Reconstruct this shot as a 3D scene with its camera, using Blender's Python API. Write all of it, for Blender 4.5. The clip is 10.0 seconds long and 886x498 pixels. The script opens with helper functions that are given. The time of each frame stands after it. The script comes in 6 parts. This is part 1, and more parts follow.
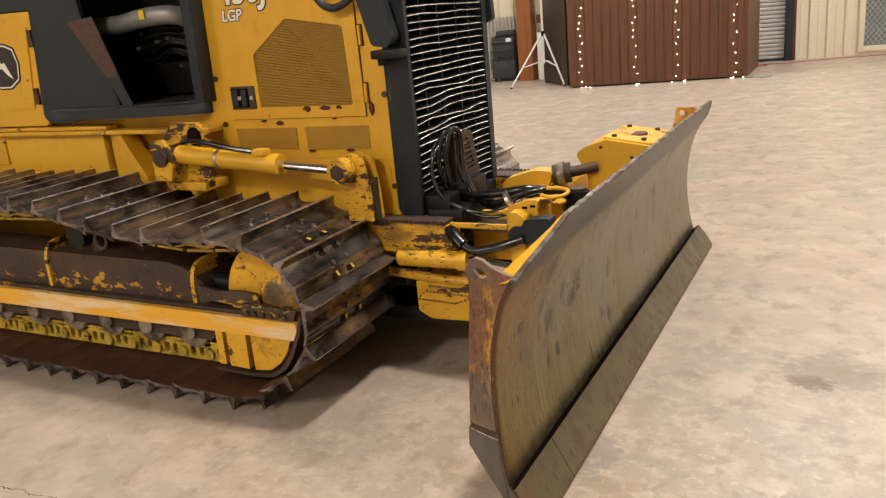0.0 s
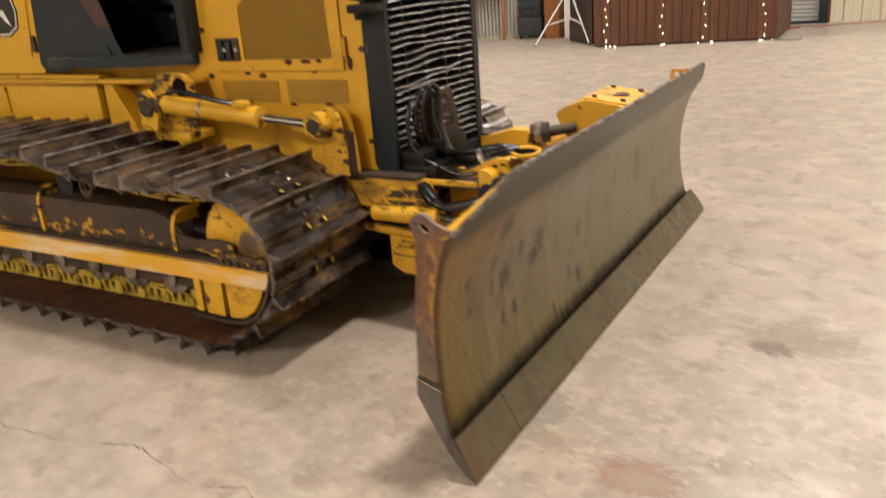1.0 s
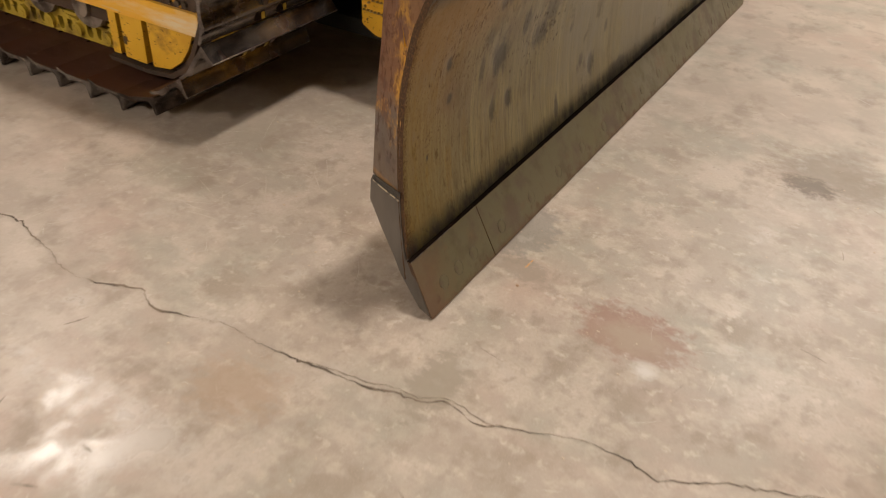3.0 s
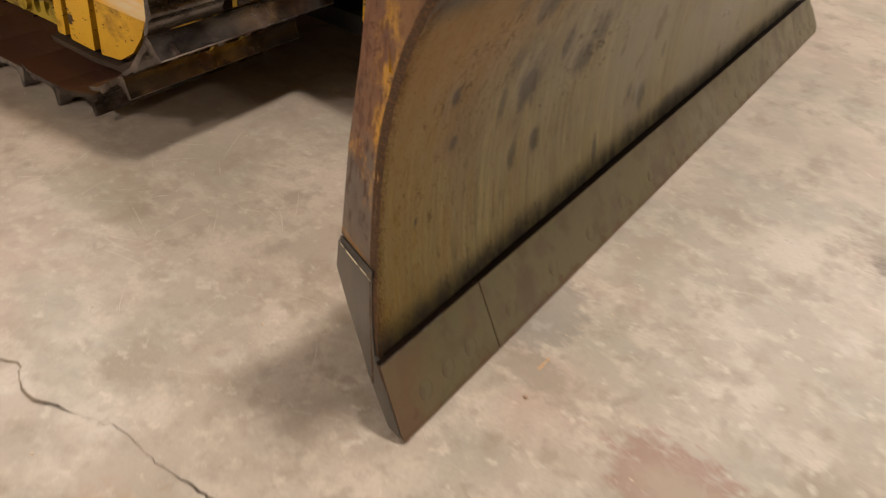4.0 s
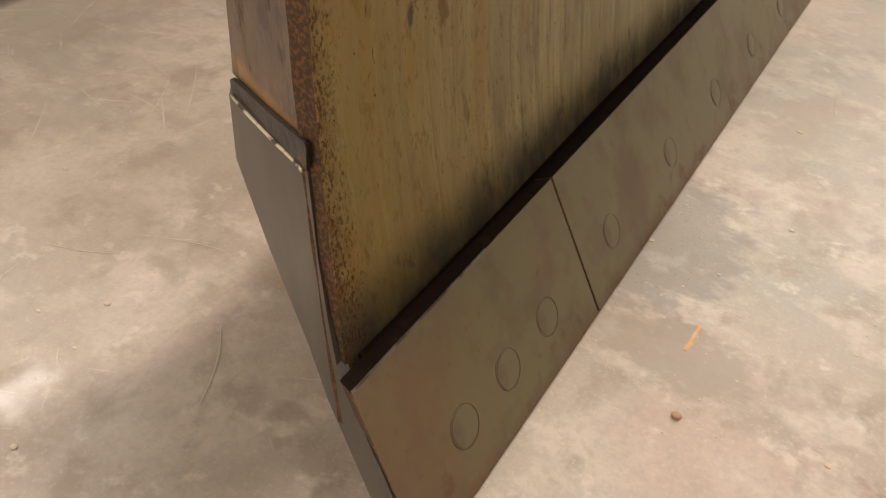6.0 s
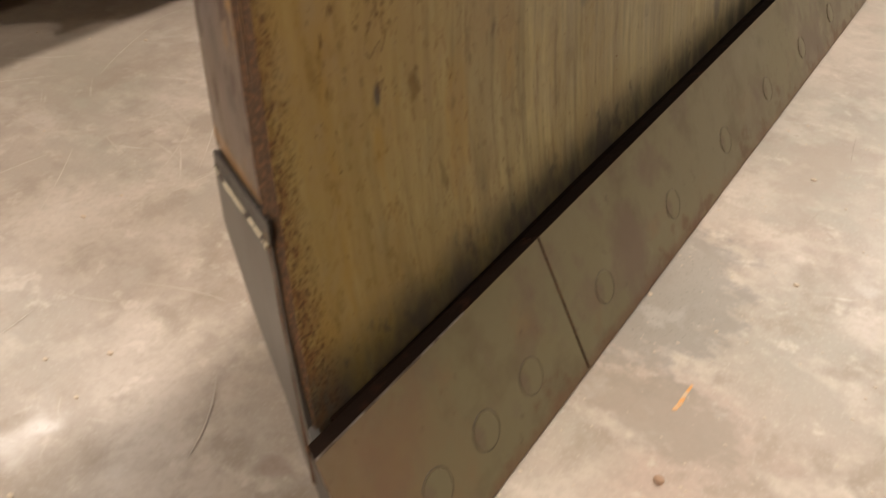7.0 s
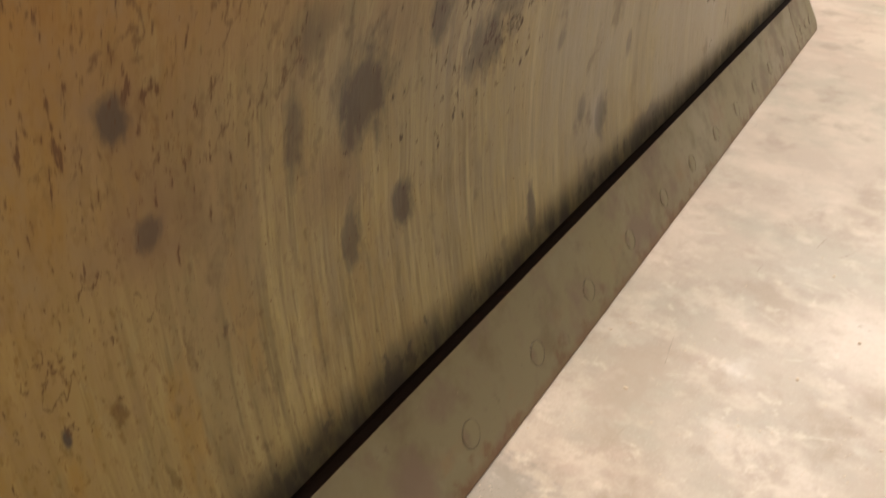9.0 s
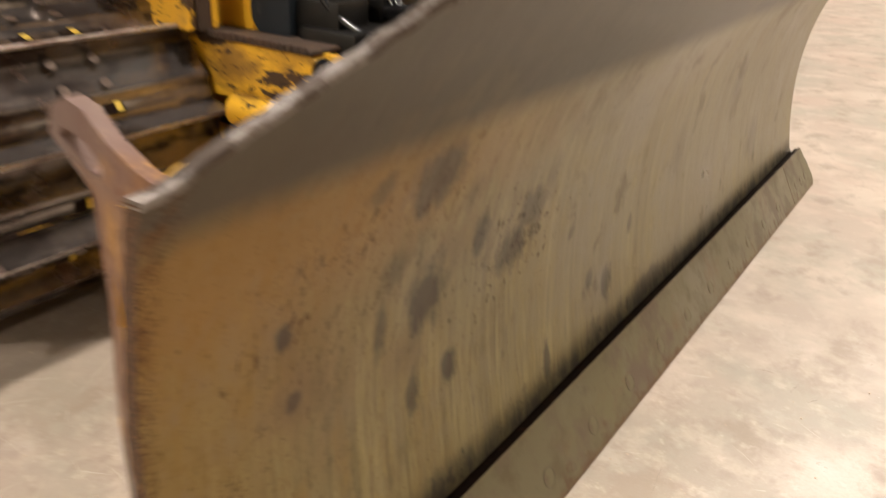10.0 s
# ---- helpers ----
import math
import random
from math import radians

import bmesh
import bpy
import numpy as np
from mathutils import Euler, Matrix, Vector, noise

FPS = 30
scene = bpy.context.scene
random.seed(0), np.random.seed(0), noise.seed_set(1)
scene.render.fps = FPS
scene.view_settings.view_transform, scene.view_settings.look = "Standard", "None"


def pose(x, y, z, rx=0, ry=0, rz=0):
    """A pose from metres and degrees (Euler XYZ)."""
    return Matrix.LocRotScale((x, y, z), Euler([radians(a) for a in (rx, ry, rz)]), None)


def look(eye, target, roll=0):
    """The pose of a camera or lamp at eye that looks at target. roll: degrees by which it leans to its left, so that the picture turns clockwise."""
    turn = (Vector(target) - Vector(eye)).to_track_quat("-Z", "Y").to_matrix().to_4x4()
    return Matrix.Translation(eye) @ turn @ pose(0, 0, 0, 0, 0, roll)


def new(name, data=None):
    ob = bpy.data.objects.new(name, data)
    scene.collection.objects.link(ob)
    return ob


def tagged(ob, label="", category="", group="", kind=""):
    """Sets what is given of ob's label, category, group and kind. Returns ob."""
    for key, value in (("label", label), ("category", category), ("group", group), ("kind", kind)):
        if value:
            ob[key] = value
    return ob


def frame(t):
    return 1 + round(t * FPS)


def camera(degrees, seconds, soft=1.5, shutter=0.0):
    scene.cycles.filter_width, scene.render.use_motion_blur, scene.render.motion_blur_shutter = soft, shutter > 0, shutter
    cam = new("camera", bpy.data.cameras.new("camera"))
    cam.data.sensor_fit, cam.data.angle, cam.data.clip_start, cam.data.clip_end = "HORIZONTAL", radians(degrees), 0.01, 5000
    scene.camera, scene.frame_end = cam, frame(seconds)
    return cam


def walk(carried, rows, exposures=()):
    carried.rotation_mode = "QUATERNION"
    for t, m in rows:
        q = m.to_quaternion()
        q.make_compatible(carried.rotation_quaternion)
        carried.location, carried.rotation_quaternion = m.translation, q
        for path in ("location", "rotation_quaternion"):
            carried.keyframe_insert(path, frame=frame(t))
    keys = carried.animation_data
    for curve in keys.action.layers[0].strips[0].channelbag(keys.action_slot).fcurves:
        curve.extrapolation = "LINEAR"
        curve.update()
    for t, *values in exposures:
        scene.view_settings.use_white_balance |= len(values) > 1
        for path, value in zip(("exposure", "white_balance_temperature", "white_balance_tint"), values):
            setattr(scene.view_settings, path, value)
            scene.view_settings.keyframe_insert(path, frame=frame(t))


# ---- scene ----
cam = camera(58.3, 10.0, soft=1.2, shutter=0.5)
PATH = [
    (0, (2.431, -1.056, 1.481), (1.526, 0.633, 0.908), -5.3),
    (0.5, (2.517, -1.017, 1.471), (1.569, 0.642, 0.883), -6.6),
    (1, (2.667, -0.977, 1.465), (1.702, 0.643, 0.799), -4.4),
    (1.2, (2.784, -0.934, 1.463), (1.817, 0.649, 0.714), -4.1),
    (1.5, (2.755, -0.906, 1.4), (1.807, 0.603, 0.493), -2.3),
    (2, (2.72, -0.796, 1.34), (1.783, 0.626, 0.292), -1.5),
    (2.1, (2.681, -0.751, 1.344), (1.77, 0.665, 0.264), -0.2),
    (2.2, (2.664, -0.718, 1.328), (1.766, 0.696, 0.234), 0.2),
    (3.3, (2.335, -0.336, 1.222), (1.566, 1.072, 0.029), 3.8),
    (3.5, (2.331, -0.213, 1.187), (1.52, 1.164, -0.016), 4.5),
    (4, (2.158, -0.007, 1.097), (1.351, 1.388, -0.086), 7.5),
    (4.5, (1.928, 0.203, 0.915), (1.19, 1.583, -0.331), 1.0),
    (5, (1.818, 0.372, 0.653), (1.237, 1.774, -0.648), 4.7),
    (6.3, (1.826, 0.518, 0.542), (1.038, 1.856, -0.719), 3.0),
    (6.5, (1.835, 0.523, 0.546), (1.02, 1.854, -0.704), 2.2),
    (6.8, (1.856, 0.522, 0.551), (1.001, 1.875, -0.648), 1.6),
    (7, (1.862, 0.548, 0.582), (1.004, 1.861, -0.659), 1.5),
    (7.5, (1.898, 0.606, 0.6), (1.033, 1.936, -0.618), 1.4),
    (8, (1.913, 0.649, 0.625), (1.062, 2.016, -0.562), 1.6),
    (8.5, (1.937, 0.69, 0.664), (1.111, 2.119, -0.466), 1.5),
    (9, (1.964, 0.715, 0.738), (1.136, 2.196, -0.319), 2.8),
    (9.5, (2.013, 0.694, 0.852), (1.14, 2.209, -0.119), 4.4),
    (10, (2.08, 0.493, 0.98), (1.107, 2.026, 0.141), 2.8),
]
walk(cam, [(t, look(eye, target, roll)) for t, eye, target, roll in PATH],
     [(0.0, -0.05), (1.0, -0.08), (1.5, -0.2), (2.0, -0.34), (3.5, -0.42), (4.0, -0.34), (4.5, -0.18), (5.0, -0.27), (6.5, -0.1), (7.0, -0.05), (8.0, 0.12), (9.5, 0.12), (10.0, 0.28)])

# ---- light ----
world = bpy.data.worlds.new("world")
scene.world = world
world.use_nodes = True
world.node_tree.nodes["Background"].inputs[0].default_value = (1.0, 0.9, 0.78, 1)
world.node_tree.nodes["Background"].inputs[1].default_value = 0.01
scene.view_settings.exposure = 0.0
LAMP_WATTS = 205.0
LAMP_COLOUR = (1.0, 0.895, 0.80)
COOL_LAMP = (1.0, 0.925, 0.85)
CEILING = 6.6
TURN_B = 13.5
BUILD = pose(0, 0, 0, 0, 0, TURN_B)


def bpt(u, v, z=0.0):
    """A point of the building's own grid in the world."""
    return BUILD @ Vector((u, v, z))


# ---- materials ----
def ramp(nt, value, lo, hi, fac):
    n = nt.nodes.new("ShaderNodeMapRange")
    n.inputs[1].default_value, n.inputs[2].default_value = lo, hi
    n.inputs[3].default_value, n.inputs[4].default_value = 0.0, fac
    nt.links.new(value, n.inputs[0])
    return n.outputs[0]


def mathn(nt, op, a, b):
    n = nt.nodes.new("ShaderNodeMath")
    n.operation = op
    for i, v in enumerate((a, b)):
        if isinstance(v, (int, float)):
            n.inputs[i].default_value = v
        else:
            nt.links.new(v, n.inputs[i])
    return n.outputs[0]


def surf(name, base, rough=0.5, metal=0.0, layers=(), bump=(), spots=(), shared=False, coat=0.0, zones=(), fades=(), tops=(), gloss=0.5):
    """A painted, worn or bare surface. layers: (scale, stretch, detail, lo, hi, colour, amount, roughness or None);
    bump: (scale, stretch, strength, metres); spots: (centre, size, colour, amount);
    zones, fades, tops: a layer kept to an ellipsoid, (centre, size, soft, layer); tops lie over all."""
    m = bpy.data.materials.new(name)
    m.use_nodes = True
    nt = m.node_tree
    p = nt.nodes["Principled BSDF"]
    p.inputs["Metallic"].default_value = metal
    p.inputs["Coat Weight"].default_value = coat
    p.inputs["Specular IOR Level"].default_value = gloss
    tc = nt.nodes.new("ShaderNodeTexCoord")
    co = tc.outputs["Object"]
    if shared:
        info = nt.nodes.new("ShaderNodeObjectInfo")
        add = nt.nodes.new("ShaderNodeVectorMath")
        add.operation = "ADD"
        sc = mathn(nt, "MULTIPLY", info.outputs["Random"], 37.0)
        nt.links.new(co, add.inputs[0])
        nt.links.new(sc, add.inputs[1])
        co = add.outputs[0]

    def noise_tex(scale, stretch, detail):
        mp = nt.nodes.new("ShaderNodeMapping")
        mp.inputs["Scale"].default_value = stretch[:3]
        if len(stretch) > 3:
            mp.vector_type = "TEXTURE"
            mp.inputs["Scale"].default_value = [1 / q for q in stretch[:3]]
            mp.inputs["Rotation"].default_value = (0, 0, radians(stretch[3]))
        nt.links.new(co, mp.inputs[0])
        t = nt.nodes.new("ShaderNodeTexNoise")
        t.inputs["Scale"].default_value = scale
        t.inputs["Detail"].default_value = detail
        t.inputs["Roughness"].default_value = 0.62
        nt.links.new(mp.outputs[0], t.inputs["Vector"])
        return t.outputs["Fac"]

    col = None
    rgb = nt.nodes.new("ShaderNodeRGB")
    rgb.outputs[0].default_value = (*base, 1)
    col = rgb.outputs[0]
    rv = nt.nodes.new("ShaderNodeValue")
    rv.outputs[0].default_value = rough
    rr = rv.outputs[0]

    def blend(fac, colour, r):
        nonlocal col, rr
        mx = nt.nodes.new("ShaderNodeMix")
        mx.data_type = "RGBA"
        nt.links.new(fac, mx.inputs[0])
        nt.links.new(col, mx.inputs[6])
        mx.inputs[7].default_value = (*colour, 1)
        col = mx.outputs[2]
        if r is not None:
            mr = nt.nodes.new("ShaderNodeMix")
            nt.links.new(fac, mr.inputs[0])
            nt.links.new(rr, mr.inputs[2])
            mr.inputs[3].default_value = r
            rr = mr.outputs[0]

    for scale, stretch, detail, lo, hi, colour, amount, r in layers:
        blend(ramp(nt, noise_tex(scale, stretch, detail), lo, hi, amount), colour, r)
    def away(centre, size):
        mp = nt.nodes.new("ShaderNodeVectorMath")
        mp.operation = "SUBTRACT"
        nt.links.new(tc.outputs["Object"], mp.inputs[0])
        mp.inputs[1].default_value = centre
        dv = nt.nodes.new("ShaderNodeVectorMath")
        dv.operation = "DIVIDE"
        nt.links.new(mp.outputs[0], dv.inputs[0])
        dv.inputs[1].default_value = size
        ln = nt.nodes.new("ShaderNodeVectorMath")
        ln.operation = "LENGTH"
        nt.links.new(dv.outputs[0], ln.inputs[0])
        return ln.outputs["Value"]


    def faded(rows):
        for centre, size, soft, (scale, stretch, detail, lo, hi, colour, amount, r) in rows:
            inside = ramp(nt, away(centre, size), 1.0 + soft, 1.0 - soft, 1.0)
            blend(mathn(nt, "MULTIPLY", ramp(nt, noise_tex(scale, stretch, detail), lo, hi, amount), inside), colour, r)

    faded(fades)
    if spots:
        wob = mathn(nt, "ADD", mathn(nt, "MULTIPLY", mathn(nt, "SUBTRACT", noise_tex(24.0, (1, 1.5, 0.8), 9.0), 0.5), 2.3),
                    mathn(nt, "MULTIPLY", mathn(nt, "SUBTRACT", noise_tex(110.0, (1, 1.3, 0.7), 5.0), 0.5), 0.9))
        for centre, size, colour, amount, *rest in spots:
            soft = rest[0] if rest else 0.34
            d = mathn(nt, "ADD", away(centre, size), wob)
            blend(ramp(nt, d, 1.0 + soft, 1.0 - soft, amount), colour, None)
    for centre, size, soft, (scale, stretch, detail, lo, hi, colour, amount, r), *vein in zones:
        inside = ramp(nt, away(centre, size), 1.0 + soft, 1.0 - soft, 0.16)
        value = mathn(nt, "ADD", noise_tex(scale, stretch, detail), mathn(nt, "SUBTRACT", inside, 0.16))
        if vein:
            line = mathn(nt, "ABSOLUTE", mathn(nt, "SUBTRACT", noise_tex(scale, stretch, detail), 0.5), 0.0)
            gap = mathn(nt, "MAXIMUM", mathn(nt, "SUBTRACT", 0.54, noise_tex(scale * 0.6, (1.3, 1, 1), 4.0)), 0.0)
            value = mathn(nt, "ADD", mathn(nt, "ADD", line, mathn(nt, "MULTIPLY", gap, 0.5)), mathn(nt, "SUBTRACT", 0.16, inside))
        blend(ramp(nt, value, lo, hi, amount), colour, r)
    faded(tops)
    nt.links.new(col, p.inputs["Base Color"])
    nt.links.new(rr, p.inputs["Roughness"])
    last = None
    for scale, stretch, strength, dist in bump:
        b = nt.nodes.new("ShaderNodeBump")
        b.inputs["Strength"].default_value = strength
        b.inputs["Distance"].default_value = dist
        nt.links.new(noise_tex(scale, stretch, 6.0), b.inputs["Height"])
        if last is not None:
            nt.links.new(last, b.inputs["Normal"])
        last = b.outputs[0]
    if last is not None:
        nt.links.new(last, p.inputs["Normal"])
    return m


def glow(name, colour, strength):
    m = bpy.data.materials.new(name)
    m.use_nodes = True
    p = m.node_tree.nodes["Principled BSDF"]
    p.inputs["Base Color"].default_value = (*colour, 1)
    p.inputs["Emission Color"].default_value = (*colour, 1)
    p.inputs["Emission Strength"].default_value = strength
    return m


I3 = (1, 1, 1)
RUST = (0.10, 0.035, 0.015)
YEL = (0.68, 0.385, 0.022)
M_YELLOW = surf("yellow_paint", YEL, 0.42, 0.0, [
    (2.5, I3, 5, 0.42, 0.75, (0.55, 0.29, 0.016), 0.7, None),
    (9.0, (1, 1, 0.5), 8, 0.58, 0.78, (0.36, 0.18, 0.014), 0.5, 0.55),
    (20.0, I3, 9, 0.69, 0.72, (0.07, 0.028, 0.014), 0.85, 0.75),
    (38.0, I3, 5, 0.72, 0.75, (0.05, 0.02, 0.012), 0.9, 0.75)],
    [(60.0, I3, 0.15, 0.002)])
M_YELLOW_WORN = surf("chipped_yellow_paint", YEL, 0.46, 0.0, [
    (3.0, I3, 5, 0.45, 0.7, (0.50, 0.25, 0.014), 0.8, None),
    (5.5, (0.7, 1, 1.2), 10, 0.57, 0.66, (0.20, 0.10, 0.018), 0.75, 0.6),
    (8.0, (0.55, 1, 1.3), 12, 0.605, 0.615, (0.035, 0.016, 0.010), 0.95, 0.65),
    (70.0, (0.7, 1, 1.2), 9, 0.635, 0.65, (0.030, 0.015, 0.010), 0.95, 0.7)],
    [(9.0, (0.55, 1, 1.3), 0.15, 0.002), (40.0, I3, 0.25, 0.002)])
M_CHIPPED = surf("heavily_chipped_yellow_paint", YEL, 0.46, 0.0, [
    (3.0, I3, 5, 0.45, 0.7, (0.48, 0.24, 0.014), 0.8, None),
    (5.5, (0.7, 1, 1.2), 10, 0.54, 0.64, (0.17, 0.085, 0.016), 0.8, 0.6),
    (7.0, (0.5, 1, 1.4), 12, 0.555, 0.568, (0.030, 0.013, 0.009), 0.96, 0.6),
    (55.0, (0.6, 1, 1.2), 10, 0.585, 0.605, (0.026, 0.012, 0.008), 0.96, 0.65)],
    [(8.0, (0.5, 1, 1.4), 0.2, 0.002), (40.0, I3, 0.25, 0.002)])
M_IDLER = surf("greasy_yellow_idler", YEL, 0.5, 0.0, [
    (3.0, I3, 5, 0.45, 0.7, (0.42, 0.19, 0.012), 0.8, None),
    (30.0, I3, 8, 0.60, 0.64, (0.045, 0.022, 0.012), 0.9, 0.75)], [(40.0, I3, 0.3, 0.003)],
    spots=[((0.42, 1.30, 0.41), (0.11, 0.9, 0.10), (0.16, 0.10, 0.04), 0.85, 0.3),
           ((0.395, 1.30, 0.45), (0.055, 0.9, 0.05), (0.05, 0.03, 0.016), 0.85, 0.4)])
M_YELLOW_CHAIN = surf("dirty_olive_yellow_paint", (0.46, 0.32, 0.035), 0.5, 0.0, [
    (8.0, I3, 6, 0.50, 0.66, (0.12, 0.07, 0.015), 0.85, 0.7),
    (30.0, I3, 5, 0.60, 0.68, (0.035, 0.02, 0.012), 0.85, 0.8)], [(50.0, I3, 0.3, 0.003)], shared=True)
M_BAR = surf("scraped_bright_yellow_paint", (0.76, 0.41, 0.03), 0.32, 0.0, [
    (2.2, (1.0, 1, 5.0), 7, 0.46, 0.62, (0.74, 0.62, 0.42), 0.9, 0.28),
    (14.0, (0.4, 1, 5.0), 5, 0.64, 0.72, (0.55, 0.5, 0.4), 0.6, 0.35),
    (30.0, (0.6, 1, 1.0), 6, 0.68, 0.73, (0.06, 0.03, 0.015), 0.9, 0.7)], [(45.0, (0.3, 1, 2), 0.2, 0.002)])
M_SHOE = surf("worn_track_steel", (0.225, 0.198, 0.186), 0.17, 0.82, [
    (5.0, I3, 8, 0.47, 0.62, (0.044, 0.025, 0.017), 0.85, 0.26),
    (14.0, (2, 0.5, 1), 6, 0.50, 0.64, (0.014, 0.010, 0.008), 0.85, 0.28),
    (9.0, I3, 8, 0.58, 0.68, (0.085, 0.040, 0.024), 0.6, 0.5),
    (3.5, (1.5, 0.8, 1), 6, 0.54, 0.66, (0.46, 0.43, 0.41), 0.65, 0.15),
    (40.0, (2, 0.6, 1), 5, 0.63, 0.70, (0.38, 0.33, 0.29), 0.5, 0.24)],
    [(7.0, (2, 0.6, 1), 0.15, 0.006), (120.0, I3, 0.12, 0.001)], shared=True)
M_SHOEBOLT = surf("worn_shoe_bolt", (0.14, 0.105, 0.085), 0.4, 0.6, [(30.0, I3, 5, 0.45, 0.65, (0.05, 0.03, 0.022), 0.8, 0.5)], shared=True)
M_INNER = surf("rusty_shoe_inside", (0.085, 0.034, 0.020), 0.5, 0.3, [
    (6.0, (0.5, 1, 1), 8, 0.45, 0.65, (0.045, 0.018, 0.011), 0.8, 0.6),
    (26.0, I3, 7, 0.62, 0.70, (0.17, 0.10, 0.065), 0.6, 0.5)], [(40.0, I3, 0.3, 0.002)], shared=True)
M_TIP = surf("polished_grouser_edge", (0.60, 0.55, 0.51), 0.26, 0.9, [
    (10.0, (3, 0.5, 1), 7, 0.44, 0.60, (0.09, 0.045, 0.028), 0.9, 0.5)], shared=True)
M_DIRTY = surf("oily_brown_steel", (0.052, 0.035, 0.026), 0.6, 0.25, [
    (5.0, I3, 6, 0.45, 0.7, (0.10, 0.056, 0.034), 0.8, 0.6),
    (50.0, (0.6, 1, 1), 8, 0.665, 0.69, (0.50, 0.27, 0.02), 0.9, 0.5),
    (14.0, I3, 5, 0.55, 0.75, (0.025, 0.018, 0.014), 0.8, 0.7)], [(30.0, I3, 0.4, 0.004)],
    zones=[((-0.5, 1.30, 0.415), (1.6, 0.2, 0.04), 0.7, (24.0, (0.5, 1, 1), 10, 0.53, 0.56, (0.55, 0.30, 0.025), 0.92, 0.5)),
           ((0.38, 1.24, 0.39), (0.16, 0.2, 0.05), 0.7, (34.0, (0.7, 1, 1), 10, 0.55, 0.58, (0.55, 0.30, 0.025), 0.9, 0.5))])
M_DARK = surf("black_greasy_steel", (0.006, 0.0055, 0.005), 0.42, 0.1, [
    (12.0, I3, 5, 0.58, 0.75, (0.022, 0.016, 0.012), 0.6, 0.7)], [(40.0, I3, 0.3, 0.003)], gloss=0.3)
# Near-black: dirt and the shade of gaps and recesses in one colour.
M_GROOVE = surf("near_black_dirt_and_shade", (0.011, 0.006, 0.004), 0.9, 0.0, [
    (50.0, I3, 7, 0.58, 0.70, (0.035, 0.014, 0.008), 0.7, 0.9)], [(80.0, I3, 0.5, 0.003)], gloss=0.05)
M_GREY = surf("dark_grey_paint", (0.018, 0.025, 0.033), 0.45, 0.0, [
    (4.0, I3, 5, 0.45, 0.75, (0.030, 0.037, 0.045), 0.7, 0.55),
    (25.0, I3, 7, 0.66, 0.74, (0.08, 0.075, 0.07), 0.4, 0.7)], [(70.0, I3, 0.15, 0.002)], gloss=0.3)
M_SHROUD = surf("scuffed_black_paint", (0.013, 0.018, 0.024), 0.42, 0.0, [
    (3.0, I3, 6, 0.45, 0.75, (0.028, 0.034, 0.042), 0.8, 0.6),
    (30.0, (1, 1, 0.4), 6, 0.62, 0.74, (0.11, 0.10, 0.09), 0.6, 0.7),
    (45.0, I3, 5, 0.70, 0.74, (0.16, 0.07, 0.03), 0.8, 0.8)], [(60.0, I3, 0.15, 0.002)], gloss=0.3)
M_ROLLER = surf("bare_roller_steel", (0.32, 0.27, 0.23), 0.4, 0.6, [
    (12.0, I3, 6, 0.45, 0.65, (0.07, 0.05, 0.04), 0.9, 0.6)], [(40.0, I3, 0.2, 0.002)], shared=True)
M_CHROME = surf("chromed_rod", (0.72, 0.70, 0.68), 0.12, 1.0, [
    (20.0, (0.2, 1, 1), 4, 0.6, 0.8, (0.4, 0.36, 0.32), 0.5, 0.25)])
M_STEEL = surf("bright_edge_steel", (0.55, 0.52, 0.48), 0.3, 0.9, [
    (30.0, I3, 5, 0.5, 0.7, (0.2, 0.17, 0.15), 0.7, 0.5)], shared=True)
M_RUBBER = surf("black_rubber_hose", (0.007, 0.007, 0.008), 0.22, 0.0, [
    (20.0, I3, 4, 0.5, 0.8, (0.014, 0.013, 0.012), 0.5, 0.4)], gloss=0.6)
M_PIPE = surf("grey_wrapped_pipe", (0.30, 0.30, 0.29), 0.4, 0.3, [
    (9.0, I3, 5, 0.5, 0.75, (0.17, 0.16, 0.15), 0.8, 0.55)], [(50.0, I3, 0.3, 0.003)])
M_RUSTPLATE = surf("rusted_scraped_plate", (0.58, 0.30, 0.03), 0.40, 0.0, [
    (7.0, (1, 1, 0.5), 9, 0.50, 0.62, (0.34, 0.17, 0.035), 0.8, 0.6),
    (26.0, (1, 1, 0.5), 9, 0.55, 0.60, (0.16, 0.075, 0.045), 0.85, 0.7)], [(40.0, I3, 0.4, 0.003)],
    spots=[((1.455, 0.88, 0.62), (0.080, 0.3, 0.26), (0.125, 0.052, 0.034), 0.92, 0.3),
           ((1.47, 0.88, 0.33), (0.14, 0.3, 0.14), (0.105, 0.083, 0.072), 0.93, 0.3),
           ((1.50, 0.82, 0.80), (0.10, 0.3, 0.060), (0.130, 0.085, 0.076), 0.94, 0.3),
           ((1.50, 0.82, 0.274), (0.10, 0.3, 0.008), (0.33, 0.17, 0.05), 0.6, 0.4),
           ((1.60, 0.81, 0.73), (0.06, 0.3, 0.12), (0.13, 0.066, 0.048), 0.85, 0.4)],
    zones=[((1.52, 0.85, 0.58), (0.09, 0.4, 0.26), 0.5, (20.0, (1, 1, 0.8), 9, 0.022, 0.006, (0.085, 0.030, 0.018), 0.9, 0.7), "vein"),
           ((1.48, 0.86, 0.55), (0.2, 0.4, 0.3), 0.5, (75.0, (1, 1, 0.4), 10, 0.54, 0.62, (0.07, 0.03, 0.02), 0.7, 0.8)),
           ((1.568, 0.82, 0.40), (0.018, 0.4, 0.4), 0.4, (90.0, I3, 8, 0.52, 0.58, (0.15, 0.06, 0.03), 0.8, 0.8))])
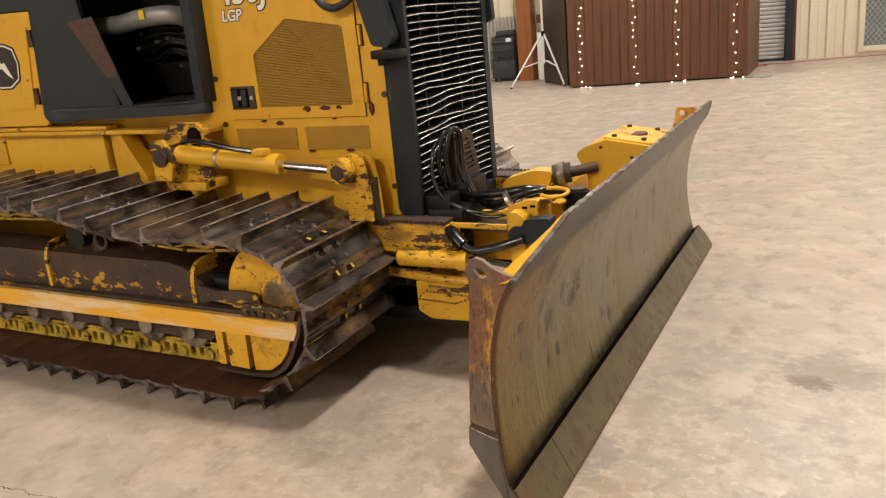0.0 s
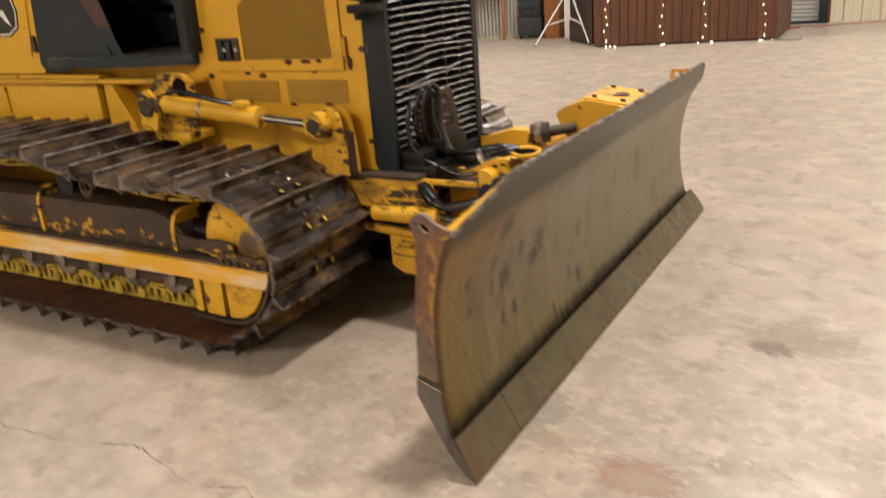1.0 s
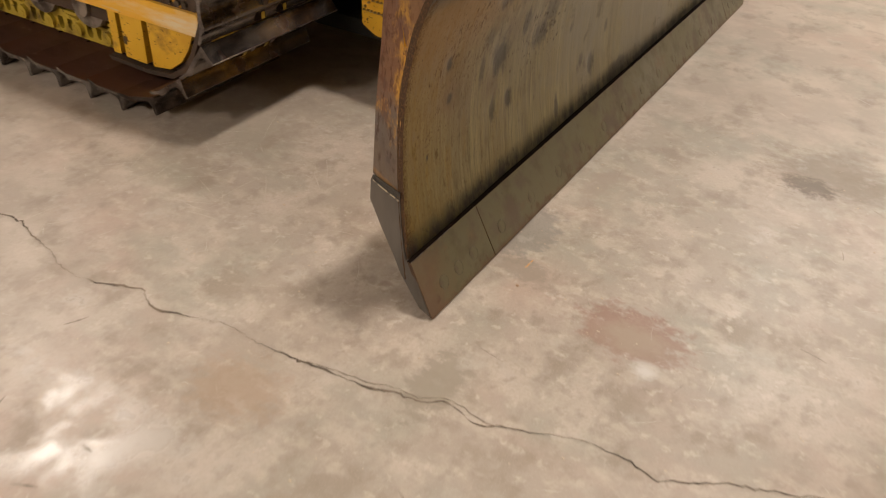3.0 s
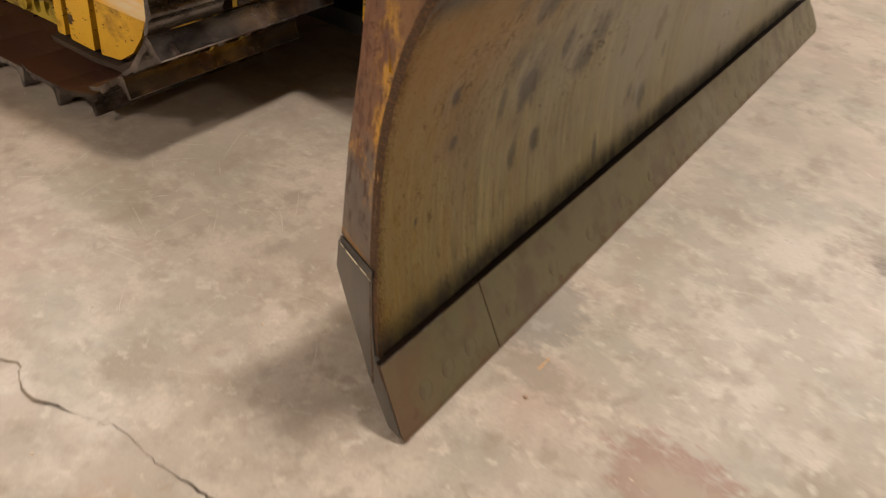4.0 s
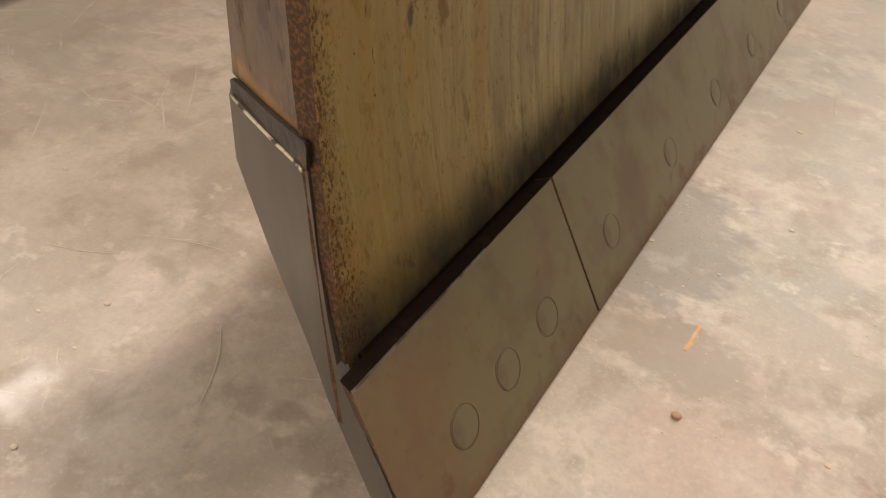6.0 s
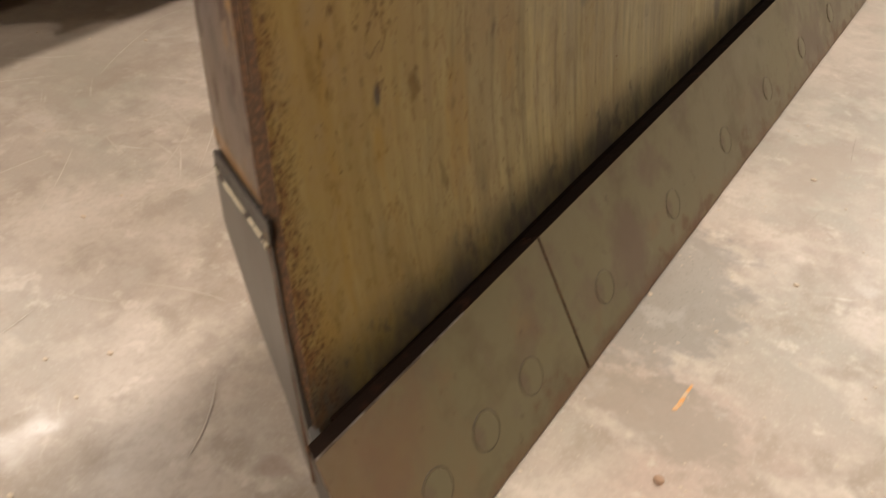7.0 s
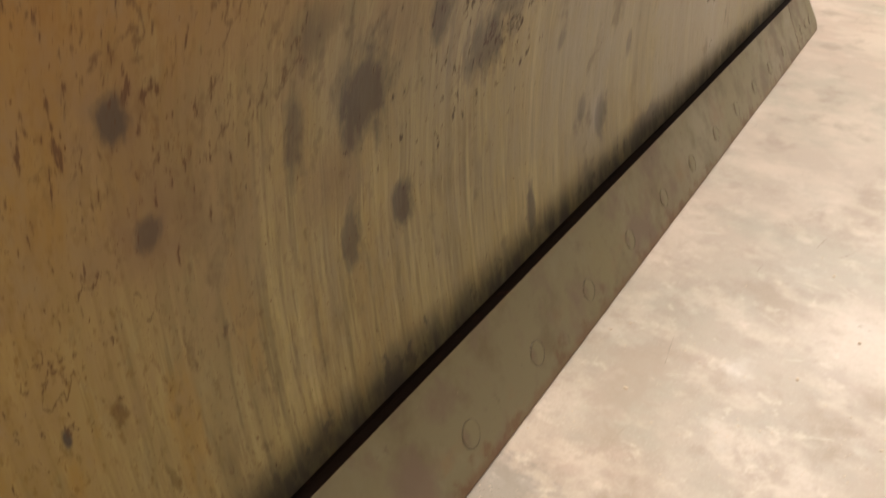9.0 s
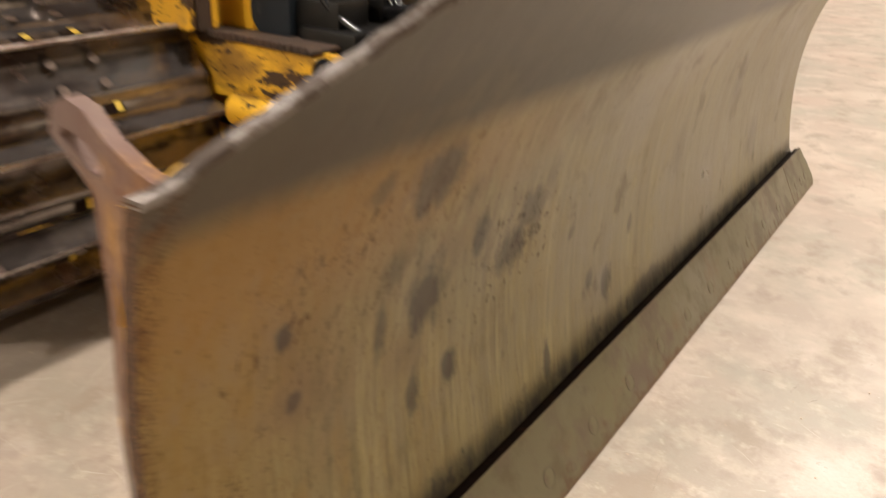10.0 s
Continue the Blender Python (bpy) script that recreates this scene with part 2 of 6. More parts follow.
M_ENDWING = surf("smooth_dark_grey_steel", (0.125, 0.11, 0.094), 0.40, 0.3, [
    (4.0, (1, 1, 0.5), 5, 0.45, 0.75, (0.055, 0.047, 0.04), 0.8, 0.5),
    (60.0, I3, 5, 0.70, 0.76, (0.2, 0.15, 0.1), 0.5, 0.6)], [(90.0, I3, 0.1, 0.001)])
M_WELD = surf("scraped_weld_bead", (0.75, 0.66, 0.48), 0.45, 0.0, [
    (85.0, (1, 1, 1), 12, 0.49, 0.56, (0.06, 0.04, 0.03), 0.95, 0.7)], [(90.0, I3, 0.6, 0.003)])
M_FILLET = surf("dark_painted_weld", (0.028, 0.023, 0.02), 0.4, 0.2, [
    (70.0, I3, 7, 0.60, 0.66, (0.34, 0.20, 0.08), 0.8, 0.7)], [(60.0, I3, 0.5, 0.003)])
DENT = (0.058, 0.047, 0.038)
M_MOLD = surf("worn_mouldboard_steel", (0.285, 0.230, 0.098), 0.37, 0.32, [
    (1.2, (1, 1.0, 0.7), 6, 0.40, 0.66, (0.262, 0.226, 0.128), 0.85, None),
    (2.6, (1, 1.6, 0.7), 8, 0.50, 0.68, (0.240, 0.172, 0.070), 0.6, None),
    (7.0, (1, 3.0, 0.20), 6, 0.46, 0.66, (0.150, 0.120, 0.062), 0.5, 0.42),
    (20.0, (1, 2.2, 0.12), 8, 0.52, 0.68, (0.26, 0.228, 0.145), 0.22, 0.30),
    (6.0, (1, 1.3, 0.9), 10, 0.57, 0.68, (0.115, 0.078, 0.042), 0.5, 0.55),
    (20.0, (1, 1.8, 0.6), 10, 0.62, 0.70, (0.085, 0.052, 0.028), 0.5, 0.6),
    (90.0, (1, 2.2, 0.5), 8, 0.67, 0.71, (0.05, 0.026, 0.015), 0.7, 0.6),
    (22.0, (1, 1.4, 1.0), 9, 0.66, 0.70, (0.30, 0.27, 0.20), 0.4, 0.3)],
    [(12.0, (1, 3.0, 0.2), 0.15, 0.003), (60.0, (1, 2, 0.3), 0.2, 0.0012), (20.0, I3, 0.15, 0.004)],
    fades=[((1.56, 1.38, 0.28), (0.5, 0.72, 0.46), 0.95, (13.0, (1, 2.6, 0.11), 6, 0.46, 0.63, (0.43, 0.365, 0.165), 0.62, 0.30)),
           ((1.56, 1.38, 0.28), (0.5, 0.72, 0.46), 0.95, (30.0, (1, 2.4, 0.09), 7, 0.50, 0.62, (0.46, 0.40, 0.205), 0.45, 0.30)),
           ((1.56, 1.35, 0.30), (0.5, 0.65, 0.46), 0.95, (26.0, (1, 2.6, 0.10), 8, 0.52, 0.65, (0.085, 0.066, 0.034), 0.62, 0.44)),
           ((1.56, 1.20, 0.30), (0.5, 0.50, 0.46), 0.95, (58.0, (1, 2.4, 0.09), 7, 0.53, 0.64, (0.100, 0.074, 0.036), 0.55, 0.46)),
           ((1.56, 0.95, 0.36), (0.5, 0.20, 0.50), 0.85, (6.0, (1, 2.2, 0.45), 8, 0.48, 0.62, (0.130, 0.098, 0.046), 0.55, 0.45)),
           ((1.56, 0.92, 0.36), (0.5, 0.20, 0.50), 0.85, (9.0, (1, 2.0, 0.5), 8, 0.52, 0.62, (0.30, 0.185, 0.040), 0.7, 0.5)),
           ((1.56, 0.93, 0.40), (0.5, 0.22, 0.46), 0.85, (120.0, (1, 1.3, 0.6), 9, 0.56, 0.64, (0.115, 0.052, 0.022), 0.65, 0.65)),
           ((1.58, 1.15, 0.60), (0.5, 0.40, 0.22), 0.85, (46.0, (1, 1.3, 0.8), 10, 0.56, 0.63, (0.090, 0.048, 0.026), 0.65, 0.6)),
           ((1.56, 0.97, 0.42), (0.5, 0.24, 0.30), 0.85, (34.0, (1, 1.4, 0.6), 10, 0.60, 0.65, (0.070, 0.034, 0.018), 0.75, 0.6)),
           ((1.60, 2.9, 0.45), (0.6, 1.6, 0.42), 0.5, (2.2, (1, 0.8, 0.8), 7, 0.45, 0.62, (0.150, 0.132, 0.100), 0.85, 0.24)),
           ((1.60, 2.6, 0.35), (0.6, 1.8, 0.35), 0.5, (9.0, (1, 0.8, 0.7), 9, 0.60, 0.66, (0.085, 0.066, 0.048), 0.7, 0.5))],
    spots=[((1.56, 0.78, 0.40), (0.5, 0.20, 0.62), (0.255, 0.175, 0.040), 0.7, 0.7),
           ((1.60, 0.93, 0.55), (0.5, 0.20, 0.17), (0.28, 0.155, 0.04), 0.4, 0.7),
           ((1.66, 0.95, 0.66), (0.5, 0.55, 0.09), (0.28, 0.15, 0.04), 0.6, 0.5),
           ((1.60, 3.1, 0.45), (0.6, 1.5, 0.30), (0.225, 0.203, 0.150), 0.7, 0.6),
           ((1.56, 1.018, 0.525), (0.2, 0.033, 0.036), (0.14, 0.075, 0.04), 0.35, 0.9),
           ((1.56, 1.024, 0.445), (0.2, 0.032, 0.030), (0.14, 0.075, 0.04), 0.4, 0.9),
           ((1.56, 1.24, 0.40), (0.2, 0.030, 0.035), (0.12, 0.062, 0.034), 0.45, 0.9), ((1.56, 1.36, 0.53), (0.2, 0.05, 0.03), (0.12, 0.062, 0.034), 0.4, 0.9),
           ((1.56, 1.010, 0.536), (0.2, 0.010, 0.015), DENT, 0.85), ((1.56, 1.024, 0.445), (0.2, 0.009, 0.012), DENT, 0.7),
           ((1.56, 1.288, 0.465), (0.2, 0.040, 0.048), DENT, 0.85), ((1.56, 1.257, 0.655), (0.2, 0.054, 0.042), DENT, 0.75),
           ((1.56, 1.183, 0.452), (0.2, 0.014, 0.040), DENT, 0.6), ((1.56, 1.411, 0.52), (0.2, 0.022, 0.034), DENT, 0.75),
           ((1.56, 1.524, 0.45), (0.2, 0.056, 0.032), DENT, 0.75), ((1.56, 1.57, 0.51), (0.2, 0.038, 0.036), DENT, 0.6),
           ((1.56, 1.941, 0.229), (0.2, 0.022, 0.038), DENT, 0.8), ((1.56, 2.17, 0.15), (0.2, 0.080, 0.024), DENT, 0.7),
           ((1.56, 1.26, 0.326), (0.2, 0.016, 0.030), DENT, 0.7), ((1.56, 1.353, 0.326), (0.2, 0.018, 0.025), DENT, 0.85),
           ((1.56, 1.66, 0.175), (0.2, 0.013, 0.038), DENT, 0.8), ((1.56, 1.129, 0.67), (0.2, 0.022, 0.022), DENT, 0.5),
           ((1.56, 2.05, 0.33), (0.2, 0.010, 0.022), DENT, 0.6), ((1.56, 2.32, 0.42), (0.2, 0.030, 0.050), DENT, 0.35, 0.8), ((1.57, 2.75, 0.50), (0.2, 0.04, 0.06), DENT, 0.35, 0.8),
           ((1.58, 3.05, 0.30), (0.2, 0.05, 0.05), DENT, 0.4, 0.8), ((1.56, 1.75, 0.405), (0.2, 0.012, 0.016), DENT, 0.6), ((1.56, 1.85, 0.276), (0.2, 0.018, 0.020), DENT, 0.6),
           ((1.56, 1.62, 0.56), (0.2, 0.016, 0.026), DENT, 0.45, 0.7), ((1.56, 1.36, 0.60), (0.2, 0.02, 0.02), DENT, 0.4, 0.7), ((1.56, 1.20, 0.545), (0.2, 0.020, 0.018), DENT, 0.5, 0.7),
           ((1.56, 0.929, 0.327), (0.2, 0.0034, 0.0085), DENT, 0.95)],
    gloss=0.4,
    tops=[((1.56, 2.2, 0.085), (0.6, 9.0, 0.072), 0.30, (16.0, (1, 1.6, 0.7), 9, 0.28, 0.56, (0.078, 0.068, 0.055), 0.92, 0.5)),
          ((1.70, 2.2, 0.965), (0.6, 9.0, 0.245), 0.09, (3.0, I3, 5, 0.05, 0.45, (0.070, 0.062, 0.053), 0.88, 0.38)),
          ((1.56, 0.822, 0.42), (0.5, 0.013, 0.70), 0.9, (70.0, (1, 1, 0.6), 9, 0.42, 0.58, (0.165, 0.078, 0.028), 0.85, 0.7)),
          ((1.56, 0.826, 0.42), (0.5, 0.016, 0.70), 0.8, (380.0, (1, 1, 0.6), 6, 0.53, 0.58, (0.050, 0.022, 0.012), 0.85, 0.75))],
    zones=[((1.56, 0.815, 0.33), (0.5, 0.024, 0.36), 0.7, (320.0, (1, 1, 0.6), 6, 0.49, 0.55, (0.10, 0.04, 0.016), 0.9, 0.75)),
           ((1.60, 0.80, 0.62), (0.5, 0.030, 0.2), 0.7, (320.0, (1, 1, 0.6), 6, 0.49, 0.55, (0.10, 0.04, 0.016), 0.9, 0.75)),
           ((1.56, 0.88, 0.35), (0.5, 0.035, 0.16), 0.8, (130.0, (1, 1.4, 0.4), 8, 0.60, 0.64, (0.075, 0.034, 0.016), 0.85, 0.7)),
           ((1.56, 1.00, 0.52), (0.5, 0.22, 0.14), 0.7, (85.0, (1, 1.8, 0.5), 9, 0.575, 0.64, (0.085, 0.038, 0.02), 0.75, 0.65)),
           ((1.58, 1.08, 0.56), (0.5, 0.32, 0.16), 0.6, (16.0, (1, 1.2, 0.8), 9, 0.022, 0.006, (0.075, 0.032, 0.018), 0.55, 0.65), "vein"),
           ((1.56, 0.95, 0.38), (0.5, 0.16, 0.16), 0.6, (30.0, (1, 1.4, 0.7), 9, 0.018, 0.005, (0.085, 0.038, 0.018), 0.75, 0.65), "vein"),
           ((1.56, 1.55, 0.48), (0.5, 0.20, 0.14), 0.6, (24.0, (1, 1.2, 0.8), 9, 0.020, 0.006, (0.06, 0.036, 0.026), 0.8, 0.65), "vein"),
           ((1.56, 1.15, 0.62), (0.5, 0.35, 0.08), 0.7, (85.0, (1, 1.8, 0.45), 9, 0.58, 0.64, (0.07, 0.034, 0.02), 0.75, 0.65)),
           ((1.56, 1.5, 0.45), (0.5, 0.30, 0.16), 0.7, (70.0, (1, 1.3, 0.7), 9, 0.585, 0.63, (0.05, 0.032, 0.024), 0.8, 0.65)),
           ((1.56, 2.2, 0.145), (0.5, 4.0, 0.03), 0.7, (34.0, (1, 1.4, 0.8), 9, 0.56, 0.63, (0.075, 0.064, 0.052), 0.75, 0.6))])
M_EDGE = surf("worn_cutting_edge_steel", (0.130, 0.113, 0.066), 0.38, 0.4, [
    (3.0, I3, 6, 0.42, 0.66, (0.136, 0.118, 0.062), 0.85, 0.42),
    (4.0, (1, 1, 1), 7, 0.52, 0.66, (0.165, 0.150, 0.105), 0.7, 0.36),
    (11.0, (1, 1, 1), 9, 0.50, 0.64, (0.088, 0.066, 0.036), 0.6, 0.5),
    (16.0, (1, 0.7, 1.4), 9, 0.58, 0.68, (0.15, 0.10, 0.055), 0.5, 0.45),
    (7.0, (1, 1.2, 0.9), 8, 0.52, 0.64, (0.115, 0.082, 0.06), 0.8, 0.5),
    (22.0, (1, 1.2, 0.9), 8, 0.56, 0.66, (0.12, 0.09, 0.06), 0.6, 0.5),
    (5.0, I3, 6, 0.56, 0.72, (0.16, 0.08, 0.042), 0.4, 0.5),
    (60.0, I3, 7, 0.64, 0.70, (0.07, 0.046, 0.03), 0.4, 0.6),
    (110.0, I3, 4, 0.74, 0.78, (0.5, 0.45, 0.36), 0.7, 0.4)],
    [(70.0, (1, 2, 1), 0.12, 0.001)],
    zones=[((1.685, 2.2, 0.0), (0.3, 5.0, 0.03), 0.7, (26.0, (1, 1.0, 1.0), 8, 0.50, 0.60, (0.105, 0.052, 0.028), 0.6, 0.6))],
    spots=[((1.67, 2.2, 0.0), (0.3, 4.0, 0.012), (0.11, 0.05, 0.026), 0.55, 0.4),
           ((1.66, 0.77, 0.05), (0.3, 0.09, 0.14), (0.16, 0.088, 0.048), 0.5, 0.7)])
M_LIP = surf("torn_edge_and_highlight", (0.21, 0.19, 0.175), 0.35, 0.7, [
    (18.0, I3, 8, 0.44, 0.56, (0.07, 0.05, 0.038), 0.9, 0.6)], [(60.0, I3, 0.5, 0.004)])
M_BOLT = surf("dark_bolt_head", (0.075, 0.058, 0.045), 0.4, 0.6, [
    (30.0, I3, 5, 0.5, 0.7, (0.15, 0.11, 0.08), 0.6, 0.4)], shared=True)
M_MESHSHEET = surf("perforated_ochre_screen", (0.40, 0.225, 0.020), 0.5, 0.0, [
    (5.0, I3, 6, 0.45, 0.72, (0.32, 0.17, 0.016), 0.8, None),
    (30.0, I3, 6, 0.66, 0.74, (0.2, 0.10, 0.014), 0.7, 0.7)])
M_WHITE = surf("white_vinyl", (0.8, 0.8, 0.78), 0.4)
M_BLACK = surf("black_vinyl", (0.012, 0.012, 0.012), 0.35)
M_BLUEGREY = surf("blue_grey_plastic_guard", (0.016, 0.023, 0.032), 0.5, 0.0, [
    (14.0, I3, 5, 0.58, 0.75, (0.06, 0.062, 0.065), 0.5, 0.6)], gloss=0.3)
M_BRASS = surf("dull_brass_fitting", (0.35, 0.27, 0.16), 0.4, 0.8)
M_CONCRETE = surf("trowelled_concrete", (0.378, 0.312, 0.256), 0.36, 0.0, [
    (0.45, I3, 5, 0.35, 0.68, (0.345, 0.297, 0.246), 0.9, 0.44),
    (1.3, I3, 5, 0.48, 0.62, (0.415, 0.310, 0.250), 0.75, 0.36),
    (2.0, (1, 1.3, 1), 5, 0.47, 0.62, (0.308, 0.286, 0.232), 0.75, 0.40),
    (3.4, I3, 9, 0.48, 0.63, (0.482, 0.412, 0.345), 0.75, 0.32),
    (5.5, (1.3, 1, 1), 8, 0.52, 0.64, (0.272, 0.218, 0.168), 0.75, 0.46),
    (9.0, (1, 1.3, 1), 11, 0.51, 0.66, (0.45, 0.382, 0.318), 0.35, 0.38),
    (5.0, (1.0, 16.0, 1, 24.0), 4, 0.685, 0.70, (0.55, 0.50, 0.43), 0.6, 0.5),
    (4.0, (1.0, 14.0, 1, -38.0), 4, 0.69, 0.705, (0.55, 0.50, 0.43), 0.55, 0.5),
    (6.0, (1.0, 14.0, 1, 80.0), 4, 0.70, 0.715, (0.25, 0.21, 0.165), 0.5, 0.5),
    (55.0, I3, 6, 0.705, 0.74, (0.62, 0.56, 0.48), 0.8, 0.6),
    (75.0, I3, 6, 0.71, 0.75, (0.13, 0.10, 0.075), 0.6, 0.6)],
    [(5.0, I3, 0.03, 0.008), (30.0, I3, 0.035, 0.002), (140.0, I3, 0.06, 0.001)],
    fades=[((1.75, 1.0, 0), (1.15, 1.0, 1), 0.8, layer) for layer in (
        (9.0, (1, 1.3, 1), 11, 0.51, 0.62, (0.50, 0.43, 0.36), 0.6, 0.36),
        (14.0, (1.3, 1, 1), 11, 0.54, 0.64, (0.262, 0.210, 0.158), 0.65, 0.5),
        (22.0, I3, 12, 0.58, 0.65, (0.56, 0.49, 0.42), 0.6, 0.34),
        (34.0, (1, 0.7, 1), 9, 0.55, 0.66, (0.30, 0.244, 0.188), 0.4, 0.5),
        (120.0, I3, 5, 0.46, 0.62, (0.32, 0.265, 0.21), 0.35, 0.5),
        (260.0, I3, 4, 0.56, 0.66, (0.50, 0.44, 0.37), 0.4, 0.4))],
    spots=[((2.105, 0.995, 0), (0.125, 0.085, 1), (0.27, 0.155, 0.118), 0.75, 0.22),
           ((2.115, 0.980, 0), (0.078, 0.048, 1), (0.34, 0.268, 0.20), 0.75, 0.4),
           ((2.40, 2.09, 0), (0.20, 0.14, 1), (0.22, 0.165, 0.12), 0.65),
           ((2.335, 1.98, 0), (0.075, 0.055, 1), (0.12, 0.088, 0.062), 0.8),
           ((2.85, 2.4, 0), (0.10, 0.08, 1), (0.22, 0.17, 0.13), 0.6),
           ((1.70, 1.24, 0), (0.085, 0.13, 1), (0.225, 0.20, 0.172), 0.75, 0.2),
           ((1.765, 1.075, 0), (0.09, 0.045, 1), (0.26, 0.215, 0.17), 0.7, 0.2),
           ((1.78, 1.60, 0), (0.04, 0.12, 1), (0.30, 0.24, 0.19), 0.6, 0.3),
           ((1.80, 0.60, 0), (0.055, 0.11, 1), (0.27, 0.23, 0.182), 0.8, 0.2),
           ((1.45, 0.35, 0), (0.10, 0.08, 1), (0.36, 0.25, 0.17), 0.5),
           ((1.512, 0.825, 0), (0.014, 0.011, 1), (0.27, 0.20, 0.16), 0.55, 0.3),
           ((2.17, 0.89, 0), (0.026, 0.022, 1), (0.62, 0.60, 0.57), 0.75, 0.6),
           ((0.62, 1.35, 0), (0.25, 0.35, 1), (0.28, 0.225, 0.175), 0.5)],
    # Paler, smoother first patch: a ceiling lamp's reflection put into the colour.
    zones=[((1.34, 0.05, 0), (0.22, 0.20, 1), 0.6, (9.0, I3, 8, 0.42, 0.60, (0.47, 0.42, 0.37), 0.8, 0.17)),
           ((1.70, 1.24, 0), (0.09, 0.13, 1), 0.4, (350.0, I3, 4, 0.60, 0.66, (0.10, 0.085, 0.07), 0.7, 0.6)),
           ((0.75, 1.1, 0), (0.5, 0.5, 1), 0.5, (7.0, (1.0, 12.0, 1, 52.0), 5, 0.675, 0.70, (0.56, 0.51, 0.44), 0.5, 0.5)),
           ((0.75, 1.1, 0), (0.5, 0.5, 1), 0.5, (7.0, (1.0, 12.0, 1, -15.0), 5, 0.675, 0.70, (0.56, 0.51, 0.44), 0.5, 0.5))])
M_CRACK = surf("crack_shadowed_grit", (0.19, 0.145, 0.105), 0.9, 0.0, [(7.0, I3, 6, 0.46, 0.58, (0.06, 0.045, 0.034), 0.9, 0.9)])
M_WALL = surf("cream_sheet_metal", (0.66, 0.60, 0.47), 0.5, 0.0, [
    (0.8, (1, 1, 0.3), 5, 0.4, 0.7, (0.60, 0.54, 0.42), 0.7, None)], [(12.0, I3, 0.1, 0.004)])
M_CEIL = surf("grey_ceiling_sheet", (0.10, 0.095, 0.088), 0.7, 0.0, [(0.7, I3, 4, 0.4, 0.7, (0.08, 0.076, 0.07), 0.7, None)])
M_GALV = surf("galvanised_sheet", (0.52, 0.52, 0.50), 0.42, 0.4, [(2.0, I3, 5, 0.4, 0.7, (0.42, 0.42, 0.40), 0.8, None)])
M_BROWNWOOD = surf("dark_stained_boards", (0.115, 0.042, 0.020), 0.45, 0.0, [
    (3.0, (6, 6, 0.4), 6, 0.42, 0.70, (0.065, 0.024, 0.013), 0.85, None),
    (16.0, (5, 5, 0.25), 6, 0.52, 0.72, (0.17, 0.07, 0.034), 0.6, None)], [(30.0, (4, 4, 0.3), 0.2, 0.002)], shared=True)
M_DOORLEAF = surf("near_black_brown_door", (0.030, 0.013, 0.009), 0.45, 0.0, [(4.0, (6, 6, 0.4), 6, 0.42, 0.70, (0.018, 0.009, 0.007), 0.8, None)])
M_POST = surf("orange_varnished_timber", (0.30, 0.105, 0.025), 0.42, 0.0, [
    (3.0, (6, 6, 0.5), 6, 0.42, 0.7, (0.20, 0.065, 0.018), 0.85, None)], [(30.0, (4, 4, 0.3), 0.2, 0.002)])
M_PLASTIC = surf("black_plastic", (0.02, 0.022, 0.025), 0.45, 0.0, [(10.0, I3, 4, 0.5, 0.8, (0.05, 0.05, 0.05), 0.6, 0.6)])
M_STAND = surf("white_enamel_tube", (0.72, 0.71, 0.68), 0.35)
M_RED = surf("red_cable_sheath", (0.36, 0.05, 0.025), 0.5)
M_GREEN = surf("green_wire", (0.03, 0.12, 0.05), 0.5)
M_SCREEN = surf("grey_blue_pane", (0.22, 0.25, 0.28), 0.3, 0.2, [(3.0, I3, 4, 0.4, 0.7, (0.14, 0.155, 0.17), 0.8, None)])
M_ORANGE = surf("orange_marking_chalk", (0.60, 0.29, 0.09), 0.8, 0.0, [(150.0, I3, 6, 0.45, 0.56, (0.47, 0.36, 0.25), 0.9, 0.7)])
M_GRIT = surf("pale_grit", (0.5, 0.4, 0.3), 0.8)
M_BULB = glow("warm_bulb", (1.0, 0.74, 0.58), 14.0)
M_FIXTURE = glow("lamp_diffuser", (1.0, 0.9, 0.75), 6.0)


# ---- mesh helpers ----
def box(bm, c, s, m=None, bev=0.0):
    t = Matrix.Translation(c) @ Matrix.Diagonal((*s, 1))
    r = bmesh.ops.create_cube(bm, size=1.0, matrix=(m @ t) if m is not None else t)
    if bev:
        es = {e for v in r["verts"] for e in v.link_edges}
        bmesh.ops.bevel(bm, geom=list(es), offset=bev, segments=2, affect="EDGES", profile=0.6)
    return bm


def cyl(bm, p0, p1, r, seg=16, r2=None, caps=True):
    p0, p1 = Vector(p0), Vector(p1)
    d = p1 - p0
    m = Matrix.Translation((p0 + p1) / 2) @ d.to_track_quat("Z", "Y").to_matrix().to_4x4()
    bmesh.ops.create_cone(bm, cap_ends=caps, segments=seg, radius1=r, radius2=r if r2 is None else r2, depth=d.length, matrix=m)
    return bm


def ball(bm, c, r, seg=12):
    bmesh.ops.create_uvsphere(bm, u_segments=seg, v_segments=seg // 2 + 2, radius=r, matrix=Matrix.Translation(c))
    return bm


def axis3(axis, a, b, w):
    return {"x": (w, a, b), "y": (a, w, b), "z": (a, b, w)}[axis]


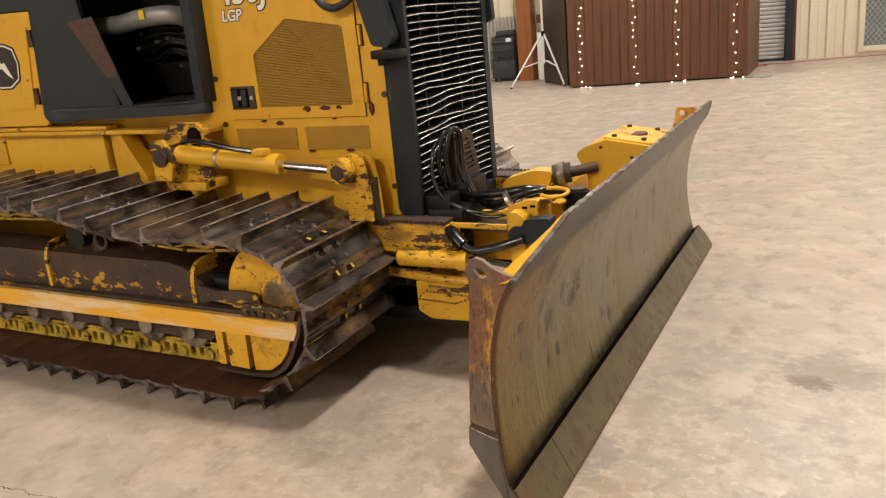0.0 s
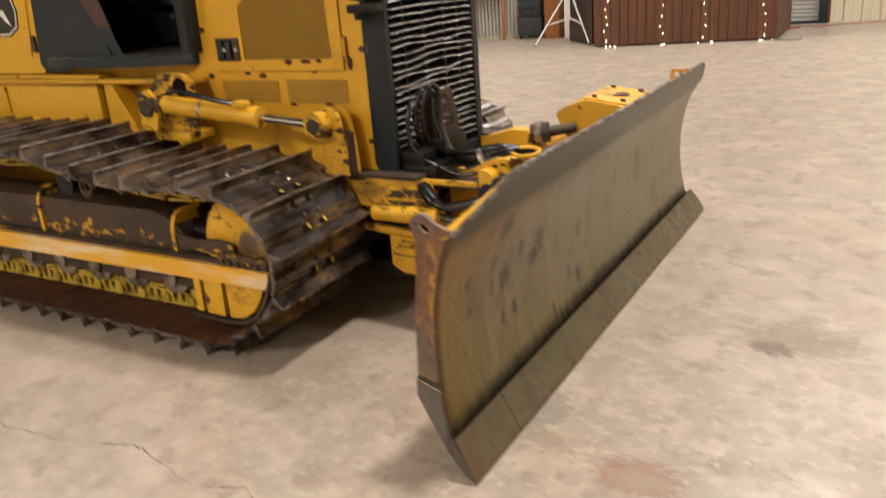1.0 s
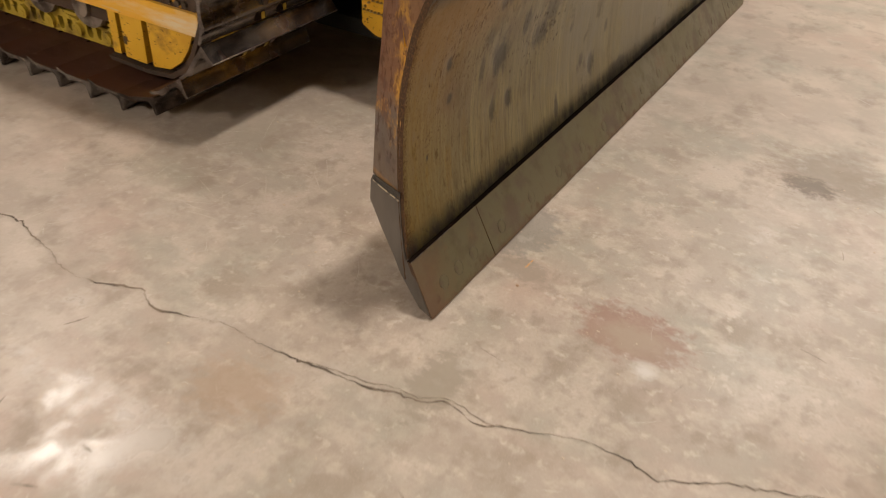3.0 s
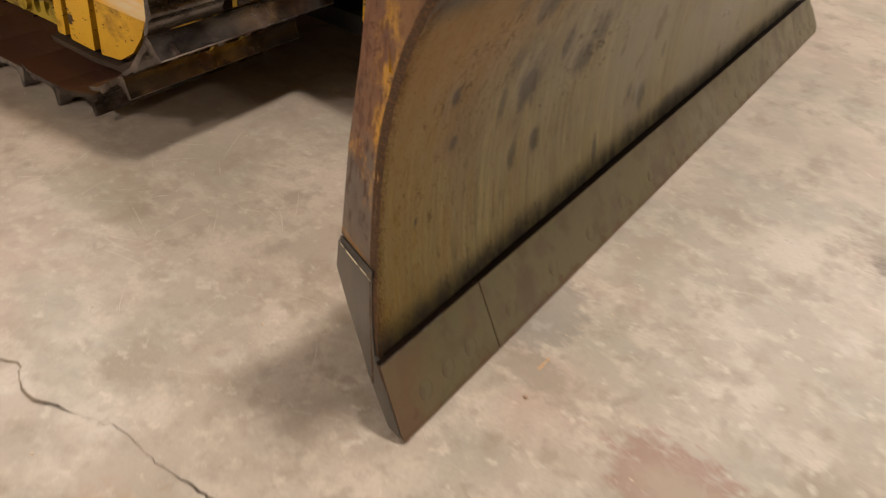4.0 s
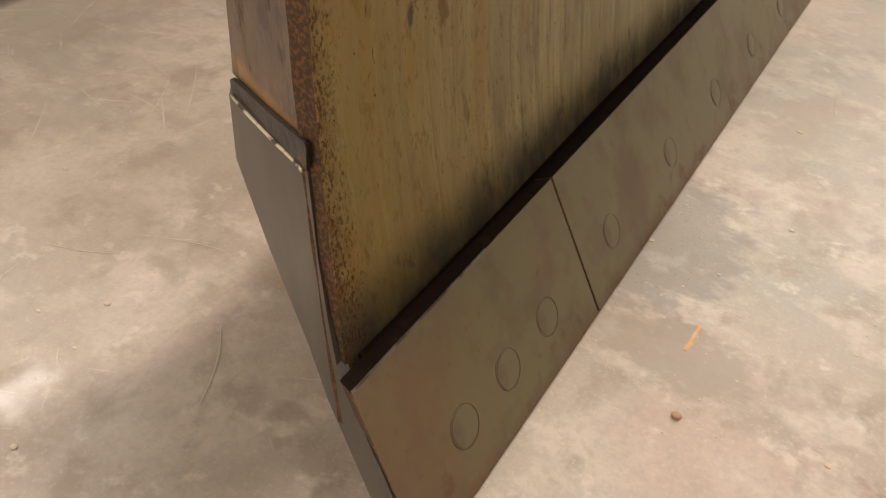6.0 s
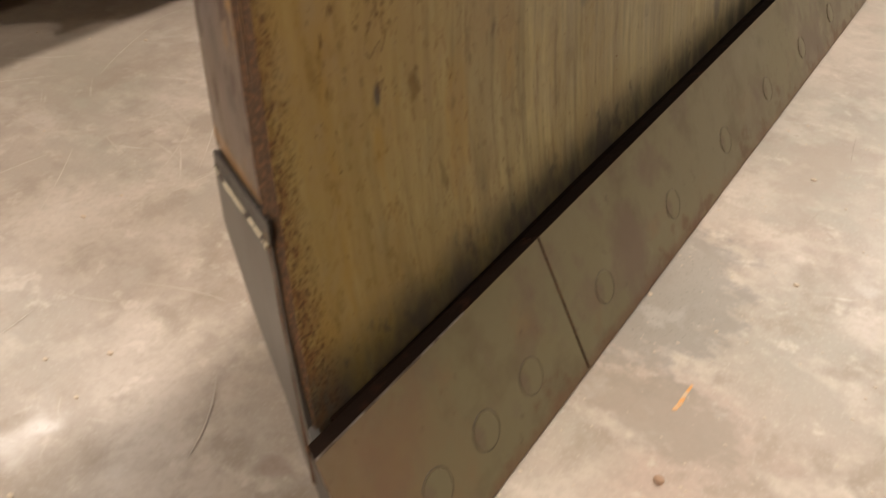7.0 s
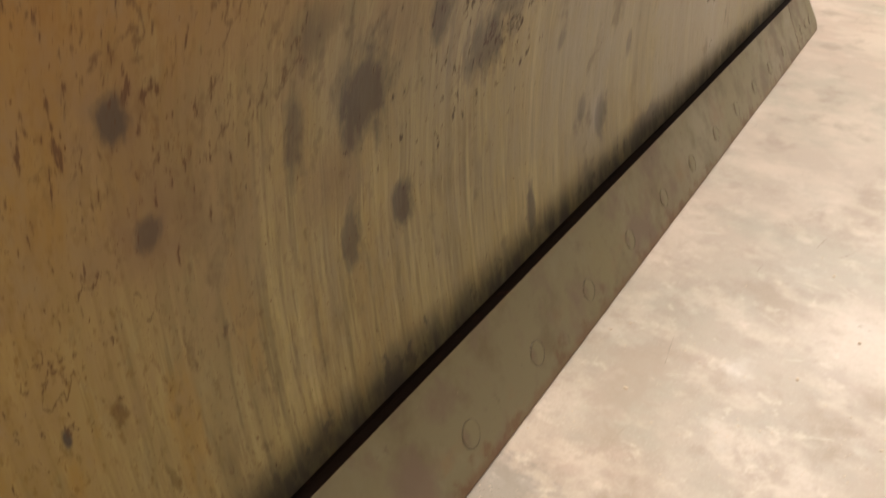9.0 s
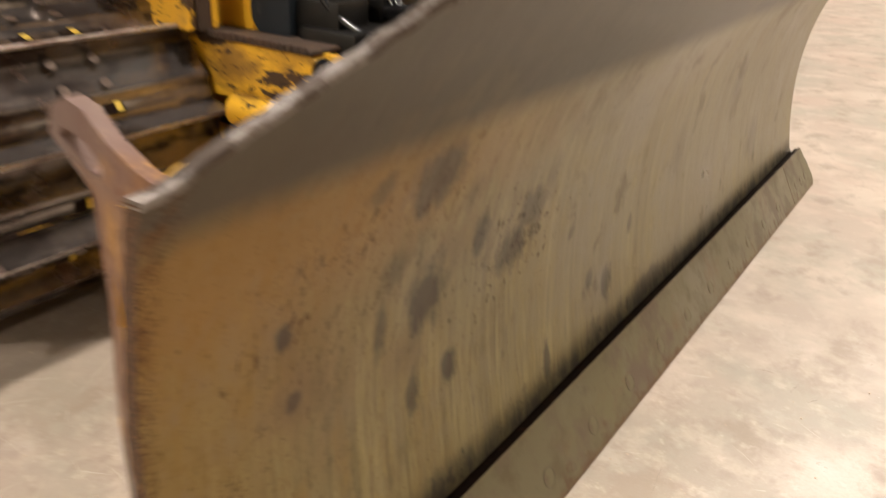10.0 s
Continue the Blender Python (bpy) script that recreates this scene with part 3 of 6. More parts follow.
def prism(bm, pts, axis, lo, hi, bev=0.0, holes=()):
    """A plate: outline (with holes) in the plane across axis, from lo to hi."""
    edges = []
    for loop in (pts, *holes):
        vs = [bm.verts.new(axis3(axis, a, b, lo)) for a, b in loop]
        edges += [bm.edges.new((vs[i], vs[(i + 1) % len(vs)])) for i in range(len(vs))]
    if holes:
        faces = [g for g in bmesh.ops.triangle_fill(bm, use_beauty=True, use_dissolve=False, edges=edges)["geom"] if isinstance(g, bmesh.types.BMFace)]
    else:
        faces = [bm.faces.new([e.verts[0] for e in edges])]
    ext = bmesh.ops.extrude_face_region(bm, geom=faces)
    vs = [g for g in ext["geom"] if isinstance(g, bmesh.types.BMVert)]
    bmesh.ops.translate(bm, verts=vs, vec=axis3(axis, 0, 0, hi - lo))
    if bev and not holes:
        outer = {e for v in vs for e in v.link_edges if e.calc_length() > bev * 2.5}
        bmesh.ops.bevel(bm, geom=list(outer), offset=bev, segments=1, affect="EDGES")
    return bm


def ring(c, r, n=14, start=0.0, end=360.0):
    full = abs(end - start) >= 360
    k = n if full else n - 1
    return [(c[0] + r * math.cos(radians(start + (end - start) * i / k)), c[1] + r * math.sin(radians(start + (end - start) * i / k))) for i in range(n)]


def smooth_path(pts, per=6):
    pts = [Vector(p) for p in pts]
    out = []
    for i in range(len(pts) - 1):
        a, b, c, d = pts[max(i - 1, 0)], pts[i], pts[i + 1], pts[min(i + 2, len(pts) - 1)]
        for k in range(per):
            t = k / per
            out.append(0.5 * ((2 * b) + (c - a) * t + (2 * a - 5 * b + 4 * c - d) * t * t + (3 * b - a - 3 * c + d) * t ** 3))
    out.append(pts[-1])
    return out


def tube(bm, pts, r, seg=10, per=6):
    path = smooth_path(pts, per) if per else [Vector(p) for p in pts]
    up = Vector((0, 0, 1))
    loops = []
    for i, p in enumerate(path):
        d = (path[min(i + 1, len(path) - 1)] - path[max(i - 1, 0)]).normalized()
        side = d.cross(up)
        if side.length < 0.1:
            side = d.cross(Vector((1, 0, 0)))
        side.normalize()
        up = side.cross(d)
        loops.append([bm.verts.new(p + r * (math.cos(2 * math.pi * k / seg) * side + math.sin(2 * math.pi * k / seg) * up)) for k in range(seg)])
    for a, b in zip(loops, loops[1:]):
        for k in range(seg):
            bm.faces.new((a[k], a[(k + 1) % seg], b[(k + 1) % seg], b[k]))
    bm.faces.new(loops[0][::-1])
    bm.faces.new(loops[-1])
    return bm


def mesh_of(name, bm, material, flat=False):
    bmesh.ops.recalc_face_normals(bm, faces=bm.faces)
    me = bpy.data.meshes.new(name)
    bm.to_mesh(me)
    bm.free()
    me.materials.append(material)
    if not flat:
        me.polygons.foreach_set("use_smooth", [True] * len(me.polygons))
        me.set_sharp_from_angle(angle=radians(38))
    return me


def put_under(ob, parent):
    if parent is not None:
        ob.parent = parent
        w = Matrix.Identity(4)
        p = parent
        chain = []
        while p is not None:
            chain.append(p)
            p = p.parent
        for q in reversed(chain):
            w = w @ q.matrix_parent_inverse @ q.matrix_basis
        ob.matrix_parent_inverse = w.inverted()
    return ob


def part(name, bm, material, parent, label="", flat=False, data=None, at=None):
    ob = new(name, data or mesh_of(name, bm, material, flat))
    if at is not None:
        ob.matrix_basis = at
    put_under(ob, parent)
    return tagged(ob, label)


def thing(name, label, category, at=(0, 0, 0), group="", kind=""):
    ob = new(name)
    ob.location = at
    return tagged(ob, label, category, group, kind)


def solo(name, bm, material, label, category, group="", kind="", flat=False):
    return tagged(new(name, mesh_of(name, bm, material, flat)), label, category, group, kind)


B = bmesh.new

# ---- the hall ----
U0, U1, V0, V1 = -13.0, 9.5, -7.5, 14.97


def bbox(bm, u0, u1, v0, v1, z0, z1, bev=0.0):
    return box(bm, ((u0 + u1) / 2, (v0 + v1) / 2, (z0 + z1) / 2), (u1 - u0, v1 - v0, z1 - z0), BUILD, bev)


floor = solo("floor", bbox(B(), U0 - 0.3, U1 + 0.3, V0 - 0.3, V1 + 0.3, -0.2, 0.0), M_CONCRETE,
             "stained tan trowelled concrete slab with a long crack", "floor", kind="structure", flat=True)


def rib_wall(name, p0, p1, label, z0=0.0, z1=CEILING, gaps=()):
    """A sheet-metal wall with raised ribs from p0 to p1 (u, v), open where gaps (from, to, height) say."""
    d = Vector((p1[0] - p0[0], p1[1] - p0[1], 0))
    length = d.length
    d.normalize()
    n = Vector((-d.y, d.x, 0))
    bm = B()

    def run(a, b, lo, hi):
        pts, s = [], a
        while s < b - 1e-6:
            for ds, h in ((0.0, 0.0), (0.10, 0.0), (0.115, 0.006), (0.135, 0.006), (0.15, 0.0), (0.245, 0.0), (0.262, 0.028), (0.288, 0.028), (0.305, 0.0)):
                if s + ds <= b:
                    pts.append((s + ds, h))
            s += 0.305
        pts.append((b, 0.0))
        prev = None
        for q, h in pts:
            pair = []
            for z in (lo, hi):
                w = Vector((p0[0], p0[1], 0)) + d * q + n * h + Vector((0, 0, z))
                pair.append(bm.verts.new(BUILD @ w))
            if prev:
                bm.faces.new((prev[0], pair[0], pair[1], prev[1]))
            prev = pair
        c = Vector((p0[0], p0[1], 0)) + d * ((a + b) / 2) - n * 0.10 + Vector((0, 0, (lo + hi) / 2))
        ang = math.atan2(d.y, d.x)
        box(bm, (0, 0, 0), (b - a, 0.18, hi - lo), BUILD @ Matrix.Translation(c) @ Matrix.Rotation(ang, 4, "Z"))

    s = 0.0
    for a, b, h in sorted(gaps):
        run(s, a, z0, z1)
        run(a, b, h, z1)
        s = b
    run(s, length, z0, z1)
    return solo(name, bm, M_WALL, label, "wall", kind="structure", flat=True)


# the back wall runs from high u to low u so that its ribs face the hall
def back(u):
    return U1 - u


rib_wall("wall_north", (U1, V1), (U0, V1), "cream ribbed sheet-metal wall of a workshop",
         gaps=[(back(4.86), back(2.4), 3.0), (back(8.1), back(6.12), 2.6)])
rib_wall("wall_east", (U1, V0), (U1, V1), "cream ribbed sheet-metal side wall")
rib_wall("wall_south", (U0, V0), (U1, V0), "cream ribbed sheet-metal wall behind the walk")
rib_wall("wall_west", (U0, V1), (U0, V0), "cream ribbed sheet-metal side wall")
solo("ceiling", bbox(B(), U0 - 0.3, U1 + 0.3, V0 - 0.3, V1 + 0.3, CEILING, CEILING + 0.15), M_CEIL, "dark grey insulated ceiling", "ceiling", kind="structure", flat=True)

# ceiling lamps, which light the hall
# All out of view; the pair at v -6.3 fills the near side.
LAMPS = [(2.85, 1.45, 1.95), (8.6, 1.45, 0.75), (-4.0, 4.0, 1.1), (-11.0, 4.0, 0.8), (4.2, 8.6, 1.35), (-4.0, 10.2, 1.4), (-11.0, 10.2, 0.8), (7.6, 12.4, 1.6), (1.0, 11.4, 1.25), (-1.5, -6.3, 2.6), (-8.0, -6.3, 2.0)]
for u, v, w in LAMPS:
    c = bpt(u, v, CEILING)
    lamp = thing("ceiling_light", "round white high-bay lamp hanging under the ceiling", "ceiling light", c, "ceiling lights")
    bell = B()
    cyl(bell, c - Vector((0, 0, 0.01)), c - Vector((0, 0, 0.12)), 0.09, 20)
    cyl(bell, c - Vector((0, 0, 0.12)), c - Vector((0, 0, 0.19)), 0.16, 24, 0.42)
    part("housing", bell, M_STAND, lamp)
    part("diffuser", cyl(B(), c - Vector((0, 0, 0.191)), c - Vector((0, 0, 0.20)), 0.38, 24), M_FIXTURE, lamp)
    data = bpy.data.lights.new("bay_lamp", "AREA")
    data.shape, data.size = "DISK", 0.75
    data.energy, data.color = LAMP_WATTS * w, LAMP_COLOUR if v < 5 else COOL_LAMP
    lo = new("bay_lamp", data)
    lo.matrix_world = Matrix.Translation(c - Vector((0, 0, 0.215)))

# roll-up door, its post, the screened pane
door = thing("door_1", "closed galvanised roll-up door beside a grey steel post", "door", bpt(3.6, V1 - 0.02), kind="structure")
slat = B()
for a, b in ((0.0, 0.012), ):
    prism(slat, [(0.0, 0.0), (0.02, 0.01), (0.028, 0.037), (0.02, 0.064), (0.0, 0.074), (-0.012, 0.074), (-0.012, 0.0)], "x", -1.22, 1.22)
slat_me = mesh_of("slat", slat, M_GALV)
for i in range(40):
    part("slat", None, M_GALV, door, data=slat_me, at=Matrix.Translation(bpt(3.63, V1 + 0.05, 0.03 + i * 0.075)) @ BUILD.to_3x3().to_4x4() @ pose(0, 0, 0, 0, 0, 180))
part("bottom_rail", bbox(B(), 2.41, 4.85, V1 - 0.0, V1 + 0.05, 0.0, 0.05, 0.006), M_GREY, door)
part("post", bbox(B(), 4.80, 4.93, V1 - 0.10, V1 + 0.02, 0.0, 3.1, 0.006), M_GREY, door, "grey steel guide post")
part("trim_strip", bbox(B(), 4.94, 4.99, V1 - 0.05, V1 - 0.005, 0.0, 3.1, 0.004), M_BROWNWOOD, door, "dark brown trim strip")
win = thing("window_1", "grey pane behind a diamond wire screen in a cream frame", "window", bpt(7.1, V1 - 0.02), kind="structure")
part("pane", bbox(B(), 6.12, 8.1, V1 + 0.03, V1 + 0.05, 0.1, 2.55), M_SCREEN, win)
for q in ((6.06, 6.16, 0.06, 2.6), (8.04, 8.14, 0.06, 2.6), (6.16, 8.04, 0.06, 0.16), (6.16, 8.04, 2.5, 2.6)):
    part("window_frame", bbox(B(), q[0], q[1], V1 - 0.06, V1 + 0.02, q[2], q[3], 0.008), M_WALL, win)
part("window_sill", bbox(B(), 6.12, 8.08, V1 - 0.02, V1 + 0.1, 0.0, 0.1), M_WALL, win)
wires = B()
for k in range(-26, 22):
    for sgn in (1, -1):
        u = 6.16 + (k + 0.5) * 0.09
        z0, z1 = 0.16, 2.5
        pa, pb = (u, z0), (u + (z1 - z0) * 0.8, z1)
        if sgn < 0:
            pa, pb = (14.2 - u, z0), (14.2 - u - (z1 - z0) * 0.8, z1)
        lo, hi = sorted((pa, pb))
        ta, tb = 0.0, 1.0
        du = pb[0] - pa[0]
        ts = sorted(((6.16 - pa[0]) / du, (8.04 - pa[0]) / du))
        ta, tb = max(0.0, ts[0]), min(1.0, ts[1])
        if tb - ta > 0.03:
            q0 = bpt(pa[0] + du * ta, V1 + 0.012, z0 + (z1 - z0) * ta)
            q1 = bpt(pa[0] + du * tb, V1 + 0.012, z0 + (z1 - z0) * tb)
            cyl(wires, q0, q1, 0.006, 4, caps=False)
part("wire_screen", wires, M_GALV, win, "galvanised diamond wire screen")

# the board-clad booth
booth = thing("timber_booth", "booth clad in dark brown stained vertical boards", "booth", bpt(2.4, 13.1))
part("core", bbox(B(), 0.98, 3.80, 12.44, 13.95, 0.03, 3.4), M_BROWNWOOD, booth)
board = mesh_of("board", box(B(), (0, 0, 0), (0.135, 0.03, 3.38), None, 0.004), M_BROWNWOOD)
rb = BUILD.to_3x3().to_4x4()
for i in range(20):
    part("board", None, M_BROWNWOOD, booth, data=board, at=Matrix.Translation(bpt(1.03 + i * 0.1425, 12.42, 1.72)) @ rb)
side = [(0.815, 12.985), (0.815, 14.65), (0.46, 14.65), (0.72, 13.0)]
part("side_core", prism(B(), side, "z", 0.03, 3.4), M_BROWNWOOD, booth)
for i in range(11):
    part("board", None, M_BROWNWOOD, booth, data=board, at=Matrix.Translation((0.818, 13.04 + i * 0.148, 1.72)) @ pose(0, 0, 0, 0, 0, 90))
part("corner_trim", box(B(), (0.815, 12.955, 1.715), (0.045, 0.045, 3.37), None, 0.005), M_BROWNWOOD, booth, "dark brown corner trim")
part("skid", bbox(B(), 1.0, 3.8, 12.5, 13.9, 0.0, 0.03), M_DARK, booth)
leaf = thing("open_booth_door", "open dark brown door leaf of the booth", "door", (-2.4, 12.95, 0))
la, lb = Vector((-2.78, 13.35, 0)), Vector((-2.10, 12.66, 0))
ld = (lb - la)
lm = Matrix.Translation((la + lb) / 2) @ Matrix.Rotation(math.atan2(ld.y, ld.x), 4, "Z")
part("leaf", box(B(), (0, 0, 1.6), (ld.length, 0.04, 3.16), lm, 0.005), M_DOORLEAF, leaf)
part("edge_strip", box(B(), (-ld.length / 2 - 0.014, 0, 1.6), (0.026, 0.05, 3.18), lm, 0.004), M_STAND, leaf, "pale edge strip")

# strings of small lights
rnd = random.Random(4)
bulb = B()
ball(bulb, (0, 0, 0), 0.0085, 6)
bulb_me = mesh_of("bulb", bulb, M_BULB)
for u0 in (1.17, 2.05, 2.74, 3.63):
    st = thing("string_lights", "string of small warm lights hanging on the boards", "string lights", bpt(u0, 12.36), "light strings")
    pts, bulbs = [], []
    z, u = 3.2, u0
    while z > 0.03:
        u = u0 + rnd.uniform(-0.035, 0.035)
        pts.append(bpt(u, 12.385, z))
        bulbs.append(bpt(u + rnd.uniform(-0.012, 0.012), 12.372, z - 0.02))
        z -= rnd.uniform(0.09, 0.19)
    for k in range(3):
        pts.append(bpt(u0 + rnd.uniform(-0.12, 0.14), 12.36 - 0.03 * k, 0.012))
        bulbs.append(bpt(u0 + rnd.uniform(-0.14, 0.16), 12.33 - 0.02 * k, 0.018))
    part("wire", tube(B(), pts, 0.0025, 4, 2), M_GREEN, st)
    for p in bulbs:
        part("bulb", None, M_BULB, st, data=bulb_me, at=Matrix.Translation(p))

# timber post, shelf beam, white box, tool case, stand
solo("timber_post", box(B(), (-3.42, 14.18, 2.3), (0.30, 0.28, 4.6), Matrix.Identity(4), 0.012), M_POST, "orange varnished square timber post", "post")
solo("timber_beam", box(B(), (-2.95, 14.35, 1.16), (0.6, 0.12, 0.16), Matrix.Identity(4), 0.01), M_POST, "short orange timber beam fixed to the post", "beam")
wb = thing("white_cabinet", "slim white enamelled cabinet beside the post", "cabinet", (-3.02, 14.1, 0))
part("body", box(B(), (-3.03, 14.1, 0.46), (0.22, 0.25, 0.90), None, 0.015), M_WHITE, wb)
part("door", box(B(), (-3.02, 13.968, 0.47), (0.18, 0.014, 0.82), None, 0.004), M_WHITE, wb)
case = thing("tool_case", "tall black plastic rolling tool case", "tool case", (-3.95, 14.25, 0))
cm = Matrix.Translation((-3.95, 14.25, 0)) @ rb
part("body", box(B(), (0, 0, 0.25), (0.48, 0.36, 0.38), cm, 0.03), M_PLASTIC, case)
part("upper_case", box(B(), (0, 0.01, 0.665), (0.45, 0.33, 0.43), cm, 0.035), M_PLASTIC, case)
part("lid", box(B(), (0.05, 0, 0.935), (0.36, 0.34, 0.11), cm, 0.03), M_PLASTIC, case)
for z, d in ((0.44, 0.40), (0.60, 0.36), (0.76, 0.36)):
    part("ridge", box(B(), (0, -0.005, z), (0.47, d, 0.022), cm, 0.008), M_GREY, case)
for sx in (-0.13, 0.13):
    part("latch", box(B(), (sx, -0.185, 0.46), (0.05, 0.03, 0.10), cm, 0.008), M_GREY, case)
part("handle", tube(B(), [cm @ Vector(q) for q in ((-0.13, -0.175, 0.86), (-0.12, -0.20, 0.90), (0.0, -0.205, 0.91), (0.12, -0.20, 0.90), (0.13, -0.175, 0.86))], 0.014, 8), M_GREY, case)
part("paper_tag", box(B(), (0.12, -0.176, 0.80), (0.1, 0.006, 0.09), cm), M_WHITE, case, "white paper tag")
for sx in (-0.19, 0.19):
    part("wheel", cyl(B(), cm @ Vector((sx - 0.02, -0.1, 0.05)), cm @ Vector((sx + 0.02, -0.1, 0.05)), 0.05, 14), M_DARK, case)
stand = thing("tripod_stand", "white enamelled tripod light stand on the concrete", "stand", (-2.66, 12.9, 0))
feet = [(-3.18, 12.62, 0.015), (-2.20, 12.74, 0.015), (-2.42, 13.42, 0.015)]
for f in feet:
    part("leg", tube(B(), [f, (-2.64 + (f[0] + 2.64) * 0.04, 12.95 + (f[1] - 12.95) * 0.04, 0.92)], 0.016, 8, 0), M_STAND, stand)
    part("brace", tube(B(), [(-2.64 + (f[0] + 2.64) * 0.6, 12.95 + (f[1] - 12.95) * 0.6, 0.36), (-2.64, 12.95, 0.46)], 0.010, 6, 0), M_STAND, stand)
    part("foot", ball(B(), f, 0.022, 8), M_DARK, stand, "black rubber foot")
part("mast", cyl(B(), (-2.64, 12.95, 0.40), (-2.64, 12.95, 2.2), 0.017, 10), M_STAND, stand)
part("collar", cyl(B(), (-2.64, 12.95, 0.88), (-2.64, 12.95, 0.97), 0.035, 10), M_DARK, stand, "black collar")
desk = thing("side_table", "brown timber side table against the wall", "table", (-4.85, 14.2, 0))
dm = Matrix.Translation((-4.85, 14.15, 0)) @ rb
part("tabletop", box(B(), (0, 0, 0.86), (0.8, 0.5, 0.05), dm, 0.008), M_POST, desk)
for sx in (-0.36, 0.36):
    for sy in (-0.21, 0.21):
        part("leg", box(B(), (sx, sy, 0.418), (0.06, 0.06, 0.834), dm, 0.006), M_POST, desk)
solo("carton", box(B(), (0.16, 0.0, 0.995), (0.34, 0.3, 0.22), dm, 0.006), M_BROWNWOOD, "brown cardboard carton on the table", "carton")
flw = thing("flowers", "small red and white flowers on the table", "flowers", dm @ Vector((-0.12, 0, 0.885)))
part("pot", cyl(B(), dm @ Vector((-0.14, 0, 0.887)), dm @ Vector((-0.14, 0, 0.97)), 0.05, 12, 0.06), M_STAND, flw)
for k in range(9):
    part("blossom", ball(B(), dm @ Vector((-0.14 + rnd.uniform(-0.09, 0.09), rnd.uniform(-0.07, 0.07), 1.0 + rnd.uniform(0, 0.12))), 0.032, 6), M_RED if k % 3 else M_WHITE, flw)
stool = thing("stool", "black metal stool with splayed legs", "stool", (-5.15, 13.55, 0))
part("seat", cyl(B(), (-5.15, 13.55, 0.60), (-5.15, 13.55, 0.64), 0.18, 18), M_PLASTIC, stool)
for sx in (-1, 1):
    for sy in (-1, 1):
        part("leg", tube(B(), [(-5.15 + sx * 0.2, 13.55 + sy * 0.2, 0.0), (-5.15 + sx * 0.11, 13.55 + sy * 0.11, 0.61)], 0.014, 6, 0), M_PLASTIC, stool)
part("footring", tube(B(), [(-5.15 + 0.17 * math.cos(a / 12 * 6.2832), 13.55 + 0.17 * math.sin(a / 12 * 6.2832), 0.22) for a in range(13)], 0.009, 6, 2), M_PLASTIC, stool)
wains = B()
for k in range(40):
    cyl(wains, bpt(-3.2 + k * 0.076, V1 - 0.04, 0.08), bpt(-3.2 + k * 0.076, V1 - 0.04, 1.25), 0.026, 8)
solo("corrugated_panel", wains, M_GALV, "pale corrugated sheet along the foot of the wall", "panel", kind="structure")
solo("red_cable", tube(B(), [bpt(4.0, 14.1, 0.012), bpt(4.2, 14.0, 0.014), bpt(4.4, 14.2, 0.012), bpt(4.15, 14.3, 0.02), bpt(4.1, 14.05, 0.03), bpt(4.5, 14.35, 0.012), bpt(4.7, 14.2, 0.01), bpt(5.2, 14.45, 0.01), bpt(6.6, 14.68, 0.006), bpt(9.0, 14.72, 0.006)], 0.007, 6), M_RED, "red extension cable lying on the floor", "cable")
solo("green_wire", tube(B(), [bpt(3.62, 12.33, 0.006), bpt(3.75, 12.22, 0.02), bpt(3.9, 12.3, 0.006), bpt(3.86, 12.16, 0.03), bpt(4.06, 12.2, 0.006), bpt(4.2, 12.32, 0.01)], 0.006, 5), M_GREEN, "tangle of green wire on the floor", "wire")

# ---- the bulldozer ----
CY = 2.222
dozer = thing("bulldozer", "yellow tracked bulldozer with a worn steel front blade, parked on concrete", "bulldozer", (-0.6, CY, 0))


def sym(y):
    return 2 * CY - y


# tracks
SHOE_W = 0.61
PITCH = 0.1602
PHASE = 0.0334


def shoe_mesh():
    bm = B()
    prof = [(-0.094, -0.020), (-0.084, -0.012), (-0.066, -0.008), (-0.056, -0.005), (-0.048, 0.004), (-0.040, 0.0075), (-0.030, 0.006), (-0.010, 0.001), (0.024, 0.0),
            (0.044, 0.004), (0.053, 0.016), (0.057, 0.047), (0.061, 0.050), (0.067, 0.049), (0.072, 0.018), (0.078, 0.002), (0.078, -0.013), (-0.050, -0.014), (-0.094, -0.028)]
    prism(bm, prof, "y", -SHOE_W / 2, SHOE_W / 2)
    for sx in (-0.024, 0.032):
        for sy in (-0.047, 0.047):
            cyl(bm, (sx, sy, -0.002), (sx, sy, 0.016), 0.0145, 8, 0.0115)
    # Dark blocks stand in for the shaded depth of cut-out windows.
    for sy in (-0.052, 0.052):
        box(bm, (-0.070, sy, -0.0132), (0.026, 0.044, 0.0145), None)
        box(bm, (-0.070, sy + 0.007, -0.010), (0.022, 0.015, 0.016), None)
    me = mesh_of("track_shoe", bm, M_SHOE)
    me.materials.append(M_TIP)
    me.materials.append(M_YELLOW_CHAIN)
    me.materials.append(M_GROOVE)
    me.materials.append(M_INNER)
    me.materials.append(M_SHOEBOLT)
    for p in me.polygons:
        if -0.085 < p.center.x < -0.055 and 0.030 < abs(p.center.y) < 0.075:
            p.material_index = 2 if p.center.z > -0.0042 or p.center.z > -0.0055 else 3
        if p.center.z > 0.044 and abs(p.normal.y) < 0.5:
            p.material_index = 1
        if p.normal.z < -0.6:
            p.material_index = 4
        if p.center.z > 0.0075 and -0.04 < p.center.x < 0.048 and 0.03 < abs(p.center.y) < 0.065 and len(p.vertices) in (4, 8):
            p.material_index = 5
    return me


def arch(x, z, r, h):
    """A slot with a round head: its foot at z, r its half width, h its height."""
    return [(x - r, z), (x + r, z), *[(x + r * math.cos(a), z + h - r + r * math.sin(a)) for a in np.linspace(0.0, math.pi, 7)]]


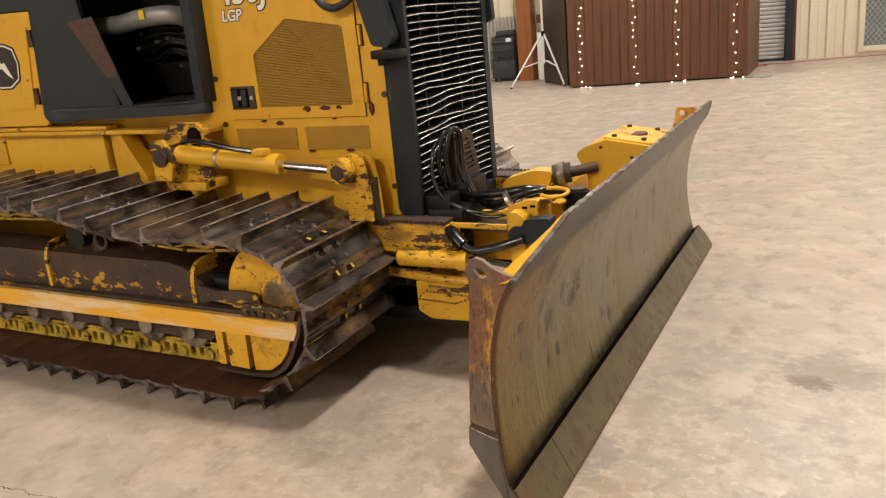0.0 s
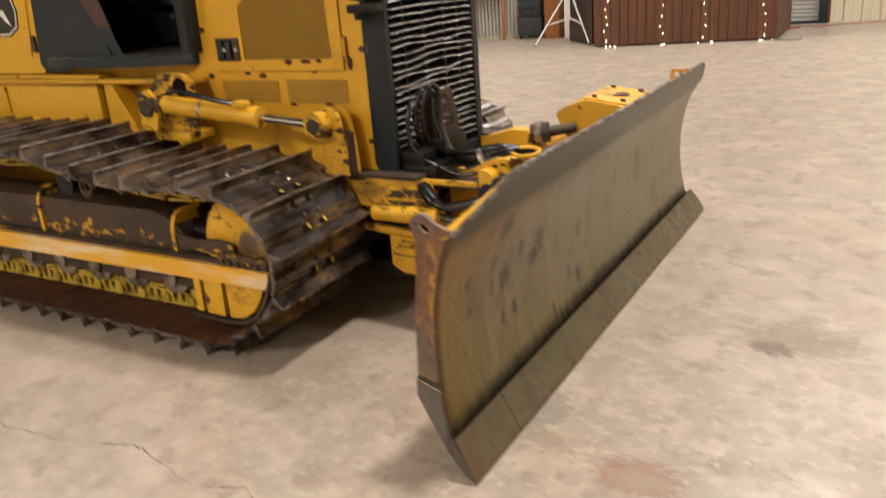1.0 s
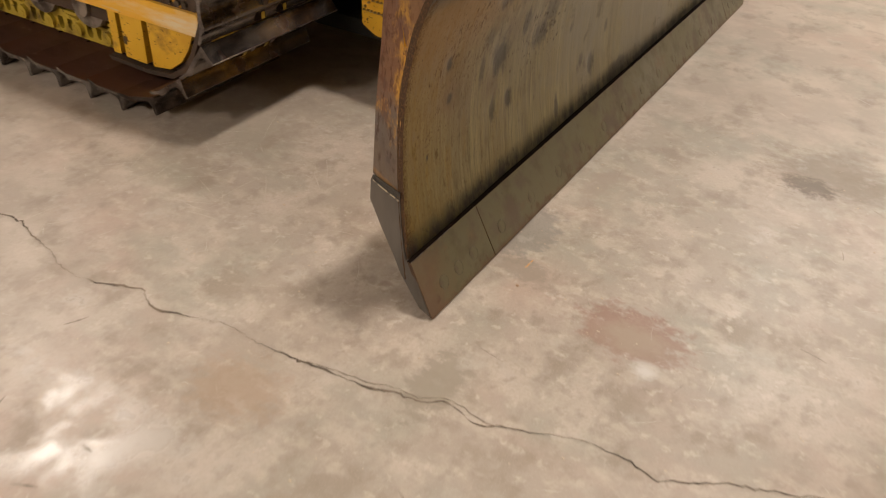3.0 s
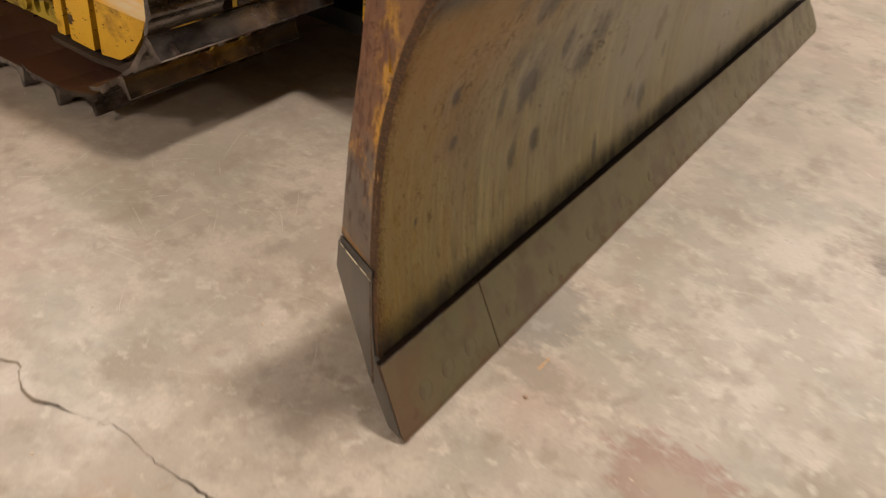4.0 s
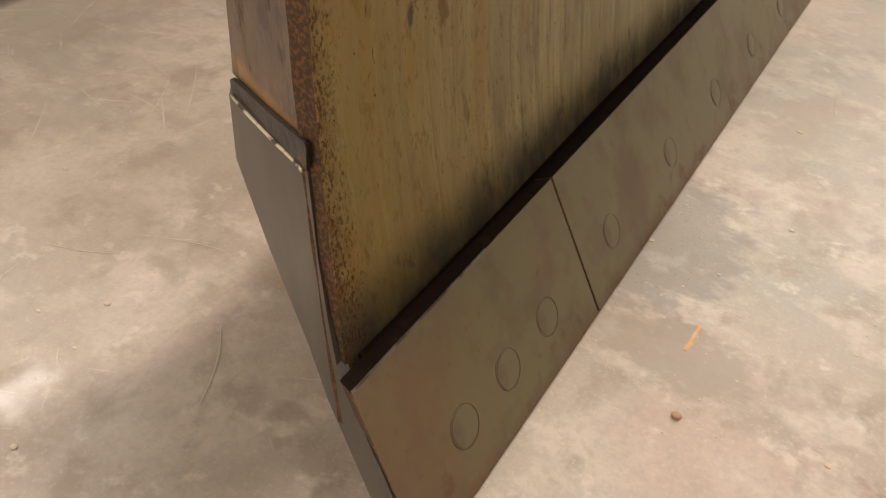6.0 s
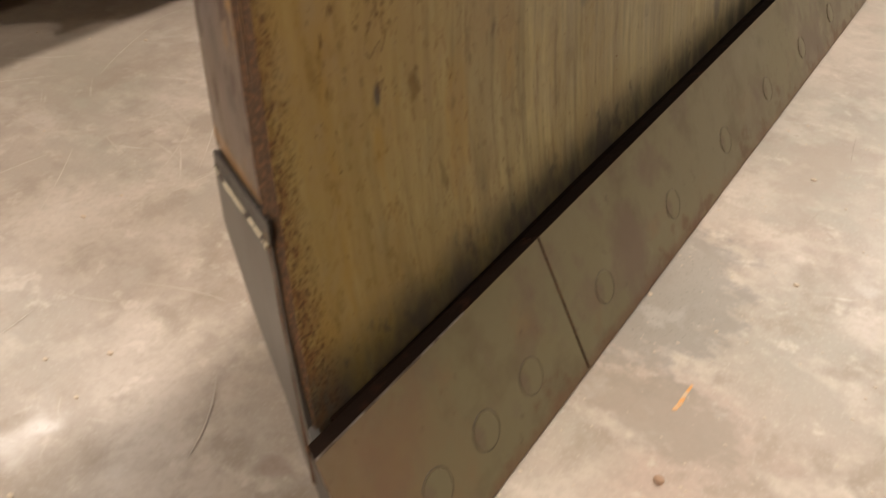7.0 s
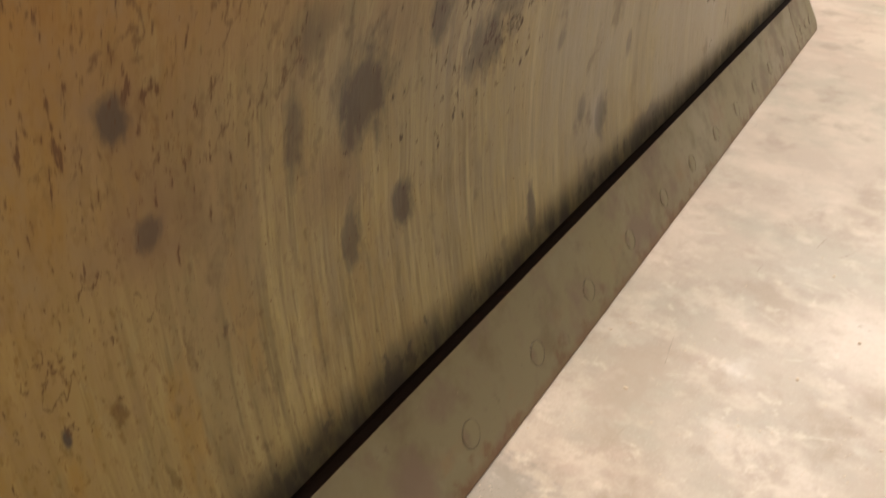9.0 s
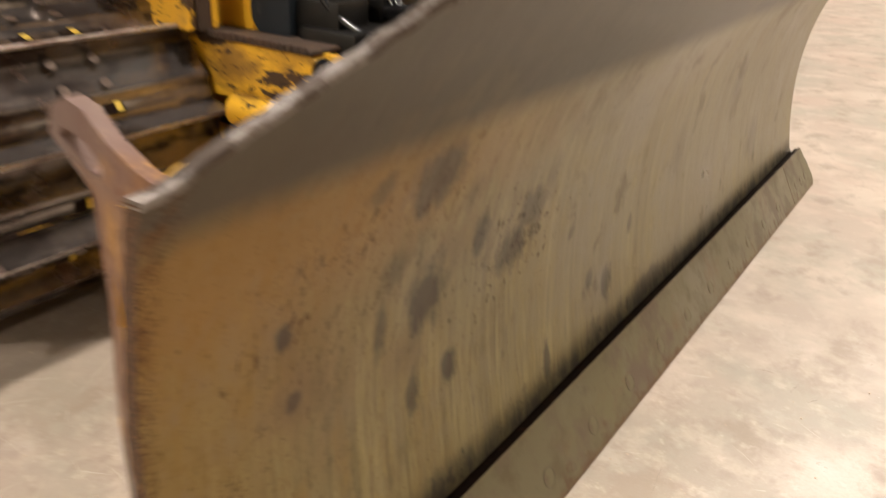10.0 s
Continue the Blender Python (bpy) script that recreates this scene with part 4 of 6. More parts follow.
def link_mesh():
    bm = B()
    out = [(-0.095, -0.036), (-0.075, -0.026), (0.055, -0.026), (0.075, -0.026), (0.095, -0.040), (0.098, -0.070), (0.080, -0.092), (0.040, -0.098), (-0.030, -0.112), (-0.080, -0.100), (-0.098, -0.072)]
    cyl(bm, (0.076, -0.06, -0.062), (0.076, 0.06, -0.062), 0.024, 10)
    for sy in (-1, 1):
        y0, y1 = sorted((sy * 0.052, sy * 0.072))
        prism(bm, out, "y", y0, y1, 0.0, [arch(-0.030, -0.088, 0.015, 0.050), arch(0.022, -0.086, 0.013, 0.044)])
        cyl(bm, (0.076, sy * 0.05, -0.062), (0.076, sy * 0.088, -0.062), 0.026, 12)
        cyl(bm, (0.076, sy * 0.086, -0.062), (0.076, sy * 0.0895, -0.062), 0.019, 12, 0.016)
        cyl(bm, (0.076, sy * 0.088, -0.062), (0.076, sy * 0.0915, -0.062), 0.009, 8)
        box(bm, (0.0, sy * 0.062, -0.115), (0.15, 0.03, 0.012), None)
    return mesh_of("chain_link", bm, M_YELLOW_CHAIN)


def track_curve():
    pts = [Vector((-2.1 + 2.36 * i / 40, 0.0502)) for i in range(41)]
    pts += [Vector((0.33, 0.056)), Vector((0.40, 0.086))]
    c, r = Vector((0.395, 0.425)), 0.285
    pts += [c + r * Vector((math.cos(radians(a)), math.sin(radians(a)))) for a in range(-62, 84, 6)]
    top = [(0.30, 0.724), (0.18, 0.728), (0.06, 0.716), (-0.07, 0.709), (-0.2, 0.716), (-0.34, 0.730), (-0.48, 0.754), (-0.62, 0.790), (-0.76, 0.813), (-0.95, 0.816), (-1.3, 0.806), (-1.7, 0.81), (-2.1, 0.835)]
    pts += [Vector(p) for p in top]
    c, r = Vector((-2.1, 0.44)), 0.395
    pts += [c + r * Vector((math.cos(radians(a)), math.sin(radians(a)))) for a in range(98, 270, 8)]
    return pts


SHOE_ME, LINK_ME = shoe_mesh(), link_mesh()


def track(yc):
    pts = track_curve()
    pts.append(pts[0])
    # the shoes fan out where the chain wraps the idler
    seg = [(b - a).length * (0.88 if max(a.x, b.x) > 0.41 else 1.0) for a, b in zip(pts, pts[1:])]
    total = sum(seg)
    n = round(total / PITCH)
    step = total / n
    poses = []
    i, acc = 0, 0.0
    for k in range(n):
        s = k * step + PHASE

        def at(s):
            s %= total
            acc = 0.0
            for j, l in enumerate(seg):
                if acc + l >= s:
                    return pts[j].lerp(pts[j + 1], (s - acc) / l)
                acc += l
            return pts[-1]

        a, b, p = at(s - PITCH * 0.45), at(s + PITCH * 0.45), at(s)
        t = (b - a).normalized()
        mid = (a + b) / 2 * 0.5 + p * 0.5
        nrm = Vector((t.y, -t.x))
        m = Matrix(((t.x, 0, nrm.x, mid.x), (0, 1, 0, yc), (t.y, 0, nrm.y, mid.y), (0, 0, 0, 1)))
        poses.append(m)
    tr = tagged(put_under(new("track"), dozer), "crawler track of worn brown steel shoes")
    for m in poses:
        part("track_shoe", None, M_SHOE, tr, data=SHOE_ME, at=m)
        part("chain_link", None, M_YELLOW_CHAIN, tr, data=LINK_ME, at=m)
    return tr


TY = 1.41
for yc in (TY, sym(TY)):
    track(yc)


def lathe(bm, c, prof, seg=32):
    """Turn (y, radius) pairs round the y axis through c."""
    loops = [[bm.verts.new((c[0] + r * math.cos(2 * math.pi * k / seg), c[1] + y, c[2] + r * math.sin(2 * math.pi * k / seg))) for k in range(seg)] for y, r in prof]
    for a, b in zip(loops, loops[1:]):
        for k in range(seg):
            bm.faces.new((a[k], a[(k + 1) % seg], b[(k + 1) % seg], b[k]))
    bm.faces.new(loops[0])
    bm.faces.new(loops[-1][::-1])
    return bm


for sgn, yc in ((1, TY), (-1, sym(TY))):
    f = lambda y: yc + sgn * (y - TY)
    fr = part("track_frame", prism(B(), [(-1.95, 0.20), (0.02, 0.20), (0.02, 0.44), (-0.04, 0.50), (-0.16, 0.545), (-1.95, 0.56)], "y", *sorted((f(1.30), f(1.54))), 0.03), M_DIRTY, dozer, "oily brown track frame with scraped paint")
    part("idler_wheel", lathe(B(), (0.388, yc, 0.422), [(-0.104, 0.04), (-0.104, 0.13), (-0.118, 0.17), (-0.120, 0.225), (-0.114, 0.246), (-0.098, 0.250), (-0.094, 0.185), (0.094, 0.185), (0.098, 0.250), (0.114, 0.246), (0.120, 0.225), (0.104, 0.13), (0.104, 0.04)], 40), M_IDLER, dozer, "yellow front idler wheel with a greasy hub")
    part("idler_hub", lathe(B(), (0.395, yc, 0.425), [(-0.132, 0.02), (-0.130, 0.05), (-0.122, 0.075), (-0.10, 0.10), (0.10, 0.10), (0.130, 0.05)], 9), M_IDLER, dozer)
    part("sprocket", lathe(B(), (-2.1, yc, 0.44), [(-0.06, 0.05), (-0.06, 0.22), (-0.03, 0.30), (0.03, 0.30), (0.06, 0.22), (0.06, 0.05)]), M_YELLOW_WORN, dozer)
    bar = prism(B(), [(-2.0, 0.283), (0.505, 0.283), (0.52, 0.30), (0.52, 0.357), (-2.0, 0.372)], "y", *sorted((f(1.23), f(1.262))), 0.006)
    part("side_bar", bar, M_BAR, dozer, "bright yellow side bar with scraped pale patches")
    part("bar_ledge", prism(B(), [(-2.0, 0.366), (0.30, 0.352), (0.30, 0.372), (-2.0, 0.386)], "y", *sorted((f(1.262), f(1.34)))), M_DIRTY, dozer)
    # guard plates below the bar
    skirt = [(0.07, 0.115), (0.24, 0.112), (0.36, 0.122), (0.43, 0.165), (0.475, 0.225), (0.50, 0.282), (0.07, 0.282)]
    part("chain_guide", prism(B(), skirt, "y", *sorted((f(1.268), f(1.30)))), M_DIRTY, dozer)
    for q in ([(0.075, 0.128), (0.112, 0.128), (0.116, 0.281), (0.078, 0.281)],
              [(0.135, 0.125), (0.238, 0.122), (0.242, 0.281), (0.138, 0.281)],
              [(0.268, 0.122), (0.35, 0.132), (0.41, 0.172), (0.452, 0.228), (0.475, 0.281), (0.268, 0.281)]):
        part("guard_plate", prism(B(), q, "y", *sorted((f(1.24), f(1.268))), 0.003), M_YELLOW_WORN, dozer)
    lip = B()
    path = [(0.06, 0.118), (0.24, 0.112), (0.36, 0.122), (0.43, 0.165), (0.475, 0.225), (0.53, 0.34), (0.545, 0.40)]
    outl = path + [(x + 0.012, z - 0.014) for x, z in reversed(path)]
    part("guard_lip", prism(lip, outl, "y", *sorted((f(1.225), f(1.32)))), M_DIRTY, dozer)
    part("yoke_block", prism(B(), [(0.24, 0.352), (0.50, 0.352), (0.515, 0.40), (0.40, 0.41), (0.24, 0.415)], "y", *sorted((f(1.245), f(1.32))), 0.006), M_DIRTY, dozer, "dark idler yoke with scraped yellow paint")
    for x in (0.27, 0.31, 0.35, 0.39, 0.43, 0.46):
        part("yoke_bolt", cyl(B(), (x, f(1.247), 0.375), (x, f(1.236), 0.375), 0.011, 6), M_BOLT, dozer)
    part("yoke_arm", prism(B(), [(0.0, 0.405), (0.30, 0.392), (0.33, 0.41), (0.32, 0.452), (0.22, 0.46), (0.12, 0.45), (0.0, 0.47)], "y", *sorted((f(1.262), f(1.285))), 0.006), M_DIRTY, dozer)
    part("recoil_rod", cyl(B(), (-0.05, f(1.40), 0.44), (0.26, f(1.40), 0.43), 0.045, 18), M_DARK, dozer)
    for x0, zt in ((-0.985, 0.60), (-0.06, 0.555)):
        rib = [(f(1.285), 0.37), (f(1.285), zt - 0.09), (f(1.297), zt - 0.04), (f(1.325), zt - 0.01), (f(1.37), zt), (f(1.52), zt), (f(1.52), 0.37)]
        part("frame_rib", prism(B(), rib, "x", x0, x0 + 0.022), M_CHIPPED, dozer, "chipped yellow rib")
    part("carrier_post", prism(B(), [(-0.82, 0.54), (-0.66, 0.54), (-0.70, 0.70), (-0.78, 0.70)], "y", *sorted((f(1.36), f(1.46))), 0.008), M_DIRTY, dozer)
    part("carrier_roller", lathe(B(), (-0.76, yc, 0.63), [(-0.10, 0.03), (-0.10, 0.058), (-0.05, 0.06), (0.05, 0.06), (0.10, 0.058), (0.10, 0.03)], 20), M_DARK, dozer)
    part("lift_eye", tube(B(), [(-0.45 + 0.035 * math.cos(a), f(1.20), 0.66 + 0.035 * math.sin(a)) for a in np.linspace(0, 6.28, 12)], 0.008, 6, 2), M_DIRTY, dozer)
    for x in (-1.75, -1.45, -1.17, -0.91, -0.65, -0.39, -0.13, 0.10):
        rl = lathe(B(), (x, yc, 0.235), [(-0.125, 0.02), (-0.125, 0.040), (-0.10, 0.046), (-0.098, 0.088), (-0.078, 0.09), (-0.074, 0.072), (0.074, 0.072), (0.078, 0.09), (0.098, 0.088), (0.10, 0.046)], 22)
        part("track_roller", rl, M_ROLLER, dozer)

# hull and hood
HY = 1.82
part("hull", prism(B(), [(-2.9, 0.36), (-0.15, 0.36), (0.35, 0.42), (0.72, 0.45), (0.72, 0.66), (-0.22, 0.70), (-0.22, 1.11), (-2.9, 1.11)], "y", HY + 0.02, sym(HY + 0.02), 0.0), M_YELLOW, dozer)
# Unseen dark plate added to cut bounced light below the hull.
part("belly_guard", prism(B(), [(-2.6, 0.30), (0.30, 0.30), (0.74, 0.36), (0.74, 0.40), (-2.6, 0.36)], "y", 1.74, sym(1.74), 0.0), M_DARK, dozer, "black plate added under the hull, out of view")
part("side_tank", box(B(), (-1.95, 1.80, 0.86), (1.92, 0.06, 0.36), None, 0.012), M_YELLOW, dozer)
part("side_ledge", box(B(), (-1.30, 1.775, 1.045), (2.15, 0.10, 0.022), None, 0.006), M_YELLOW_WORN, dozer)
part("side_rail", box(B(), (-1.60, 1.765, 1.068), (1.4, 0.08, 0.018), None, 0.005), M_YELLOW_WORN, dozer)
part("access_panel", box(B(), (-1.90, 1.764, 0.94), (0.26, 0.012, 0.14), None, 0.004), M_YELLOW_WORN, dozer)
part("gusset", prism(B(), [(-0.97, 1.03), (-0.80, 1.03), (-0.62, 0.74), (-0.66, 0.70), (-0.97, 0.70)], "y", 1.80, 1.825, 0.004), M_YELLOW, dozer)
part("gusset_flange", prism(B(), [(-0.84, 1.03), (-0.78, 1.03), (-0.66, 0.84), (-0.62, 0.70), (-0.66, 0.70), (-0.71, 0.84)], "y", 1.70, 1.80, 0.004), M_YELLOW, dozer)
part("hull_step", tube(B(), [(-1.64, 1.74, 0.74), (-1.60, 1.73, 0.80), (-1.52, 1.73, 0.83), (-1.43, 1.73, 0.81), (-1.36, 1.74, 0.75)], 0.02, 8), M_YELLOW_WORN, dozer)
M_FLAKE = surf("bare_rust", (0.075, 0.022, 0.010), 0.8)
hood = part("hood", prism(B(), [(-0.30, 0.66), (0.40, 0.635), (0.715, 0.635), (0.715, 1.90), (-0.24, 1.95)], "y", HY, sym(HY), 0.012), M_YELLOW, dozer, "yellow engine hood with vent screens and chipped paint")


def side_plate(name, pts, y0, y1, material, label="", holes=(), bev=0.0):
    return part(name, prism(B(), pts, "y", y0, y1, bev, holes), material, hood, label)


# engine door leaf: a raised panel with a vent cut into it
door_out = [(-0.147, 1.081), (0.585, 1.083), (0.583, 1.52), (0.57, 1.80), (0.30, 1.80), (0.161, 1.567), (-0.145, 1.331)]
vent_out = [(0.030, 1.140), (0.036, 1.133), (0.520, 1.132), (0.528, 1.140), (0.517, 1.452), (0.505, 1.462), (0.235, 1.508), (0.222, 1.504), (0.036, 1.372), (0.030, 1.362)]
side_plate("door_gap", [(0.21 + (x - 0.21) * 1.007, 1.40 + (z - 1.40) * 1.008) for x, z in door_out], HY - 0.003, HY + 0.001, M_DARK)
side_plate("engine_door", door_out, HY - 0.010, HY + 0.002, M_YELLOW, holes=[vent_out])
low = [[(-0.143, 1.038), (0.205, 1.038), (0.203, 0.938), (-0.131, 0.947)], [(0.253, 1.042), (0.588, 1.042), (0.586, 0.942), (0.257, 0.938)]]


def louvre(outline, pitch, y):
    """A vent screen: thin slats across an outline that is convex in z."""
    bm = B()
    zs = [p[1] for p in outline]
    z = min(zs) + pitch * 0.6
    while z < max(zs) - pitch * 0.3:
        xs = []
        for a, b in zip(outline, outline[1:] + outline[:1]):
            if (a[1] - z) * (b[1] - z) < 0:
                xs.append(a[0] + (b[0] - a[0]) * (z - a[1]) / (b[1] - a[1]))
        if len(xs) >= 2:
            box(bm, ((min(xs) + max(xs)) / 2, y, z), (max(xs) - min(xs) - 0.002, 0.003, pitch * 0.60), pose(0, 0, 0), 0.0)
        z += pitch
    return bm


side_plate("vent_back", vent_out, HY - 0.003, HY + 0.003, M_MESHSHEET)
part("vent_screen", louvre(vent_out, 0.0066, HY - 0.0036), M_MESHSHEET, hood, "fine ochre vent screen")
for q in low:
    side_plate("vent_back", q, HY - 0.003, HY + 0.004, M_MESHSHEET)
    part("vent_screen", louvre(q, 0.0066, HY - 0.0036), M_MESHSHEET, hood, "fine ochre vent screen")
# latch
part("latch_plate", box(B(), (-0.062, HY - 0.012, 1.180), (0.140, 0.008, 0.104), None, 0.006), M_DIRTY, hood, "recessed worn door latch")
# Near-black plate in place of the shaded well behind the paddles.
part("latch_well", box(B(), (-0.075, HY - 0.0155, 1.180), (0.096, 0.003, 0.086), None, 0.001), M_GROOVE, hood)
for dx in (-0.024, 0.024):
    part("latch_paddle", box(B(), (-0.075 + dx, HY - 0.022, 1.180), (0.030, 0.010, 0.072), None, 0.004), M_GREY, hood)
part("latch_bar", box(B(), (-0.075, HY - 0.022, 1.180), (0.022, 0.008, 0.016), None, 0.002), M_STEEL, hood)
part("latch_key", cyl(B(), (-0.008, HY - 0.014, 1.180), (-0.008, HY - 0.024, 1.180), 0.009, 10), M_STEEL, hood)
for z in (1.18, 1.415):
    part("hinge_gap", box(B(), (0.600, HY - 0.004, z), (0.020, 0.004, 0.088), None), M_FLAKE, hood)
    part("hinge", box(B(), (0.600, HY - 0.012, z), (0.012, 0.014, 0.08), None, 0.003), M_YELLOW, hood)
for x, z in ((-0.216, 1.271), (0.685, 1.17), (-0.20, 1.06), (0.69, 0.78), (0.69, 1.33)):
    part("hood_bolt", cyl(B(), (x, HY - 0.001, z), (x, HY - 0.013, z), 0.013, 6), M_BOLT, hood)
# rust runs under the vents: thin flakes of bare metal
rc = random.Random(9)
for x, z, w, h in ((0.285, 1.122, 0.030, 0.017), (0.385, 1.122, 0.038, 0.015), (0.455, 1.124, 0.020, 0.011), (0.12, 1.060, 0.022, 0.014), (0.42, 1.075, 0.014, 0.005), (0.615, 1.115, 0.014, 0.036), (0.03, 1.072, 0.018, 0.007), (0.28, 0.934, 0.02, 0.006), (0.48, 0.938, 0.025, 0.007), (0.02, 0.942, 0.02, 0.007)):
    pts = [(x + w * math.cos(a) * rc.uniform(0.5, 1), z + h * math.sin(a) * rc.uniform(0.5, 1)) for a in np.linspace(0, 6.28, 13)[:-1]]
    part("rust_patch", prism(B(), pts, "y", HY - 0.0115, HY - 0.0005), M_FLAKE, hood)


def lettering(text, x, z, size, material, y, parent, grow=0.0):
    cu = bpy.data.curves.new("lettering", "FONT")
    cu.body, cu.size, cu.extrude, cu.offset, cu.shear = text, size, 0.0008, grow, 0.12
    tmp = new("lettering", cu)
    me = bpy.data.meshes.new_from_object(tmp.evaluated_get(bpy.context.evaluated_depsgraph_get()))
    bpy.data.objects.remove(tmp)
    me.materials.clear()
    me.materials.append(material)
    ob = part("lettering", None, material, parent, data=me, at=Matrix.Translation((x, y, z)) @ pose(0, 0, 0, 90, 0, 0))
    return ob


lettering("LGP", -0.124, 1.521, 0.066, M_BLACK, HY - 0.0008, hood, 0.0050)
lettering("LGP", -0.124, 1.521, 0.066, M_WHITE, HY - 0.0020, hood, 0.0016)
lettering("450J", -0.130, 1.592, 0.155, M_BLACK, HY - 0.0008, hood, 0.0085)
lettering("450J", -0.130, 1.592, 0.155, M_WHITE, HY - 0.0020, hood, 0.0030)
# lower fixed panels with seams
part("lower_panel", prism(B(), [(0.20, 0.66), (0.70, 0.645), (0.70, 0.90), (0.20, 0.905)], "y", HY - 0.006, HY + 0.002, 0.003), M_YELLOW, hood)
part("cover_plate", prism(B(), [(0.57, 0.82), (0.68, 0.80), (0.68, 0.865), (0.57, 0.87)], "y", HY - 0.011, HY - 0.005, 0.003), M_YELLOW, hood)

# radiator surround and grille
shroud = part("radiator_surround", prism(B(), [(0.716, 0.66), (0.76, 0.61), (0.816, 0.61), (0.816, 1.92), (0.700, 1.92), (0.700, 0.68)], "y", HY - 0.012, HY + 0.018, 0.006), M_SHROUD, dozer, "scuffed black radiator surround")
part("surround_far", prism(B(), [(0.716, 0.61), (0.816, 0.61), (0.816, 1.92), (0.716, 1.92)], "y", sym(HY) - 0.055, sym(HY), 0.006), M_SHROUD, shroud)
part("surround_foot", box(B(), (0.766, CY, 0.60), (0.10, 0.82, 0.09), None, 0.008), M_SHROUD, shroud)
part("radiator_core", box(B(), (0.722, CY, 1.27), (0.012, 0.72, 1.30), None), M_DARK, shroud)
for y in (1.985, 2.15, 2.33, 2.46):
    part("grille_bar", box(B(), (0.765, y, 1.27), (0.05, 0.009, 1.26), None), M_SHROUD, shroud)
rg = random.Random(12)
M_SLAT = surf("worn_slat_paint", (0.020, 0.020, 0.021), 0.45, 0.2, [(30.0, (0.2, 1, 1), 5, 0.45, 0.6, (0.06, 0.055, 0.05), 0.6, 0.45)], shared=True)
M_SLATEDGE = surf("bare_slat_edge", (0.42, 0.40, 0.38), 0.34, 0.85, [(16.0, (1, 1, 1), 6, 0.50, 0.62, (0.10, 0.085, 0.075), 0.85, 0.5)], shared=True)
BARS = (1.842, 1.985, 2.15, 2.33, 2.46, 2.558)
KINKS = [(0, 0.003, 0.004, 0.001, 0, 0), (0, 0.002, 0.001, 0.004, 0.002, 0), (-0.002, 0.004, -0.002, 0.003, 0.0, 0.001),
         (0, 0.008, 0.016, 0.004, -0.002, 0), (0, -0.004, 0.012, 0.010, 0.0, 0), (0, 0.010, 0.002, -0.006, 0.004, 0.002)]
SLATS, EDGE_ME = [], []
for kinks in KINKS:
    bm, eb = B(), B()
    rows, pts = [], []
    for i in range(21):
        y = BARS[0] + (BARS[-1] - BARS[0]) * i / 20
        sag = float(np.interp(y, BARS, kinks))
        xo = 0.812 - 0.006 * abs(math.sin((y - BARS[0]) * 13))
        rows.append([bm.verts.new(v) for v in ((0.745, y, sag + 0.016), (xo, y, sag), (xo + 0.002, y, sag - 0.003), (xo, y, sag - 0.0045), (0.745, y, sag + 0.0115))])
        pts.append((xo + 0.0022, y, sag - 0.002))
    for a, b in zip(rows, rows[1:]):
        for j in range(5):
            bm.faces.new((a[j], a[(j + 1) % 5], b[(j + 1) % 5], b[j]))
    bm.faces.new(rows[0])
    bm.faces.new(rows[-1][::-1])
    tube(eb, pts, 0.0022, 5, 0)
    SLATS.append(mesh_of("grille_slat", bm, M_SLAT))
    EDGE_ME.append(mesh_of("slat_edge", eb, M_SLATEDGE))
for i in range(39):
    z = 0.69 + i * 0.0315
    k = rg.choice((3, 4, 3, 5)) if 9 <= i <= 15 else rg.choice((0, 0, 1, 1, 2))
    m = Matrix.Translation((0, 0, z + rg.uniform(-0.002, 0.002))) @ Matrix.Translation((0, CY, 0)) @ pose(0, 0, 0, rg.uniform(-0.5, 0.5), 0, 0) @ Matrix.Translation((0, -CY, 0))
    part("grille_slat", None, M_SLAT, shroud, data=SLATS[k], at=m)
    part("slat_edge", None, M_SLATEDGE, shroud, data=EDGE_ME[k], at=m)

# lamp bracket and grab rail on the hood's front corner
part("lamp_guard", prism(B(), [(0.60, 1.74), (0.70, 1.76), (0.80, 1.40), (0.775, 1.36), (0.70, 1.37)], "y", HY - 0.09, HY - 0.02, 0.012), M_GREY, dozer, "dark grey lamp guard arm")
part("lamp_bracket", box(B(), (0.755, HY - 0.05, 1.335), (0.12, 0.10, 0.035), None, 0.008), M_DARK, dozer)
part("bracket_stem", cyl(B(), (0.72, HY - 0.05, 1.33), (0.72, HY - 0.05, 1.29), 0.02, 12), M_DARK, dozer)
part("grab_rail", tube(B(), [(0.40, HY - 0.03, 1.75), (0.42, HY - 0.05, 1.62), (0.47, HY - 0.055, 1.545), (0.55, HY - 0.055, 1.535), (0.64, HY - 0.05, 1.60), (0.66, HY - 0.03, 1.75)], 0.016, 10), M_GREY, dozer, "dark grab rail")
part("far_lamp_guard", prism(B(), [(0.72, 1.74), (0.82, 1.74), (0.84, 1.42), (0.80, 1.40)], "y", sym(HY) + 0.01, sym(HY) + 0.06, 0.01), M_GREY, dozer)

# cab entry well
M_TREAD = surf("scuffed_step_plate", (0.045, 0.036, 0.034), 0.45, 0.2, [(18.0, I3, 8, 0.52, 0.62, (0.16, 0.15, 0.145), 0.7, 0.35), (60.0, I3, 6, 0.55, 0.65, (0.06, 0.028, 0.018), 0.8, 0.6)], [(60.0, I3, 0.4, 0.002)])
well = part("entry_well", prism(B(), [(-1.36, 2.25), (-1.36, 1.78), (-1.30, 1.735), (-1.10, 1.70), (-0.85, 1.69), (-0.60, 1.705), (-0.40, 1.745), (-0.27, 1.81), (-0.245, 1.86), (-0.245, 2.25)], "z", 1.118, 1.172, 0.008), M_GREY, dozer, "dark grey cab entry with a worn step tray")
